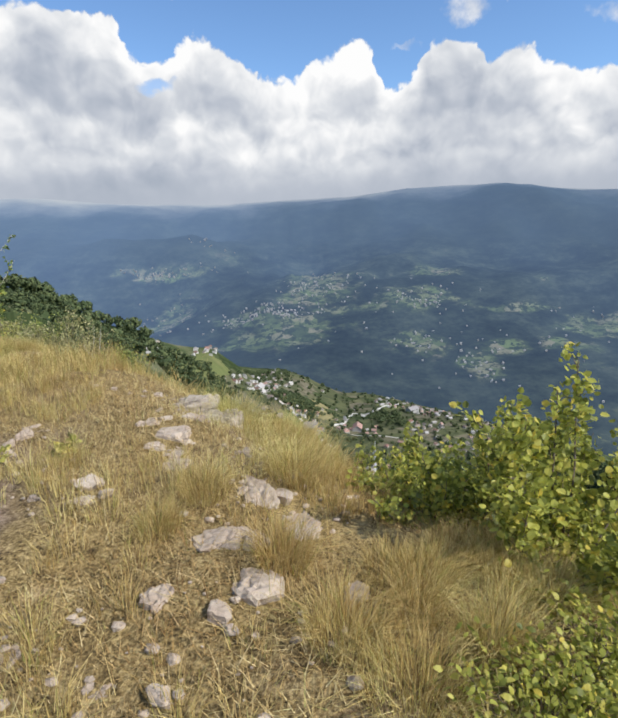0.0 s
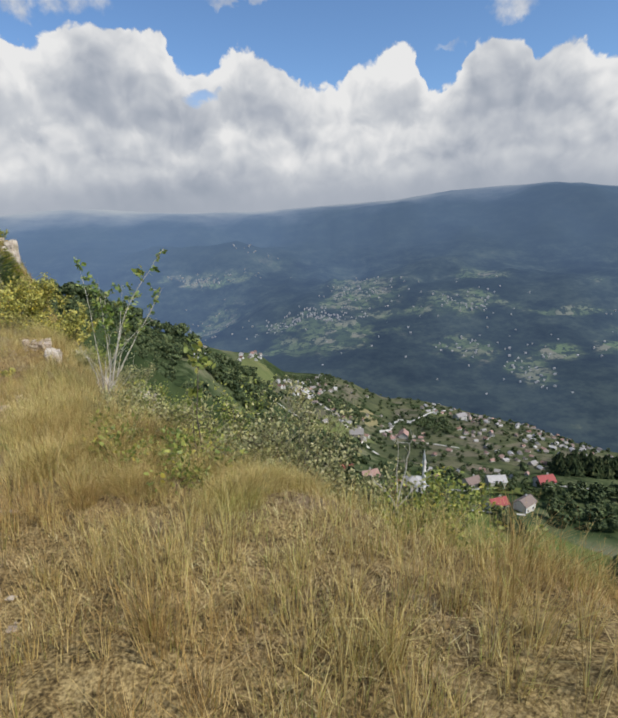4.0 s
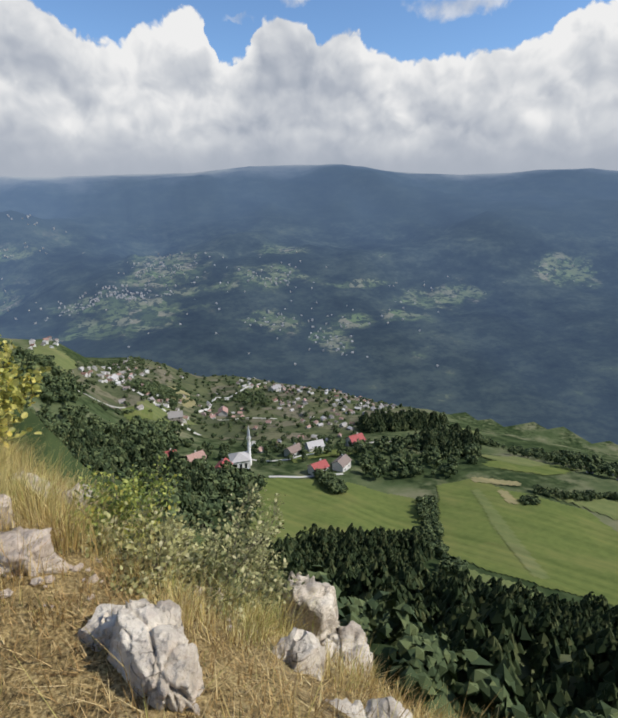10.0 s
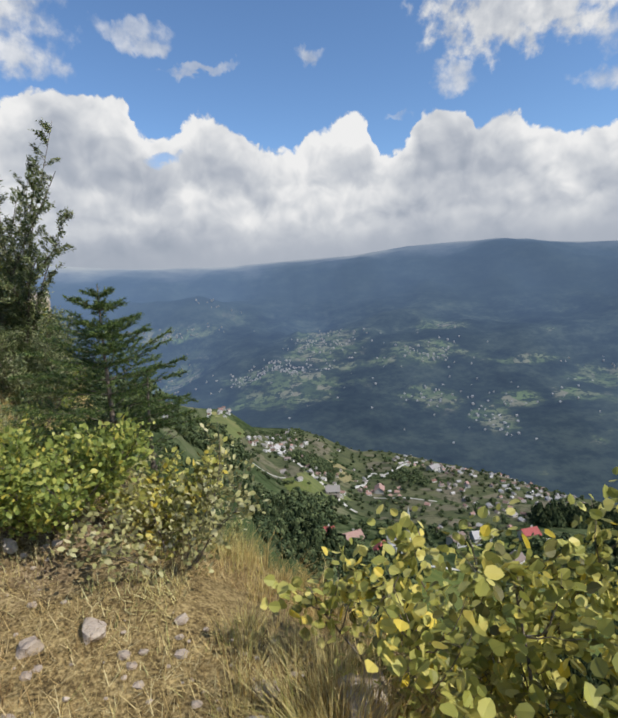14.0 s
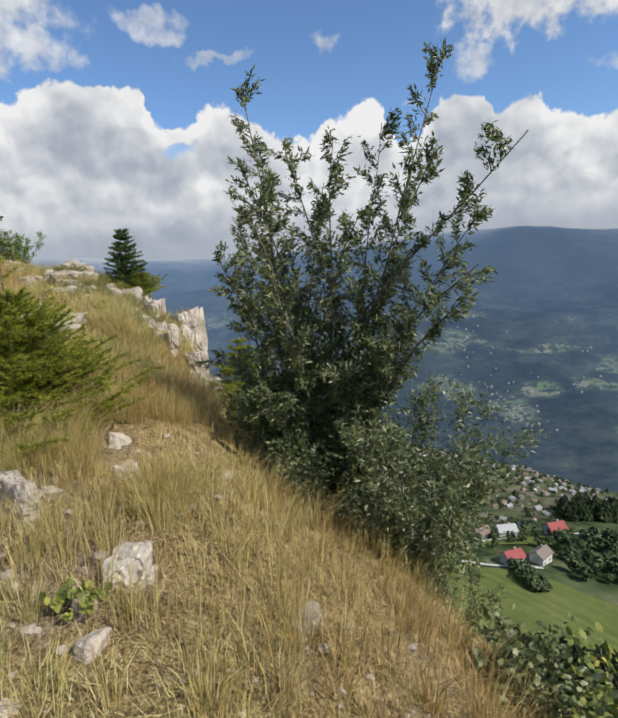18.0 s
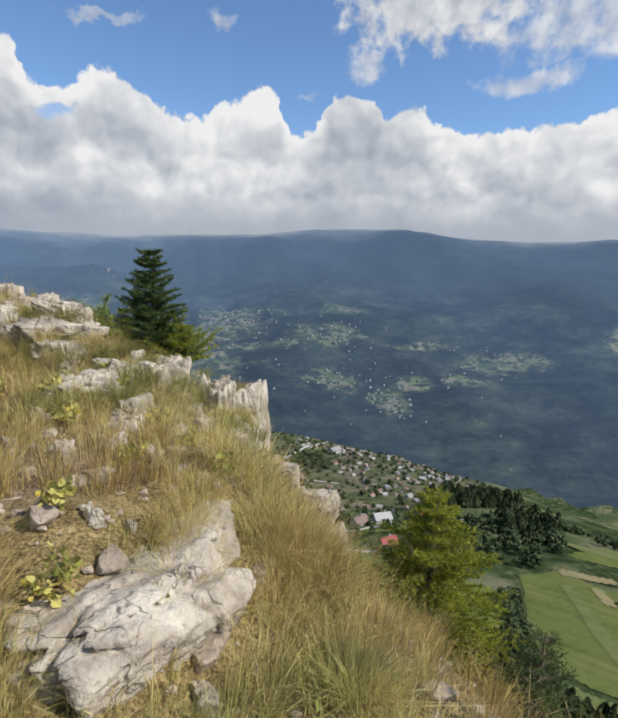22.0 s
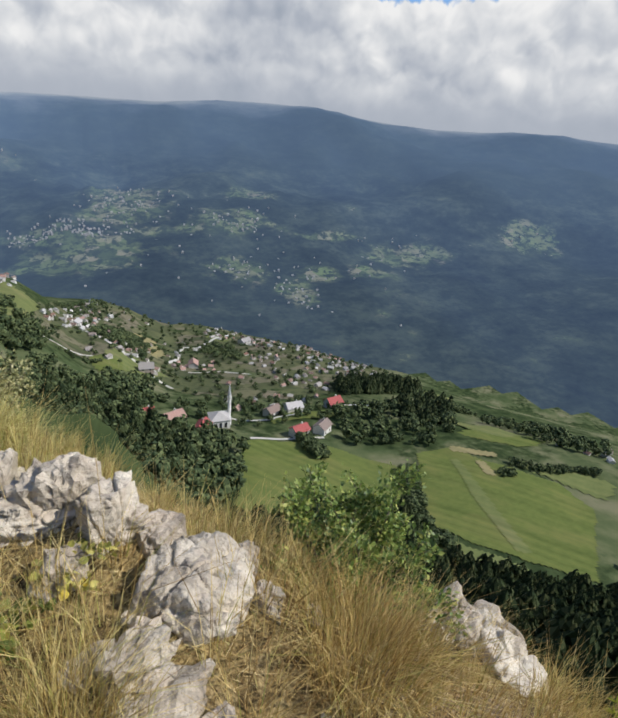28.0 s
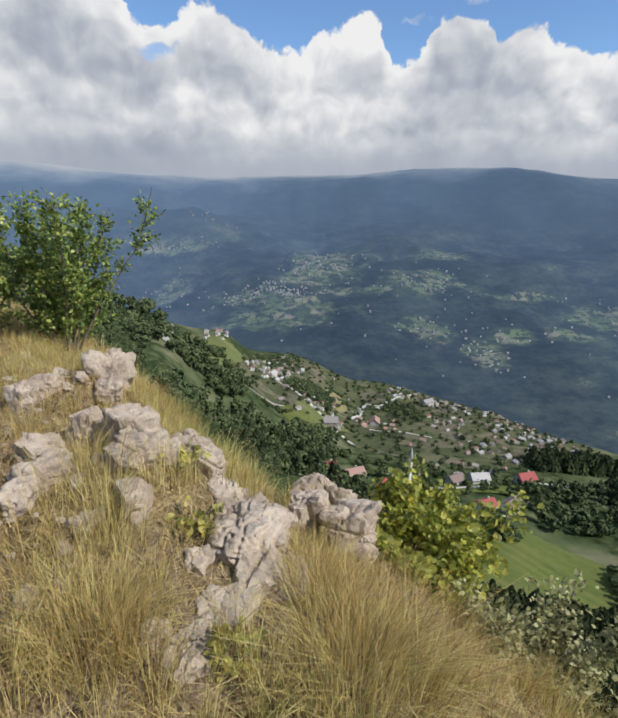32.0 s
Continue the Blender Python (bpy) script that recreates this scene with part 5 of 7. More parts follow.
for k, (x, y) in enumerate(((0.78, 1.2), (0.95, 1.35), (0.6, 1.12), (1.0, 1.15))):
    shrub("low_scrub", x, y, 0.2, 0.22, 10, 520, 0.028, "leaf_hazel", "low fresh green shoots at the foot of a hazel", seed=330 + k, bare=0.1, thick=0.003, group="low shoots at the start")
shrub("thorn_scrub", -3.6, 7.6, 0.75, 0.7, 9, 1700, 0.03, "leaf_dry", "dry brownish thorn scrub on the slope edge", seed=202, bare=0.1, thick=0.008)
shrub("thorn_scrub", -5.0, 10.6, 0.6, 0.6, 9, 1400, 0.03, "leaf_olive", "small-leaved green scrub below the grassy edge", seed=203, bare=0.1, thick=0.008)
shrub("sapling", -4.08, 6.68, 1.05, 0.12, 2, 70, 0.055, "leaf_green", "short green sprout standing out of the grass", "sapling", seed=206, shape="oval", bare=0.7, thick=0.006, twigs=3)
for k, (x, y, h, r) in enumerate(((-3.4, 6.95, 1.05, 0.5), (-4.3, 7.6, 1.0, 0.6), (-4.9, 8.1, 0.55, 0.5), (-5.2, 7.75, 0.45, 0.4), (-5.3, 9.3, 0.3, 0.35), (-7.35, 10.9, 0.3, 0.4), (-7.05, 11.2, 0.4, 0.5), (-7.5, 11.5, 0.42, 0.5),
                                  (-3.85, 7.2, 1.1, 0.5), (-2.9, 6.5, 0.4, 0.4), (-2.5, 6.2, 0.5, 0.5), (-4.6, 7.2, 0.4, 0.4), (-3.9, 6.6, 0.35, 0.4), (-5.4, 8.5, 0.5, 0.5))):
    mat = ("leaf_olive", "leaf_green", "leaf_dry")[k % 3]
    shrub("low_scrub", x, y, h * 0.82, r, 11, 1700, 0.03, mat, "low green scrub with small leaves" if k % 3 == 1 else "low grey-green scrub with small pale leaves", seed=210 + k, bare=0.05, thick=0.005, twigs=9, group="low scrub on the slope edge")
for k, (x, y) in enumerate(((-4.75, 6.64), (-4.35, 6.5), (-5.0, 7.15), (-4.3, 6.95), (-4.0, 6.25))):
    shrub("low_scrub", x, y, 0.24, 0.3, 9, 480, 0.036, "leaf_green", "low leafy shoots in the long grass", seed=290 + k, bare=0.1, thick=0.003, group="low scrub on the slope edge")
shrub("bramble", -6.9, 11.45, 0.5, 0.7, 12, 2200, 0.03, "leaf_olive", "pale dry bramble hanging over the edge", seed=221, bare=0.2, thick=0.006)
shrub("hazel_bush", -9.30, 12.75, 1.0, 0.7, 16, 4600, 0.044, "leaf_yellow", "broad hazel bush with yellowing round leaves", seed=222, shape="round", bare=0.12, thick=0.009, spray=0.12, upright=0.7)
shrub("hazel_bush", -9.85, 13.35, 0.85, 0.65, 11, 2400, 0.044, "leaf_yellow", "hazel bush with yellow-green leaves behind another", seed=223, shape="round", bare=0.12, thick=0.009, spray=0.12, upright=0.7)
shrub("hazel_bush", -8.55, 12.75, 0.8, 0.55, 9, 1500, 0.05, "leaf_yellow", "low hazel shoots with pale yellow leaves", seed=224, shape="round", bare=0.15, thick=0.007)
for x, y, h, r, n, c, m, sd in ((-9.25, 12.05, 0.4, 0.4, 9, 420, "leaf_yellow", 271), (-8.85, 12.15, 0.4, 0.4, 9, 420, "leaf_yellow", 272), (-9.6, 12.25, 0.4, 0.35, 8, 380, "leaf_yellow", 273), (-8.6, 12.35, 0.5, 0.4, 9, 500, "leaf_yellow", 274)):
    shrub("hazel_bush", x, y, h, r, n, c, 0.036, m, "low tangled hazel shoots with yellowing leaves", seed=sd, shape="round", bare=0.1, thick=0.005, twigs=8)
for x, y, sd in ((-9.1, 11.95, 275), (-8.75, 11.98, 276), (-9.5, 12.1, 277)):
    shrub("dry_shrub", x, y, 0.36, 0.35, 12, 260, 0.025, "leaf_dry", "tangle of bare brown twigs with dry leaves", seed=sd, bare=0.1, thick=0.004, twigs=8)
shrub("low_scrub", -11.2, 14.3, 0.6, 0.6, 9, 1300, 0.035, "leaf_dry", "low pale scrub with small dry leaves", seed=225, bare=0.08, thick=0.005, group="low scrub on the slope edge")
shrub("dogwood_bush", -11.85, 14.35, 0.56, 0.58, 18, 6500, 0.035, "leaf_green", "dense green bush with drooping pointed leaves", seed=231, bare=0.1, thick=0.007, spray=0.08)
shrub("dogwood_bush", -11.35, 14.7, 0.45, 0.45, 10, 1700, 0.045, "leaf_yellow", "light green bush with some yellow leaves", seed=232, bare=0.1, thick=0.007, spray=0.08)
shrub("hazel_bush", -12.3, 15.7, 0.6, 0.5, 10, 2200, 0.045, "leaf_green", "green and yellow bush under a thin fir", seed=240, bare=0.1, thick=0.007)
shrub("hazel_bush", -12.82, 16.05, 0.55, 0.38, 10, 1500, 0.042, "leaf_green", "green bush growing against a fir", seed=233, bare=0.1, thick=0.008)
stemmed("willow_tree", ((-14.15, 18.0, -1.25), (-14.35, 18.15, -1.25), (-13.95, 17.95, -1.35)),
        ((-14.53, 18.43, 2.03), (-13.27, 17.92, 2.03), (-12.95, 17.3, 1.25), (-14.72, 17.75, 0.7), (-14.3, 18.2, 1.6), (-13.95, 17.9, 1.5), (-13.62, 18.0, 1.55), (-13.42, 17.6, 1.35), (-14.6, 17.85, 1.15),
         (-13.1, 17.6, 0.75), (-13.25, 17.3, 0.5), (-14.4, 17.6, 0.7), (-13.85, 17.6, 0.95), (-13.05, 17.7, 1.0), (-14.1, 18.4, 1.3), (-13.6, 17.4, 0.2), (-14.35, 17.95, 1.35), (-13.8, 17.75, 0.5),
         (-14.93, 18.98, 1.22), (-14.85, 18.8, 0.75), (-14.65, 18.55, 1.4), (-14.8, 18.35, 0.6), (-14.85, 18.1, 0.1), (-14.65, 17.8, -0.1), (-14.4, 17.6, -0.2), (-14.0, 17.5, 0.0), (-13.7, 17.4, -0.3)),
        "tall many-stemmed willow with pointed grey-green leaves", "tree", 234, 70000, 0.045, "leaf_willow", "narrow", 0.04, 0.02, "bark", 40, 0.36)
shrub("willow_bush", -13.62, 17.45, 1.5, 0.62, 22, 13000, 0.042, "leaf_willow", "low leafy willow growth on the steep slope", seed=267, shape="narrow", bare=0.05, thick=0.008, twigs=12)
shrub("willow_bush", -14.3, 18.05, 1.0, 0.55, 16, 5000, 0.042, "leaf_dark", "dense dark growth at the foot of a willow", seed=239, shape="narrow", bare=0.05, thick=0.01, twigs=12)
shrub("willow_tree", -13.0, 17.95, 1.7, 0.28, 4, 1200, 0.05, "leaf_willow", "slim young willow on the slope", "tree", seed=235, shape="narrow", bare=0.15, thick=0.01, twigs=14, upright=1.3)
shrub("hazel_bush", -13.3, 16.3, 0.34, 0.3, 9, 800, 0.038, "leaf_willow", "small green bush at the foot of a willow", seed=236, bare=0.1, thick=0.006)
shrub("hazel_bush", -14.35, 18.6, 1.5, 0.7, 9, 1800, 0.05, "leaf_dark", "dark bush below the grassy edge", seed=237, bare=0.1)
fir("fir_tree", -11.93, 15.5, 1.72, 0.75, "thin old fir with a bare trunk and drooping boughs", 241, "needles", bare=0.36, whorls=11, droop=0.12, sparse=0.85, dense=280, needle=0.032, z=-1.55)
fir("fir_tree", -11.64, 15.45, 1.0, 0.22, "slim dark fir stem with short boughs", 242, "needles", bare=0.2, whorls=8, sparse=0.7, z=-1.5)
fir("fir_tree", -15.95, 17.40, 1.02, 0.80, "young yellow-green fir beside the path", 243, "needles_light", leader=0.38, dense=560, whorls=19, droop=0.05, needle=0.025, z=-0.34, sparse=1.25)
fir("fir_tree", -20.80, 23.1, 2.3, 0.6, "dark fir on the grassy rise", 248, "needles", dense=120, whorls=14)
fir("fir_tree", -17.32, 22.80, 1.10, 0.35, "dark green fir on the rocky edge", 244, "needles", z=0.46, dense=300, whorls=17, needle=0.034, sparse=1.1, taper=0.55)
fir("fir_tree", -18.1, 23.5, 0.3, 0.42, "low yellow-green fir boughs lying on the slope edge", 282, "needles_light", leader=0.05, z=0.46, dense=220, whorls=5, droop=-0.05, needle=0.03)
fir("fir_tree", -17.10, 22.82, 0.42, 0.46, "low yellow-green fir spreading at the foot of a darker one", 281, "needles_light", leader=0.06, z=0.44, dense=260, whorls=9, droop=0.0, needle=0.032)
fir("fir_tree", -15.2, 20.9, 1.62, 0.80, "green fir on the slope under the path", 245, "needles_light", z=-1.68, dense=340, whorls=17, needle=0.034)
fir("fir_tree", -17.68, 23.58, 1.25, 0.60, "green fir spreading over the slope edge", 246, "needles_light", z=-0.3, dense=210, whorls=14, droop=0.05, needle=0.034)
fir("fir_tree", -14.75, 20.2, 1.2, 0.5, "small fir below the edge", 247, "needles", z=-1.9, dense=150, whorls=13)
fir("fir_tree", -17.80, 23.34, 0.62, 0.52, "low spreading young fir at the foot of a darker one", 278, "needles_light", leader=0.12, z=0.10, dense=300, whorls=7, droop=0.02, needle=0.034)
shrub("juniper_bush", -18.28, 24.74, 0.62, 0.34, 22, 8500, 0.024, "leaf_mid", "low juniper-like bush on the grassy slope", seed=251, shape="simple", bare=0.08, thick=0.006, spray=0.05)
shrub("juniper_bush", -20.13, 25.50, 0.26, 0.19, 12, 1500, 0.022, "leaf_green", "small yellow-green bush among rocks", seed=252, shape="simple", bare=0.1, thick=0.003)
shrub("juniper_bush", -20.56, 25.50, 0.16, 0.22, 10, 900, 0.026, "leaf_yellow", "small yellowing bush at the foot of a rock", seed=280, shape="simple", bare=0.05, thick=0.003)
shrub("hazel_bush", -20.85, 28.42, 1.05, 0.56, 20, 7000, 0.042, "leaf_hazel", "round green bush with yellowing leaves on the edge", seed=253, z=-0.2, shape="round", bare=0.1, thick=0.007, spray=0.09)
shrub("hazel_bush", -20.5, 27.6, 0.55, 0.45, 14, 3400, 0.034, "leaf_olive", "olive-green shoots below the edge", seed=254, shape="oval", bare=0.1, thick=0.006)
shrub("hazel_bush", -20.0, 27.0, 0.42, 0.42, 12, 2400, 0.034, "leaf_olive", "olive-green shoots below the edge", seed=255, shape="oval", bare=0.1, thick=0.006)
shrub("hornbeam_bush", -24.15, 30.9, 1.85, 0.7, 16, 9000, 0.045, "leaf_mid", "large dense green bush on the skyline", seed=256, bare=0.08, thick=0.015, twigs=12)
shrub("hornbeam_bush", -25.0, 30.6, 1.5, 0.7, 14, 6000, 0.045, "leaf_mid", "green bush beside a larger one on the skyline", seed=257, bare=0.08, thick=0.012, twigs=11)
shrub("dark_bush", -20.3, 22.9, 1.35, 0.6, 18, 9000, 0.05, "leaf_dark", "dark bush on top of the grassy rise", seed=258, bare=0.08)
shrub("dry_shrub", -19.5, 22.9, 0.5, 0.3, 7, 60, 0.03, "leaf_dry", "bare dry twigs on the skyline", seed=259, bare=0.3, thick=0.004, twigs=4)


# ---- the valley: fields, roads, woods, houses ----
def inside(poly, x, y):
    hit = np.zeros(len(x), bool)
    for (x0, y0), (x1, y1) in zip(poly, poly[1:] + poly[:1]):
        cross = ((y0 > y) != (y1 > y)) & (x < (x1 - x0) * (y - y0) / (y1 - y0 + 1e-9) + x0)
        hit ^= cross
    return hit


def draped(name, poly, mat, label, lift=0.35, step=2.5, ragged=2.0):
    """A patch of land of its own, lying on the ground."""
    px, py = np.array(poly).T
    xs, ys = np.arange(px.min() - 3, px.max() + 3, step), np.arange(py.min() - 3, py.max() + 3, step)
    gx, gy = np.meshgrid(xs, ys)
    x, y = gx.ravel(), gy.ravel()
    wx, wy = x + ragged * vnoise(x * 0.1, y * 0.1, 5) * 2, y + ragged * vnoise(x * 0.1, y * 0.1, 8) * 2
    keep = inside(poly, wx, wy)
    i = np.arange(len(x)).reshape(gx.shape)
    q = np.stack([i[:-1, :-1], i[:-1, 1:], i[1:, 1:], i[1:, :-1]], -1).reshape(-1, 4)
    q = q[keep[q].all(1)]
    me = mesh_np(name, np.stack([x, y, ground_height(x, y) + lift], 1), q)
    me.materials.append(MAT[mat])
    return tagged(new(name, me), label, "field", kind="structure")


def ribbon(name, pts, width, mat, label, lift=0.55):
    pts = np.array(pts, float)
    t = np.linspace(0, len(pts) - 1, len(pts) * 8)
    x, y = np.interp(t, range(len(pts)), pts[:, 0]), np.interp(t, range(len(pts)), pts[:, 1])
    d = unit(np.stack([np.gradient(x), np.gradient(y)], 1))
    v = []
    for s in (-0.5, 0.5):
        ex, ey = x - d[:, 1] * s * width, y + d[:, 0] * s * width
        v.append(np.stack([ex, ey, ground_height(ex, ey) + lift], 1))
    n = len(t)
    i = np.arange(n - 1)
    me = mesh_np(name, np.concatenate(v), np.stack([i, i + 1, i + 1 + n, i + n], 1))
    me.materials.append(MAT[mat])
    return tagged(new(name, me), label, "road", kind="structure")


draped("field_1", [(36, 241), (75, 238), (93, 220), (113, 201), (86, 152), (68, 158), (52, 160), (37, 155), (7, 150), (22, 180)], "field", "bright green mown meadow on the hillside", 0.35, 1.3, 1.2)
draped("field_2", [(126, 215), (150, 216), (160, 197), (182, 168), (178, 146), (128, 104), (100, 133), (90, 152)], "field", "long green meadow with paler strips", 0.35, 1.3, 1.2)
draped("field_3", [(140, 205), (146, 203), (128, 150), (118, 122), (111, 126), (124, 165)], "strip", "pale strip along a meadow", 0.5, 1.5, 0.6)
draped("field_4", [(148, 219), (172, 205), (168, 198), (146, 210)], "tan_field", "small tan field", 0.6, 1.5, 0.8)
draped("field_5", [(152, 200), (158, 197), (152, 180), (146, 182)], "tan_field", "small pale field beside a meadow", 0.6, 1.5, 0.8)
draped("field_6", [(170, 190), (196, 186), (214, 160), (190, 150)], "strip", "sloping pale meadow", 0.4)
draped("field_7", [(-111, 387), (-117, 521), (-92, 500), (-74, 478), (-74, 383), (-98, 361)], "strip", "green meadow on the far shelf", 0.5, 4.0)
draped("field_8", [(60, 262), (104, 268), (112, 284), (70, 282)], "field", "green clearing between houses", 0.4)
draped("field_9", [(-40, 378), (0, 362), (20, 392), (-20, 420)], "strip", "pale terraced meadow", 0.5, 3.0)
draped("field_10", [(165, 240), (205, 236), (225, 215), (200, 206), (175, 220)], "field", "rough green slope", 0.4)
draped("field_11", [(72, 132), (86, 146), (100, 130), (112, 116), (100, 112)], "strip", "yellowish clearing beside the wood", 0.4, 1.5, 1.5)
draped("field_12", [(-80, 400), (-40, 380), (20, 350), (60, 330), (110, 318), (160, 350), (225, 395), (250, 470), (190, 600), (150, 680), (60, 690), (-40, 700), (-75, 560)], "village_land", "plots and yards between the village houses", 0.3, 4.0, 6.0)
draped("field_13", [(-21, 511), (0, 560), (20, 576), (27, 489), (12, 436), (-8, 481)], "tan_field", "brownish sloping field above the village road", 0.5, 2.5, 2.0)
draped("field_14", [(-41, 393), (-20, 393), (-4, 371), (-33, 353)], "field", "small green meadow below the village road", 0.5, 2.0, 1.5)
draped("field_15", [(78, 600), (104, 640), (118, 600), (96, 566)], "strip", "light green field at the edge of the village", 0.5, 2.5, 2.0)
draped("field_16", [(196, 352), (222, 352), (232, 316), (214, 300), (204, 320)], "strip", "bare green spur beyond the wood", 0.5, 2.5, 2.0)
draped("field_17", [(178, 262), (206, 246), (214, 226), (196, 222), (180, 240)], "strip", "pale green slope between hedges", 0.5, 2.0, 1.5)
ribbon("road_1", [(42, 241), (59, 241), (84, 241)], 2.2, "road", "pale gravel road along the top of a meadow")
ribbon("road_2", [(20, 440), (34, 480), (49, 556), (63, 542), (88, 585), (103, 613)], 3.6, "road", "winding pale road climbing through the village")
ribbon("road_3", [(-52, 476), (-32, 443), (-13, 408), (6, 375), (16, 358)], 3.2, "road", "pale village road")
ribbon("road_4", [(108, 297), (122, 297), (140, 293)], 2.4, "road", "short pale lane")
ribbon("road_5", [(-73, 373), (-52, 384), (-36, 392)], 2.0, "road", "pale lane along a terrace")
ribbon("road_6", [(36, 424), (60, 424), (90, 410)], 2.2, "road", "pale lane between village houses")
ribbon("road_7", [(38, 276), (60, 270), (84, 276)], 2.0, "road", "pale lane beside the mosque")


def conifer(geo, rng, at, h, r):
    """A far conifer: a stem and a cone of many ragged bough ends."""
    tube(geo, [at, at + (0, 0, h * 0.5)], [r * 0.1, r * 0.05], 4)
    n = 52
    up = rng.uniform(0.0, 1.0, n) ** 1.25
    th = rng.uniform(0, 2 * np.pi, n)
    out = np.stack([np.cos(th), np.sin(th), np.full(n, -0.25)], 1)
    rad = r * (1 - up) ** 0.75 * rng.uniform(0.5, 1.0, n)
    c = at + np.stack([np.cos(th) * rad, np.sin(th) * rad, h * (0.12 + 0.84 * up)], 1)
    side = unit(np.cross(out, (0, 0, 1.0)) + rng.normal(0, 0.3, (n, 3)))
    k = r * (0.42 - 0.24 * up)[:, None] * rng.uniform(0.7, 1.3, (n, 1))
    tip = np.array([0, 0, 1.0])
    v = np.stack([c + side * k, c + out * k, c - side * k, c - out * k * 0.4, c + tip * k * 1.3], 1)
    geo.add(v, np.array([(0, 1, 4), (1, 2, 4), (2, 3, 4), (3, 0, 4)])[None] + (np.arange(n) * 5)[:, None, None])


def broadleaf(geo, rng, at, h, r):
    """A far broad-leaved tree: a stem and a crown of many ragged leaf clumps."""
    tube(geo, [at, at + (0, 0, h * 0.5)], [r * 0.09, r * 0.05], 4)
    n = 44
    d = unit(rng.normal(0, 1, (n, 3)))
    c = at + np.array([0, 0, h * 0.6]) + d * np.array([r, r, h * 0.38]) * rng.uniform(0.45, 1.0, (n, 1))
    out = unit(d + rng.normal(0, 0.5, (n, 3)))
    s = unit(np.cross(out, rng.normal(0, 1, (n, 3))))
    b = np.cross(out, s)
    k = r * 0.34 * rng.uniform(0.7, 1.3, (n, 1))
    v = np.stack([c + s * k, c + b * k, c - s * k * 0.9, c - b * k * 0.8, c + out * k * 0.55], 1)
    geo.add(v, np.array([(0, 1, 4), (1, 2, 4), (2, 3, 4), (3, 0, 4)])[None] + (np.arange(n) * 5)[:, None, None])


def wood(name, poly, spacing, height, label, mat="conifer", seed=1, tree=conifer, width=0.36):
    rng = np.random.default_rng(seed)
    px, py = np.array(poly).T
    xs, ys = np.arange(px.min(), px.max(), spacing), np.arange(py.min(), py.max(), spacing)
    gx, gy = np.meshgrid(xs, ys)
    x, y = gx.ravel() + rng.uniform(-0.5, 0.5, gx.size) * spacing, gy.ravel() + rng.uniform(-0.5, 0.5, gx.size) * spacing
    k = inside(poly, x, y)
    x, y = x[k], y[k]
    z = ground_height(x, y)
    g = Geo()
    for a, b, c in zip(x, y, z):
        h = height * rng.uniform(0.65, 1.2)
        tree(g, rng, np.array((a, b, c - 0.3)), h, h * width * rng.uniform(0.8, 1.2))
    ob = new(name, g.mesh(name, MAT[mat], False))
    return tagged(ob, label, "wood", kind="stuff")


wood("fir_wood", [(-4, 120), (10, 148), (26, 151), (44, 165), (63, 162), (86, 167), (84, 150), (70, 136), (86, 122), (128, 98), (150, 92), (120, 60), (60, 60), (28, 74), (6, 96)], 3.1, 8.0, "dense dark fir wood at the foot of the ridge", seed=301)
wood("fir_wood", [(20, 74), (60, 62), (100, 58), (84, 36), (50, 30), (26, 40), (12, 58)], 3.6, 7.0, "dark firs on the steep flank of the ridge", seed=316)
wood("fir_wood", [(105, 276), (138, 291), (179, 307), (211, 296), (180, 250), (150, 221), (124, 219), (98, 231), (90, 243)], 8.0, 7.5, "dark wood between meadows and houses", "broadleaf", 302, broadleaf, 0.42)
wood("fir_wood", [(150, 250), (185, 262), (206, 290), (179, 304), (150, 285)], 5.5, 11.0, "stand of tall dark firs", seed=303)
wood("fir_wood", [(131, 325), (150, 365), (200, 372), (215, 340), (197, 325)], 4.5, 11.0, "dark fir stand at the end of the village", seed=304)
wood("mixed_wood", [(-30, 332), (-1, 352), (1, 295), (-10, 262), (21, 248), (38, 236), (22, 180), (6, 150), (-6, 120), (-60, 150), (-90, 230), (-80, 290)], 6.8, 8.5, "dark mixed wood on the slope under the ridge", "broadleaf", 305, broadleaf, 0.42)
wood("fir_wood", [(-30, 300), (-8, 262), (14, 236), (8, 200), (-10, 160), (-50, 200), (-60, 270)], 6.0, 10.0, "firs scattered in a mixed wood", seed=306)
wood("mixed_wood", [(-110, 300), (-60, 330), (-60, 395), (-100, 400), (-150, 380), (-200, 330), (-170, 260)], 8.0, 9.0, "dark wood on the flank of the ridge", "broadleaf", 307, broadleaf, 0.45)
wood("mixed_wood", [(-6, 120), (-24, 100), (-60, 92), (-120, 110), (-190, 150), (-190, 220), (-110, 300), (-90, 230), (-60, 150)], 5.2, 4.6, "dark mixed wood on the flank of the ridge", "broadleaf", 317, broadleaf, 0.5)
wood("mixed_wood", [(-3, 22), (0, 32), (10, 36), (24, 38), (22, 28), (10, 20), (2, 19)], 2.0, 3.0, "dark bushes and young trees on the steep flank", "broadleaf", 326, broadleaf, 0.45)
wood("hedge", [(109, 203), (116, 201), (89, 146), (82, 150)], 2.8, 5.0, "dark tall hedge between two meadows", "broadleaf", 308, broadleaf, 0.42)
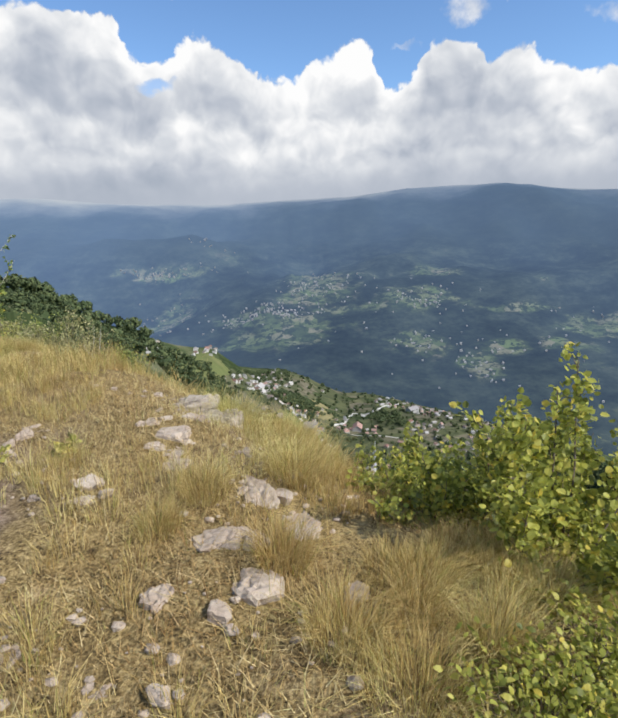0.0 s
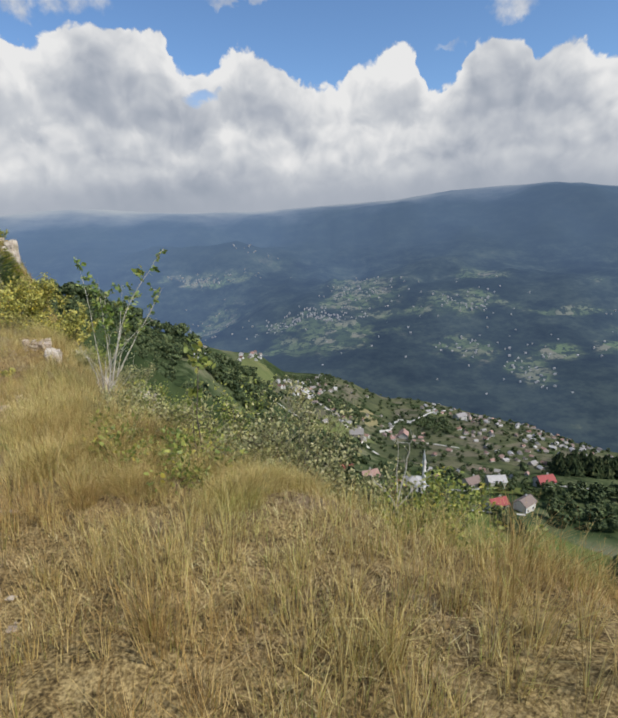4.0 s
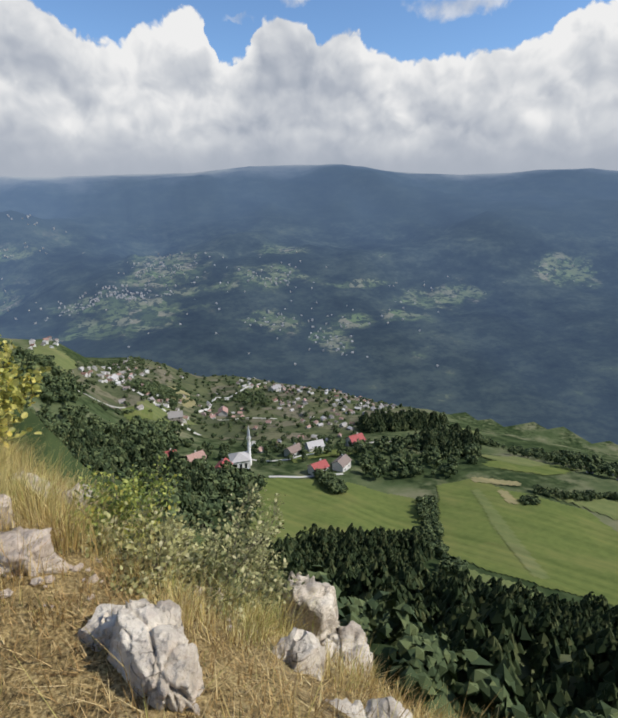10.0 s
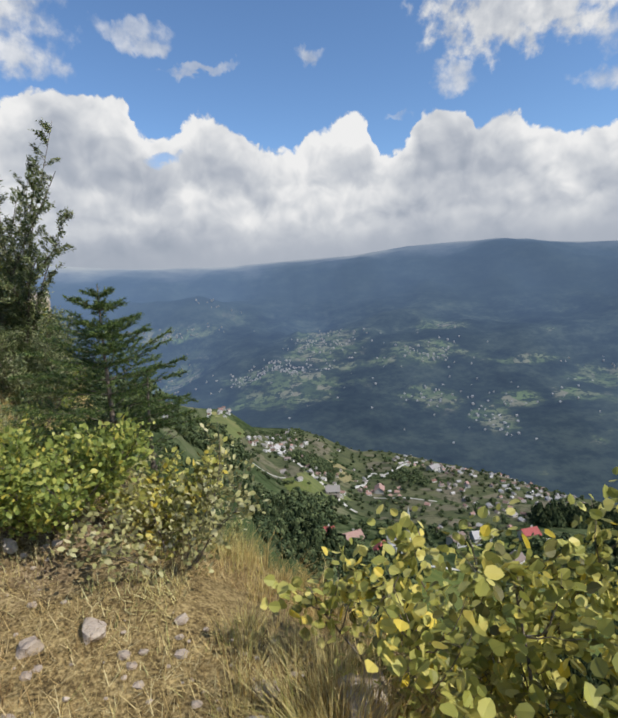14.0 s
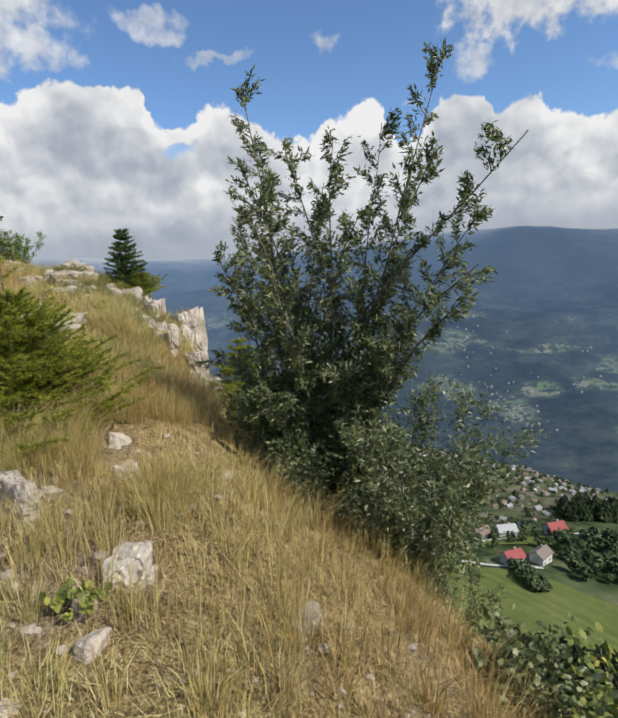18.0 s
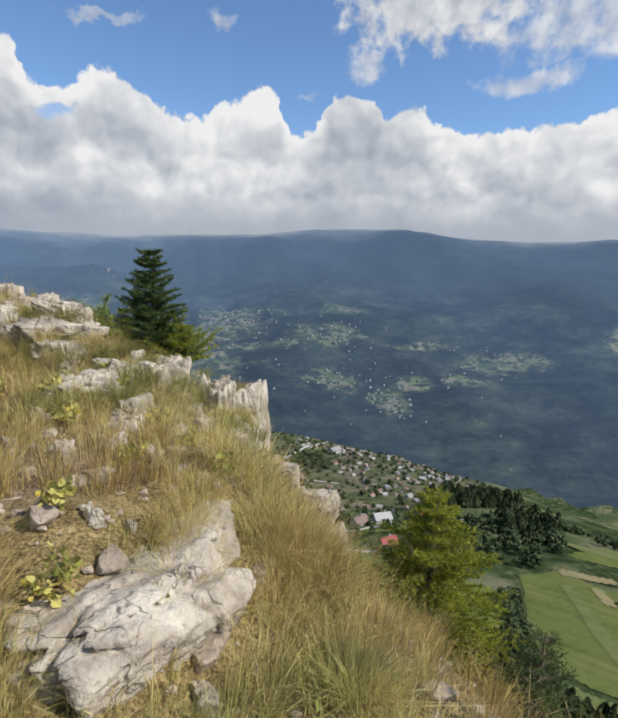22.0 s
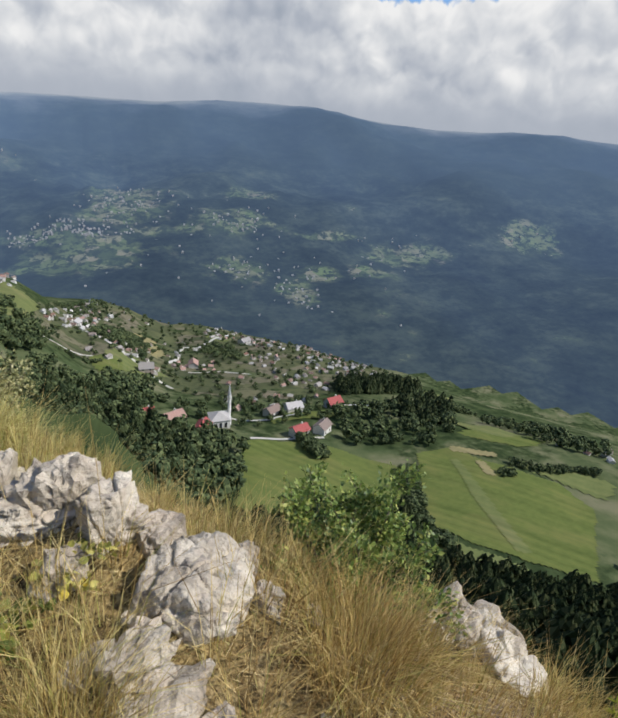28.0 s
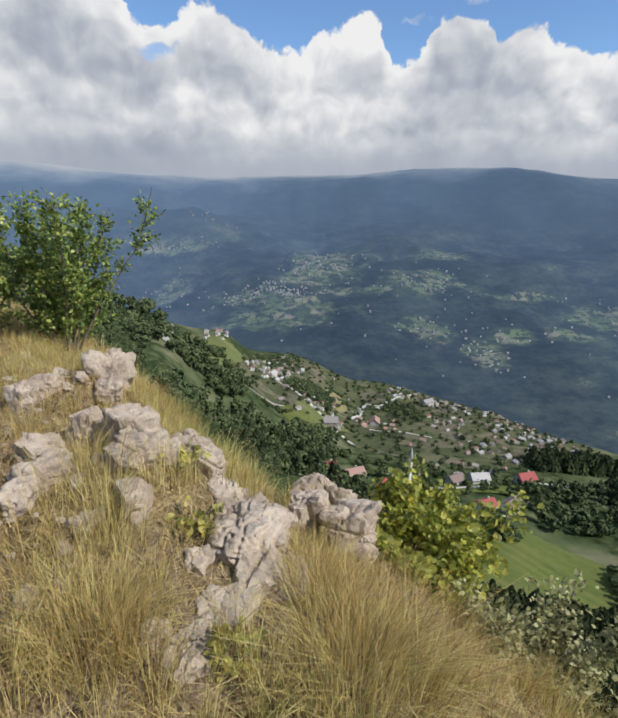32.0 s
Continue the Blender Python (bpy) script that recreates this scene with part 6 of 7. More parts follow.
wood("hedge", [(66, 240), (73, 243), (77, 212), (68, 212)], 2.8, 6.0, "clump of dark trees at the meadow's top", "broadleaf", 309, broadleaf, 0.42)
wood("hedge", [(152, 183), (160, 186), (163, 180), (154, 177)], 2.6, 3.6, "small clump of bushes in a meadow", "broadleaf", 310, broadleaf, 0.5)
wood("hedge", [(168, 194), (186, 184), (214, 176), (212, 170), (182, 178), (165, 189)], 2.8, 4.0, "dark hedge along a meadow", "broadleaf", 311, broadleaf, 0.45)
wood("hedge", [(80, 138), (88, 143), (92, 134), (84, 130)], 2.8, 5.0, "dark bushes at the meadow's foot", "broadleaf", 312, broadleaf, 0.45)
wood("mixed_wood", [(205, 262), (250, 250), (270, 210), (240, 190), (215, 215)], 6.5, 7.0, "scattered trees on the falling slope", "broadleaf", 313, broadleaf, 0.42)
wood("scattered_trees", [(-80, 400), (-40, 380), (20, 350), (60, 330), (110, 315), (225, 395), (250, 470), (190, 600), (150, 680), (60, 690), (-40, 700), (-75, 560)], 13.5, 4.2, "trees scattered between the village houses", "broadleaf", 314, broadleaf, 0.5)
wood("scattered_trees", [(0, 300), (30, 262), (100, 262), (130, 300), (60, 330)], 9.5, 5.5, "trees round the nearest houses", "broadleaf", 315, broadleaf, 0.45)
wood("grove", [(-40, 470), (-14, 530), (8, 486), (2, 415), (-26, 430)], 5.5, 6.0, "dark grove beside the village road", "broadleaf", 318, broadleaf, 0.5)
wood("grove", [(62, 520), (76, 560), (104, 530), (96, 470), (70, 470)], 7.0, 6.0, "grove of trees among the houses", "broadleaf", 319, broadleaf, 0.5)
wood("hedge", [(8, 400), (65, 404), (64, 398), (8, 393)], 4.5, 3.6, "hedge along a terrace", "broadleaf", 320, broadleaf, 0.55)
wood("hedge", [(-78, 366), (-30, 380), (-28, 374), (-76, 360)], 4.5, 3.6, "hedge along a terrace", "broadleaf", 321, broadleaf, 0.55)
wood("hedge", [(190, 290), (204, 322), (196, 352), (230, 380), (226, 386), (188, 356), (196, 322), (184, 292)], 5.0, 5.0, "trees along the spur", "broadleaf", 322, broadleaf, 0.5)
wood("hedge", [(205, 296), (236, 262), (262, 222), (256, 218), (230, 256), (200, 290)], 5.0, 5.5, "row of trees on the falling edge", "broadleaf", 323, broadleaf, 0.5)
wood("hedge", [(-128, 470), (-110, 470), (-80, 420), (-86, 414), (-112, 446)], 6.0, 6.0, "trees under the shelf meadow", "broadleaf", 324, broadleaf, 0.5)
wood("orchard", [(-78, 560), (-40, 690), (-30, 690), (-24, 600), (-60, 520)], 10.0, 5.0, "fruit trees among the upper houses", "broadleaf", 325, broadleaf, 0.55)


def box(geo, x0, x1, y0, y1, z0, z1):
    v = [(x, y, z) for z in (z0, z1) for y in (y0, y1) for x in (x0, x1)]
    geo.add(v, [(0, 2, 1), (1, 2, 3), (4, 5, 6), (5, 7, 6), (0, 1, 4), (1, 5, 4), (2, 6, 3), (3, 6, 7), (0, 4, 2), (2, 4, 6), (1, 3, 5), (3, 7, 5)])


def house(at, w, d, h, pitch, label, turn=0.0, wall="plaster", roof="tiles", storeys=2, group="", chimney=True, name="house", cols=0):
    ob = thing(name, (0, 0, 0), label, "house", group)
    g = Geo()
    box(g, -w / 2, w / 2, -d / 2, d / 2, -2.0, h)
    g.add([(-w / 2, -d / 2, h), (-w / 2, d / 2, h), (-w / 2, 0, h + pitch), (w / 2, -d / 2, h), (w / 2, d / 2, h), (w / 2, 0, h + pitch)], [(0, 2, 1), (3, 4, 5)])
    part("wall", g, MAT[wall], ob, smooth=False)
    g = Geo()
    e, t = 0.6, 0.25
    for s in (-1, 1):
        y1, z1 = s * (d / 2 + e), h - e * pitch / (d / 2)
        v = [(-w / 2 - e, y1, z1), (w / 2 + e, y1, z1), (w / 2 + e, 0, h + pitch), (-w / 2 - e, 0, h + pitch)]
        v += [(a, b, c + t) for a, b, c in v]
        q = [(0, 1, 2, 3), (4, 7, 6, 5), (0, 4, 5, 1), (1, 5, 6, 2), (2, 6, 7, 3), (3, 7, 4, 0)]
        g.add(v, [x for a, b, c, dd in q for x in ((a, b, c), (a, c, dd))])
    roof_ob = part("roof", g, MAT[roof], ob, smooth=False)
    if chimney:
        g = Geo()
        box(g, w * 0.18, w * 0.18 + 0.7, 0.3, 1.0, h, h + pitch + 0.9)
        part("chimney", g, MAT["plaster"], roof_ob, smooth=False)
    cols = cols or max(2, int(w / 4))
    for s in range(storeys):
        for k in range(cols):
            for side in (-1, 1):
                g = Geo()
                x, y = -w / 2 + (k + 0.5) * w / cols, side * d / 2
                z = 0.9 + s * 2.8
                box(g, x - 0.55, x + 0.55, y - 0.06, y + 0.06, z, z + 1.3)
                part("window", g, MAT["glass"], ob, smooth=False)
    ob.matrix_world = pose(at[0], at[1], gz(*at), 0, 0, turn)
    return ob


house((71, 246), 9, 7, 4.6, 2.3, "white house with a bright red hipped roof above a meadow", 20, "white", "red_tiles")
house((4, 254), 12, 9, 5.5, 2.8, "large house with a pale red roof among trees", 25, "white", "pink_tiles")
house((-8, 258), 8, 7, 4.0, 2.6, "small house with a red roof", 10, "plaster", "red_tiles", 1)
house((19, 250), 9, 7, 3.5, 2.6, "low house with a dull red roof behind trees", 60, "plaster", "red_tiles", 1)
house((113, 294), 10, 8, 5.5, 3.0, "house with a bright red roof beside a lane", 15, "white", "red_tiles")
house((147, 110), 2.8, 2.2, 1.5, 0.8, "small white hut at the edge of a meadow", 25, "white", "tiles", 1, chimney=False, name="hut")
house((86, 249), 9, 7, 4.5, 2.4, "small white house with a grey roof", 40, "white", "tiles", 1)
house((81, 284), 10, 8, 4.5, 2.4, "white house with a pale roof", 5, "white", "tiles")
house((66, 280), 9, 7, 4.0, 2.2, "low pale house near the mosque", 30, "plaster", "tiles", 1)


def mosque(x, y):
    ob = thing("mosque", (x, y, gz(x, y)), "small white mosque with a slim minaret", "mosque")
    g = Geo()
    box(g, -5, 5, -5, 5, -2, 6)
    part("wall", g, MAT["white"], ob, smooth=False)
    g = Geo()
    v = [(-5.6, -5.6, 6), (5.6, -5.6, 6), (5.6, 5.6, 6), (-5.6, 5.6, 6), (0, 0, 9)]
    g.add(v, [(0, 1, 4), (1, 2, 4), (2, 3, 4), (3, 0, 4), (0, 2, 1), (0, 3, 2)])
    part("roof", g, MAT["tiles"], ob, smooth=False)
    g = Geo()
    tube(g, [(6.2, 3, -2), (6.2, 3, 3), (6.2, 3, 3.2), (6.2, 3, 17)], [1.2, 1.2, 0.95, 0.9], 10)
    minaret = part("minaret", g, MAT["white"], ob)
    g = Geo()
    tube(g, [(6.2, 3, 14.6), (6.2, 3, 15.2), (6.2, 3, 15.8)], [0.9, 1.45, 1.45], 10)
    part("balcony", g, MAT["white"], minaret)
    g = Geo()
    tube(g, [(6.2, 3, 16.8), (6.2, 3, 18), (6.2, 3, 23.5)], [0.9, 0.85, 0.03], 10)
    part("spire", g, MAT["metal"], minaret, "pointed grey metal spire")
    for k in range(3):
        for s in (-1, 1):
            g = Geo()
            box(g, -3.6 + k * 2.8, -2.2 + k * 2.8, s * 5 - 0.06, s * 5 + 0.06, 1.5, 4.5)
            part("window", g, MAT["glass"], ob, smooth=False)
    return ob


mosque(30, 262)

VILLAGE = "houses of the village"
MODELS = [house((0, 380), 10, 8, 5.2, 3.0, "pale two-storey village house with a grey roof", 0, group=VILLAGE, cols=2),
          house((-52, 500), 9, 7, 3.2, 2.6, "low white village house with a tiled roof", 70, "white", storeys=1, group=VILLAGE, cols=2),
          house((120, 560), 12, 9, 5.6, 2.4, "broad pale village house", 30, group=VILLAGE, chimney=False, cols=2),
          house((44, 446), 10, 8, 4.6, 3.0, "village house with a dull red roof", 80, "plaster", "pink_tiles", 1, VILLAGE, cols=2)]


def settle(poly, count, seed, scale=0.40, reds=0.1):
    """Houses strewn over a plot, none on top of another."""
    rng = np.random.default_rng(seed)
    px, py = np.array(poly).T
    stand, tries = [], 0
    while len(stand) < count and tries < 4000:
        tries += 1
        x, y = rng.uniform(px.min(), px.max()), rng.uniform(py.min(), py.max())
        if not inside(poly, np.array([x]), np.array([y]))[0] or any((x - a) ** 2 + (y - b) ** 2 < 64 for a, b in stand):
            continue
        stand.append((x, y))
        k, size = 3 if rng.random() < reds else int(rng.integers(3)), scale * rng.uniform(0.75, 1.15)
        copy_thing(MODELS[k], pose(x, y, gz(x, y) - 0.2, 0, 0, rng.choice([15, 60, 105, 150]) + rng.normal(0, 9)) @ Matrix.Diagonal((size, size, size, 1)))


settle([(-77, 417), (-66, 560), (-44, 661), (-21, 578), (-45, 474)], 52, 401)
settle([(-129, 490), (-120, 545), (-100, 560), (-95, 482)], 12, 403, 0.40)
settle([(-108, 317), (-118, 381), (-112, 395), (-101, 331)], 9, 406, 0.40)
settle([(-36, 455), (-29, 470), (13, 404), (2, 366)], 16, 407, 0.40, 0.3)
settle([(30, 466), (66, 461), (60, 425), (30, 428)], 11, 408, 0.40, 0.9)
settle([(80, 640), (120, 690), (150, 660), (93, 562)], 16, 409, 0.40)
settle([(140, 650), (172, 600), (149, 494), (113, 554)], 34, 402, 0.40)
settle([(185, 560), (235, 480), (215, 400), (154, 394), (148, 458)], 58, 410, 0.40)
settle([(106, 502), (137, 474), (118, 427), (88, 431)], 14, 411, 0.40)
settle([(116, 435), (158, 420), (130, 335), (91, 342)], 18, 412, 0.40, 0.2)
settle([(40, 290), (100, 300), (120, 330), (50, 340)], 9, 404, 0.40, 0.2)
settle([(215, 215), (262, 205), (270, 175), (235, 180)], 8, 405, 0.40)
settle([(-60, 400), (60, 345), (90, 420), (60, 640), (-20, 640)], 22, 413, 0.40, 0.25)


def far_towns():
    """White specks of towns on the far slopes."""
    rng = np.random.default_rng(420)
    g = Geo()
    for cx, cy, rx, ry, n in ((-168, 1721, 95, 16, 95), (-60, 1745, 50, 40, 40), (-569, 1994, 60, 70, 34), (-636, 2287, 110, 14, 60), (49, 1916, 80, 90, 60), (363, 1760, 85, 40, 46),
                              (342, 1467, 50, 40, 24), (461, 1308, 32, 50, 30), (20, 2060, 70, 60, 26), (1440, 1500, 60, 60, 8), (572, 1420, 60, 40, 10),
                              (-330, 1780, 120, 30, 24), (300, 1600, 260, 200, 40), (700, 1500, 200, 120, 14), (-465, 2474, 70, 20, 14), (900, 1650, 60, 20, 8)):
        for _ in range(n):
            x, y = cx + rng.normal(0, rx), cy + rng.normal(0, ry)
            x, y = x + 6 * round(rng.normal(0, 1)), y - abs(rng.normal(0, 3))
            size = rng.uniform(0.35, 1.0) ** 1.5
            z, w, d, h = gz(x, y), 2.0 + 4.5 * size, 2.0 + 3 * size, 1.6 + 1.6 * size
            box(g, x - w / 2, x + w / 2, y - d / 2, y + d / 2, z - 3, z + h)
            g.add([(x - w / 2, y - d / 2, z + h), (x + w / 2, y - d / 2, z + h), (x + w / 2, y + d / 2, z + h), (x - w / 2, y + d / 2, z + h), (x - w / 2, y, z + h + 2), (x + w / 2, y, z + h + 2)],
                  [(0, 1, 5), (0, 5, 4), (3, 4, 5), (3, 5, 2), (0, 4, 3), (1, 2, 5)])
    return tagged(new("far_towns", g.mesh("far_towns", MAT["far_wall"], False)), "white specks of distant towns on the far slopes", "town", kind="stuff")


far_towns()


# ---- stones, grass and small plants of the ridge ----
def ridge_points(rng, n, lo, hi, far=44.0, near=-2.5):
    u, d = rng.uniform(near, far, n), rng.uniform(lo, hi, n)
    v = d + np.interp(u, FINE, CURVES[0])
    return u * AXIS[0] + v * SIDE[0], u * AXIS[1] + v * SIDE[1], u, d


def scatter_stones():
    rng = np.random.default_rng(501)
    model = [stone_mesh("stone", (0.11, 0.085, 0.06), 510 + k, 3) for k in range(5)]
    for me in model:
        me.materials[0] = MAT["slab"]
    x, y, u, d = ridge_points(rng, 900, -2.2, 1.9)
    bare = fbm(x * 0.55, y * 0.55, 3, 71) + 0.12 * np.exp(-(d / 0.8) ** 2)
    order = np.argsort(-bare - 0.35 * (u < 4.5) + 0.4 * ((u > 5) & (u < 10)))[:240]
    for k in order:
        if x[k] > 0.2 and y[k] < 2.6:
            continue
        ob = new("stone", model[int(rng.integers(5))])
        s = rng.uniform(0.45, 1.3)
        ob.matrix_world = pose(x[k], y[k], gz(x[k], y[k]) + 0.008, rng.uniform(-15, 15), rng.uniform(-15, 15), rng.uniform(0, 360)) @ Matrix.Diagonal((s, s, s, 1))
        tagged(ob, "small pale limestone stone lying on the path", "stone", "stones on the path")
    g = Geo()
    v, f = GRIDS[1]
    x, y, u, d = ridge_points(rng, 20000, -2.5, 2.0)
    bare = fbm(x * 0.55, y * 0.55, 3, 71) + 0.15 * np.exp(-(d / 0.8) ** 2)
    keep = bare > np.where(u < 4.5, -0.08, np.where(u < 10, 0.5, 0.22))
    keep &= (x < 0.2) | (y > 2.6)
    x, y = x[keep][:7000], y[keep][:7000]
    z = ground_height(x, y)
    for a, b, c in zip(x, y, z):
        s = 0.006 + 0.024 * rng.random() ** 2
        q = v * (1 + 0.35 * rng.normal(0, 0.4, (len(v), 1)))
        g.add(q * s * np.array([1, rng.uniform(0.6, 1), 0.55]) + (a, b, c + 0.004), f)
    tagged(new("gravel", g.mesh("gravel", MAT["slab"], False)), "pale limestone gravel on the dry ground", "gravel", kind="stuff")


scatter_stones()


def clear(x, y, grow=1.0):
    """True where no rock stands."""
    ok = np.ones(len(x), bool)
    for a, b, r in FOOT:
        ok &= (x - a) ** 2 + (y - b) ** 2 > (r * grow) ** 2
    return ok


def grow_grass():
    rng = np.random.default_rng(601)
    # tussocks
    g = Geo()
    for lo, hi, tries, dense, wide in ((-3.4, 2.9, 17000, 32, 0.0034), (-8.0, -3.2, 3600, 16, 0.008), (2.7, 5.0, 1800, 16, 0.008)):
        x, y, u, d = ridge_points(rng, tries, lo, hi)
        lush = np.interp(u, [-2, 2, 4, 5.5, 8, 10, 13, 18, 22, 26, 29, 31, 36], [-0.05, -0.04, 0.02, 0.26, 0.3, 0.2, 0.18, 0.2, 0.22, 0.26, 0.26, 0.26, 0.24])
        rich = fbm(x * 0.8, y * 0.8, 3, 81) + lush - 0.16 * np.exp(-(d / 0.5) ** 2)
        keep = (rich > -0.06) & clear(x, y, 1.1)
        x, y, rich = x[keep], y[keep], rich[keep]
        z = ground_height(x, y)
        n = rng.integers(dense // 2, dense + 14, len(x))
        size = (0.13 + 0.30 * np.clip(rich + 0.2, 0, 1)) * rng.uniform(0.6, 1.3, len(x))
        rad = rng.uniform(0.03, 0.10, len(x))
        i = np.repeat(np.arange(len(x)), n)
        th, r = rng.uniform(0, 2 * np.pi, len(i)), rad[i] * np.sqrt(rng.uniform(0, 1, len(i)))
        k = rng.uniform(0.3, 1.6, len(i))
        blades(g, rng, x[i] + np.cos(th) * r, y[i] + np.sin(th) * r, z[i], size[i] * rng.uniform(0.45, 1.15, len(i)), wide * rng.uniform(0.7, 1.4, len(i)),
               np.cos(th) * k * 0.7 + 0.18, np.sin(th) * k * 0.7 - 0.12)
    # the largest tufts
    LARGE = []
    for x, y, wide, tall in ((-0.67, 4.3, 0.2, 0.42), (0.11, 1.42, 0.14, 0.26), (-0.13, 1.85, 0.12, 0.28), (-0.72, 2.08, 0.1, 0.2), (-0.56, 2.37, 0.12, 0.24), (-0.09, 2.68, 0.16, 0.34), (-0.16, 4.1, 0.2, 0.4),
                             (-15.72, 16.86, 0.2, 0.36), (-15.5, 17.0, 0.16, 0.3), (-15.39, 18.61, 0.24, 0.4), (-14.93, 16.74, 0.16, 0.3), (-13.03, 14.99, 0.26, 0.5), (-12.72, 14.88, 0.24, 0.48), (-12.57, 14.48, 0.2, 0.4),
                             (-19.3, 24.15, 0.14, 0.3), (-18.49, 24.21, 0.2, 0.34), (-10.39, 13.09, 0.2, 0.4), (-20.57, 26.29, 0.2, 0.36), (-19.89, 25.98, 0.24, 0.36), (-20.23, 26.12, 0.2, 0.36), (-22.31, 27.0, 0.2, 0.34),
                             (-21.56, 27.34, 0.14, 0.28), (-21.43, 26.9, 0.24, 0.4), (-5.6, 7.4, 0.24, 0.36), (-4.67, 7.0, 0.2, 0.34), (-5.59, 6.92, 0.2, 0.32), (-8.23, 11.61, 0.22, 0.36), (-16.6, 20.4, 0.2, 0.32), (-16.3, 19.9, 0.2, 0.34), (-15.4, 17.5, 0.16, 0.26), (-15.55, 17.25, 0.14, 0.24), (-15.2, 17.75, 0.18, 0.26), (0.3, 1.2, 0.16, 0.2), (0.45, 0.9, 0.14, 0.18), (-17.5, 19.25, 0.14, 0.22), (-17.35, 19.0, 0.14, 0.2), (-17.62, 19.5, 0.14, 0.22)):
        LARGE.append((x, y, wide, tall))
    for x0, x1, y0, y1, count in ((0.3, 1.1, 1.15, 2.1, 17), (-5.4, -3.3, 5.9, 7.3, 60), (-16.9, -15.9, 18.6, 20.6, 14), (-17.0, -15.9, 17.6, 19.0, 10)):
        for _ in range(count):
            LARGE.append((rng.uniform(x0, x1), rng.uniform(y0, y1), rng.uniform(0.07, 0.15), rng.uniform(0.15, 0.29)))
    for x, y, wide, tall in LARGE:
        n = int(5200 * wide)
        th, r = rng.uniform(0, 2 * np.pi, n), wide * np.sqrt(rng.uniform(0, 1, n))
        k = 0.25 + 1.1 * r / wide
        bx, by = x + np.cos(th) * r, y + np.sin(th) * r
        blades(g, rng, bx, by, ground_height(bx, by), tall * rng.uniform(0.5, 1.15, n), 0.0028 * rng.uniform(0.7, 1.3, n), (np.cos(th) + rng.normal(0, 0.65, n)) * k * 0.8 + 0.15, (np.sin(th) + rng.normal(0, 0.65, n)) * k * 0.8 - 0.1)
    tagged(new("grass_tussocks", g.mesh("grass_tussocks", MAT["grass"], False)), "long golden dry grass in tussocks", "grass", kind="stuff")
    # short turf
    g = Geo()
    x, y, u, d = ridge_points(rng, 820000, -3.6, 2.6)
    keep = (fbm(x * 1.3, y * 1.3, 3, 91) - 0.16 * np.exp(-(d / 0.45) ** 2)) > -0.26
    keep &= clear(x, y, 0.6)
    x, y = x[keep], y[keep]
    n = len(x)
    th = rng.uniform(0, 2 * np.pi, n)
    k = rng.uniform(0.2, 1.3, n)
    base = np.stack([x, y, ground_height(x, y) - 0.004], 1)
    ln = 0.03 + 0.10 * rng.uniform(0, 1, n) ** 2
    s = np.stack([-np.sin(th), np.cos(th), 0 * th], 1) * 0.0019
    tip = base + ln[:, None] * np.stack([np.cos(th) * k, np.sin(th) * k, np.maximum(0.25, 1.1 - 0.6 * k)], 1)
    g.add(np.stack([base - s, base + s, tip], 1), np.arange(n * 3).reshape(-1, 3))
    tagged(new("short_turf", g.mesh("short_turf", MAT["litter"], False)), "short trodden dry turf", "grass", kind="stuff")
    # seed stalks
    g = Geo()
    x, y, u, d = ridge_points(rng, 2200, -4.0, 3.4)
    z = ground_height(x, y)
    n = len(x)
    th = rng.uniform(0, 2 * np.pi, n)
    blades(g, rng, x, y, z, rng.uniform(0.3, 0.62, n), np.full(n, 0.003), np.cos(th) * 0.5, np.sin(th) * 0.5, 0.5)
    tagged(new("grass_stalks", g.mesh("grass_stalks", MAT["grass"], False)), "thin pale dry grass stalks", "grass", kind="stuff")
    # far turf of the slope, coarser
    g = Geo()
    x, y, u, d = ridge_points(rng, 60000, -16, 14, 60, -6)
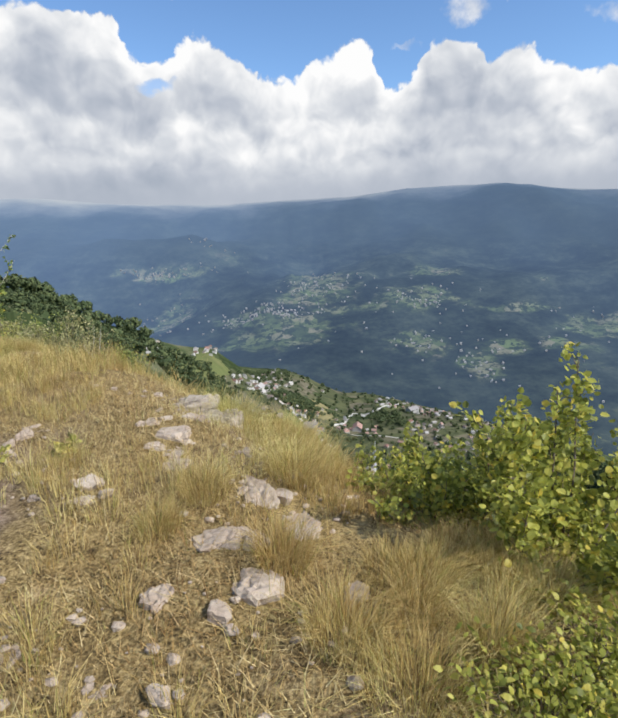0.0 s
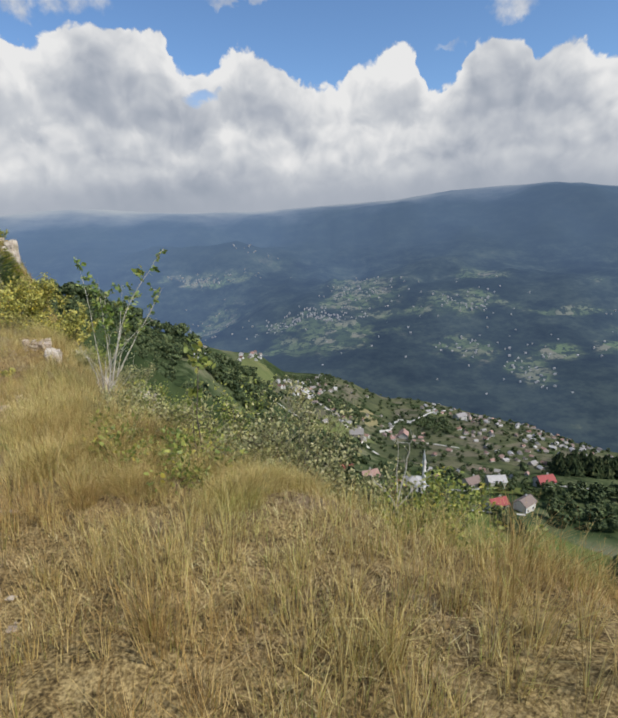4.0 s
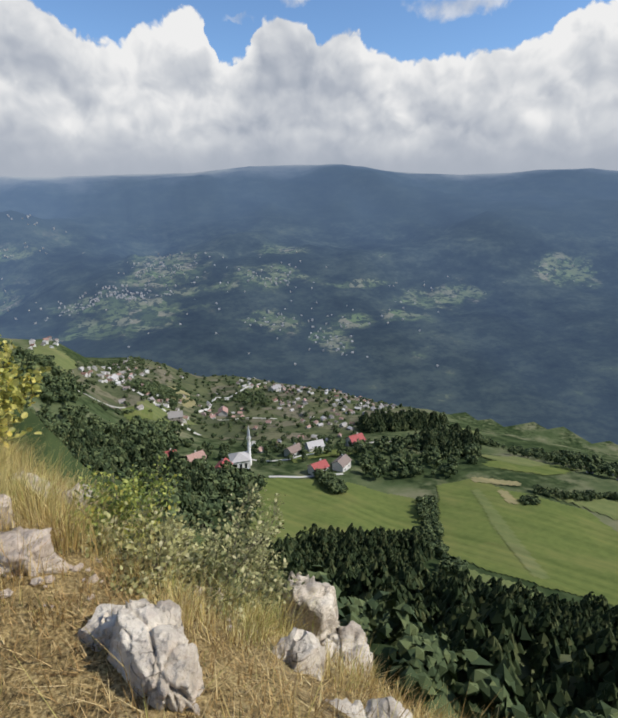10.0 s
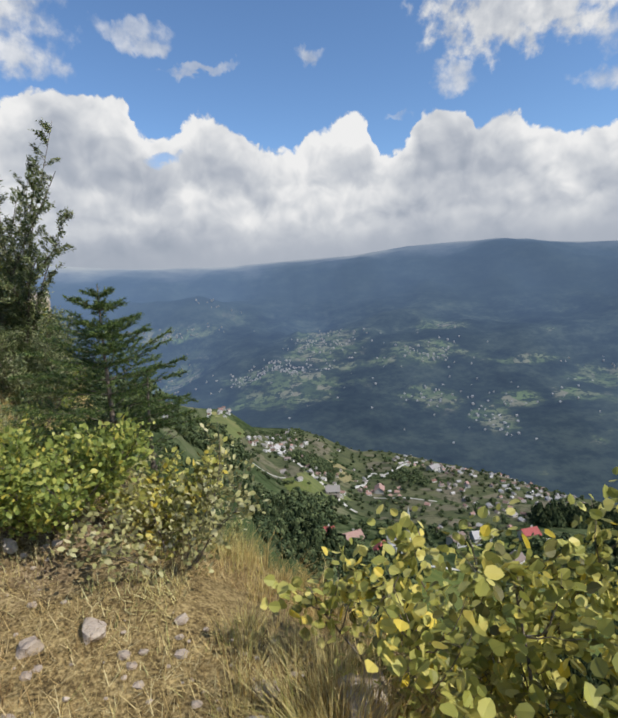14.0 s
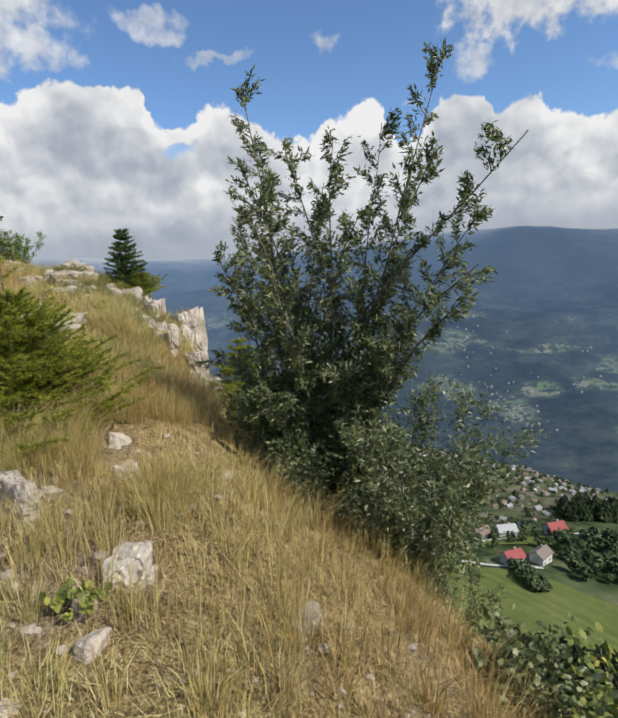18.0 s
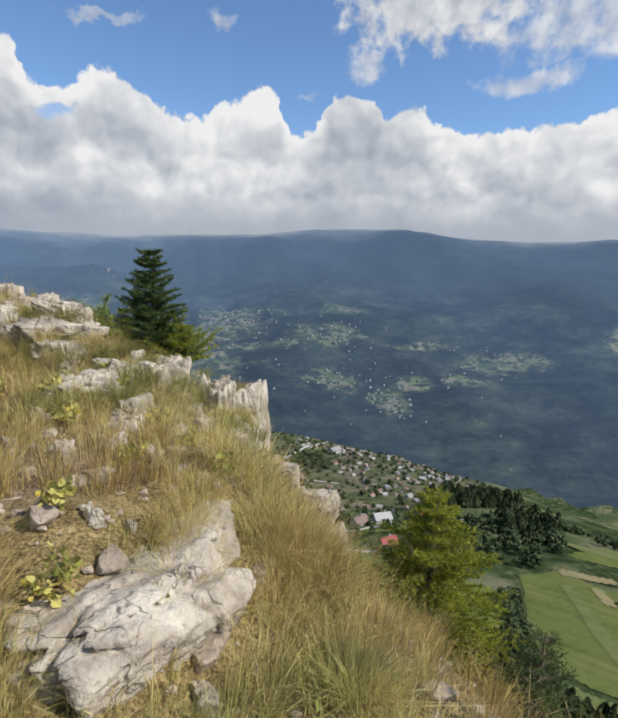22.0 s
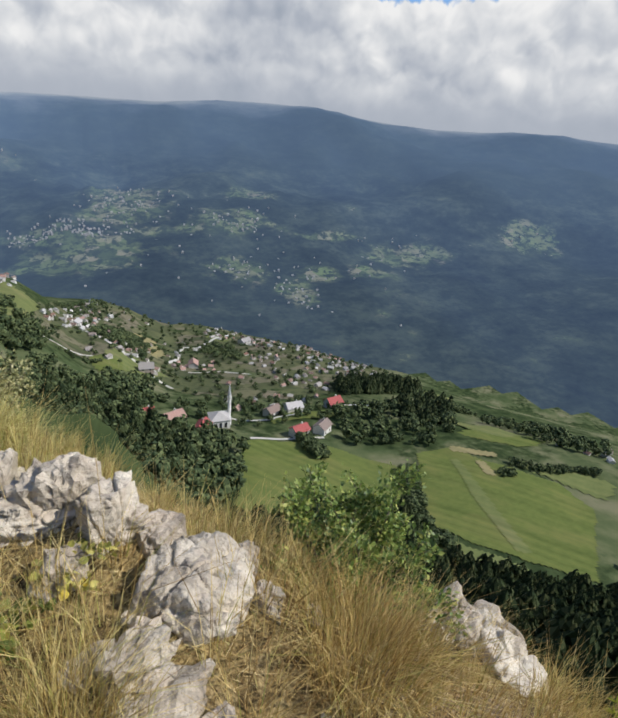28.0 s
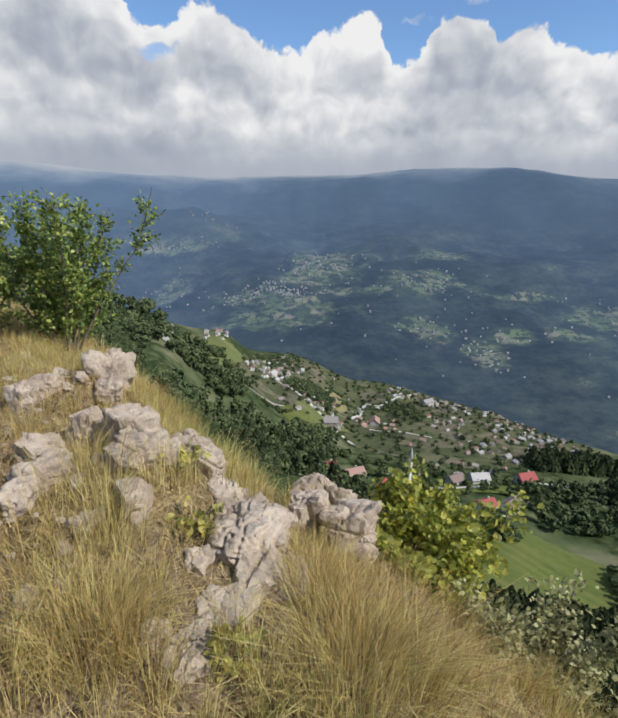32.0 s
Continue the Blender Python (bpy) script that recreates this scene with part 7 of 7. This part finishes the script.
    keep = (d < -4) | (d > 2.8)
    x, y = x[keep], y[keep]
    n = len(x)
    th = rng.uniform(0, 2 * np.pi, n)
    blades(g, rng, x, y, ground_height(x, y), rng.uniform(0.12, 0.4, n), np.full(n, 0.012), np.cos(th) * 0.8, np.sin(th) * 0.8)
    x, y, u, d = ridge_points(rng, 45000, 2.4, 9, 44, -4)
    n = len(x)
    th = rng.uniform(0, 2 * np.pi, n)
    blades(g, rng, x, y, ground_height(x, y), rng.uniform(0.12, 0.42, n), np.full(n, 0.011), np.cos(th) * 0.8, np.sin(th) * 0.8)
    tagged(new("slope_grass", g.mesh("slope_grass", MAT["grass"], False)), "dry grass on the slopes of the ridge", "grass", kind="stuff")


grow_grass()


def small_plants():
    """Low leafy plants between the grass, some green, some yellow."""
    spots = [(-1.55, 2.95, 1), (-1.9, 2.75, 1), (-2.3, 3.4, 1), (-7.3, 9.2, 1), (-10.2, 12.4, 1), (-11.6, 13.1, 1), (-12.2, 13.3, 1), (-13.6, 15.1, 1),
             (-15.0, 16.0, 0), (-16.5, 18.9, 0), (-17.25, 19.35, 1), (-17.35, 19.75, 1), (-17.6, 20.9, 1), (-17.1, 21.1, 1), (-17.4, 21.5, 0), (-16.9, 20.7, 1), (-17.75, 21.2, 1), (-16.7, 20.3, 0), (-17.2, 20.5, 1), (-19.5, 24.1, 1), (-18.8, 23.7, 0), (-16.95, 19.3, 1), (-18.2, 21.4, 1), (-17.6, 22.0, 0), (-19.3, 24.6, 1), (-19.45, 24.45, 0), (-20.0, 25.1, 1),
             (-20.6, 25.45, 1), (-22.1, 27.55, 1), (-22.25, 27.95, 1), (-21.85, 26.95, 1)]
    for k, (x, y, yellow) in enumerate(spots):
        shrub("leafy_herb", x, y, 0.11, 0.10, 7, 80, 0.03, "leaf_yellow" if yellow else "leaf_green",
              "low herb with yellow-green leaves in the grass" if yellow else "low green herb in the grass", "herb", 700 + k, "round", 0.2, 0.002, twigs=2, sink=0.01, spray=0.03, group="herbs along the path")


small_plants()
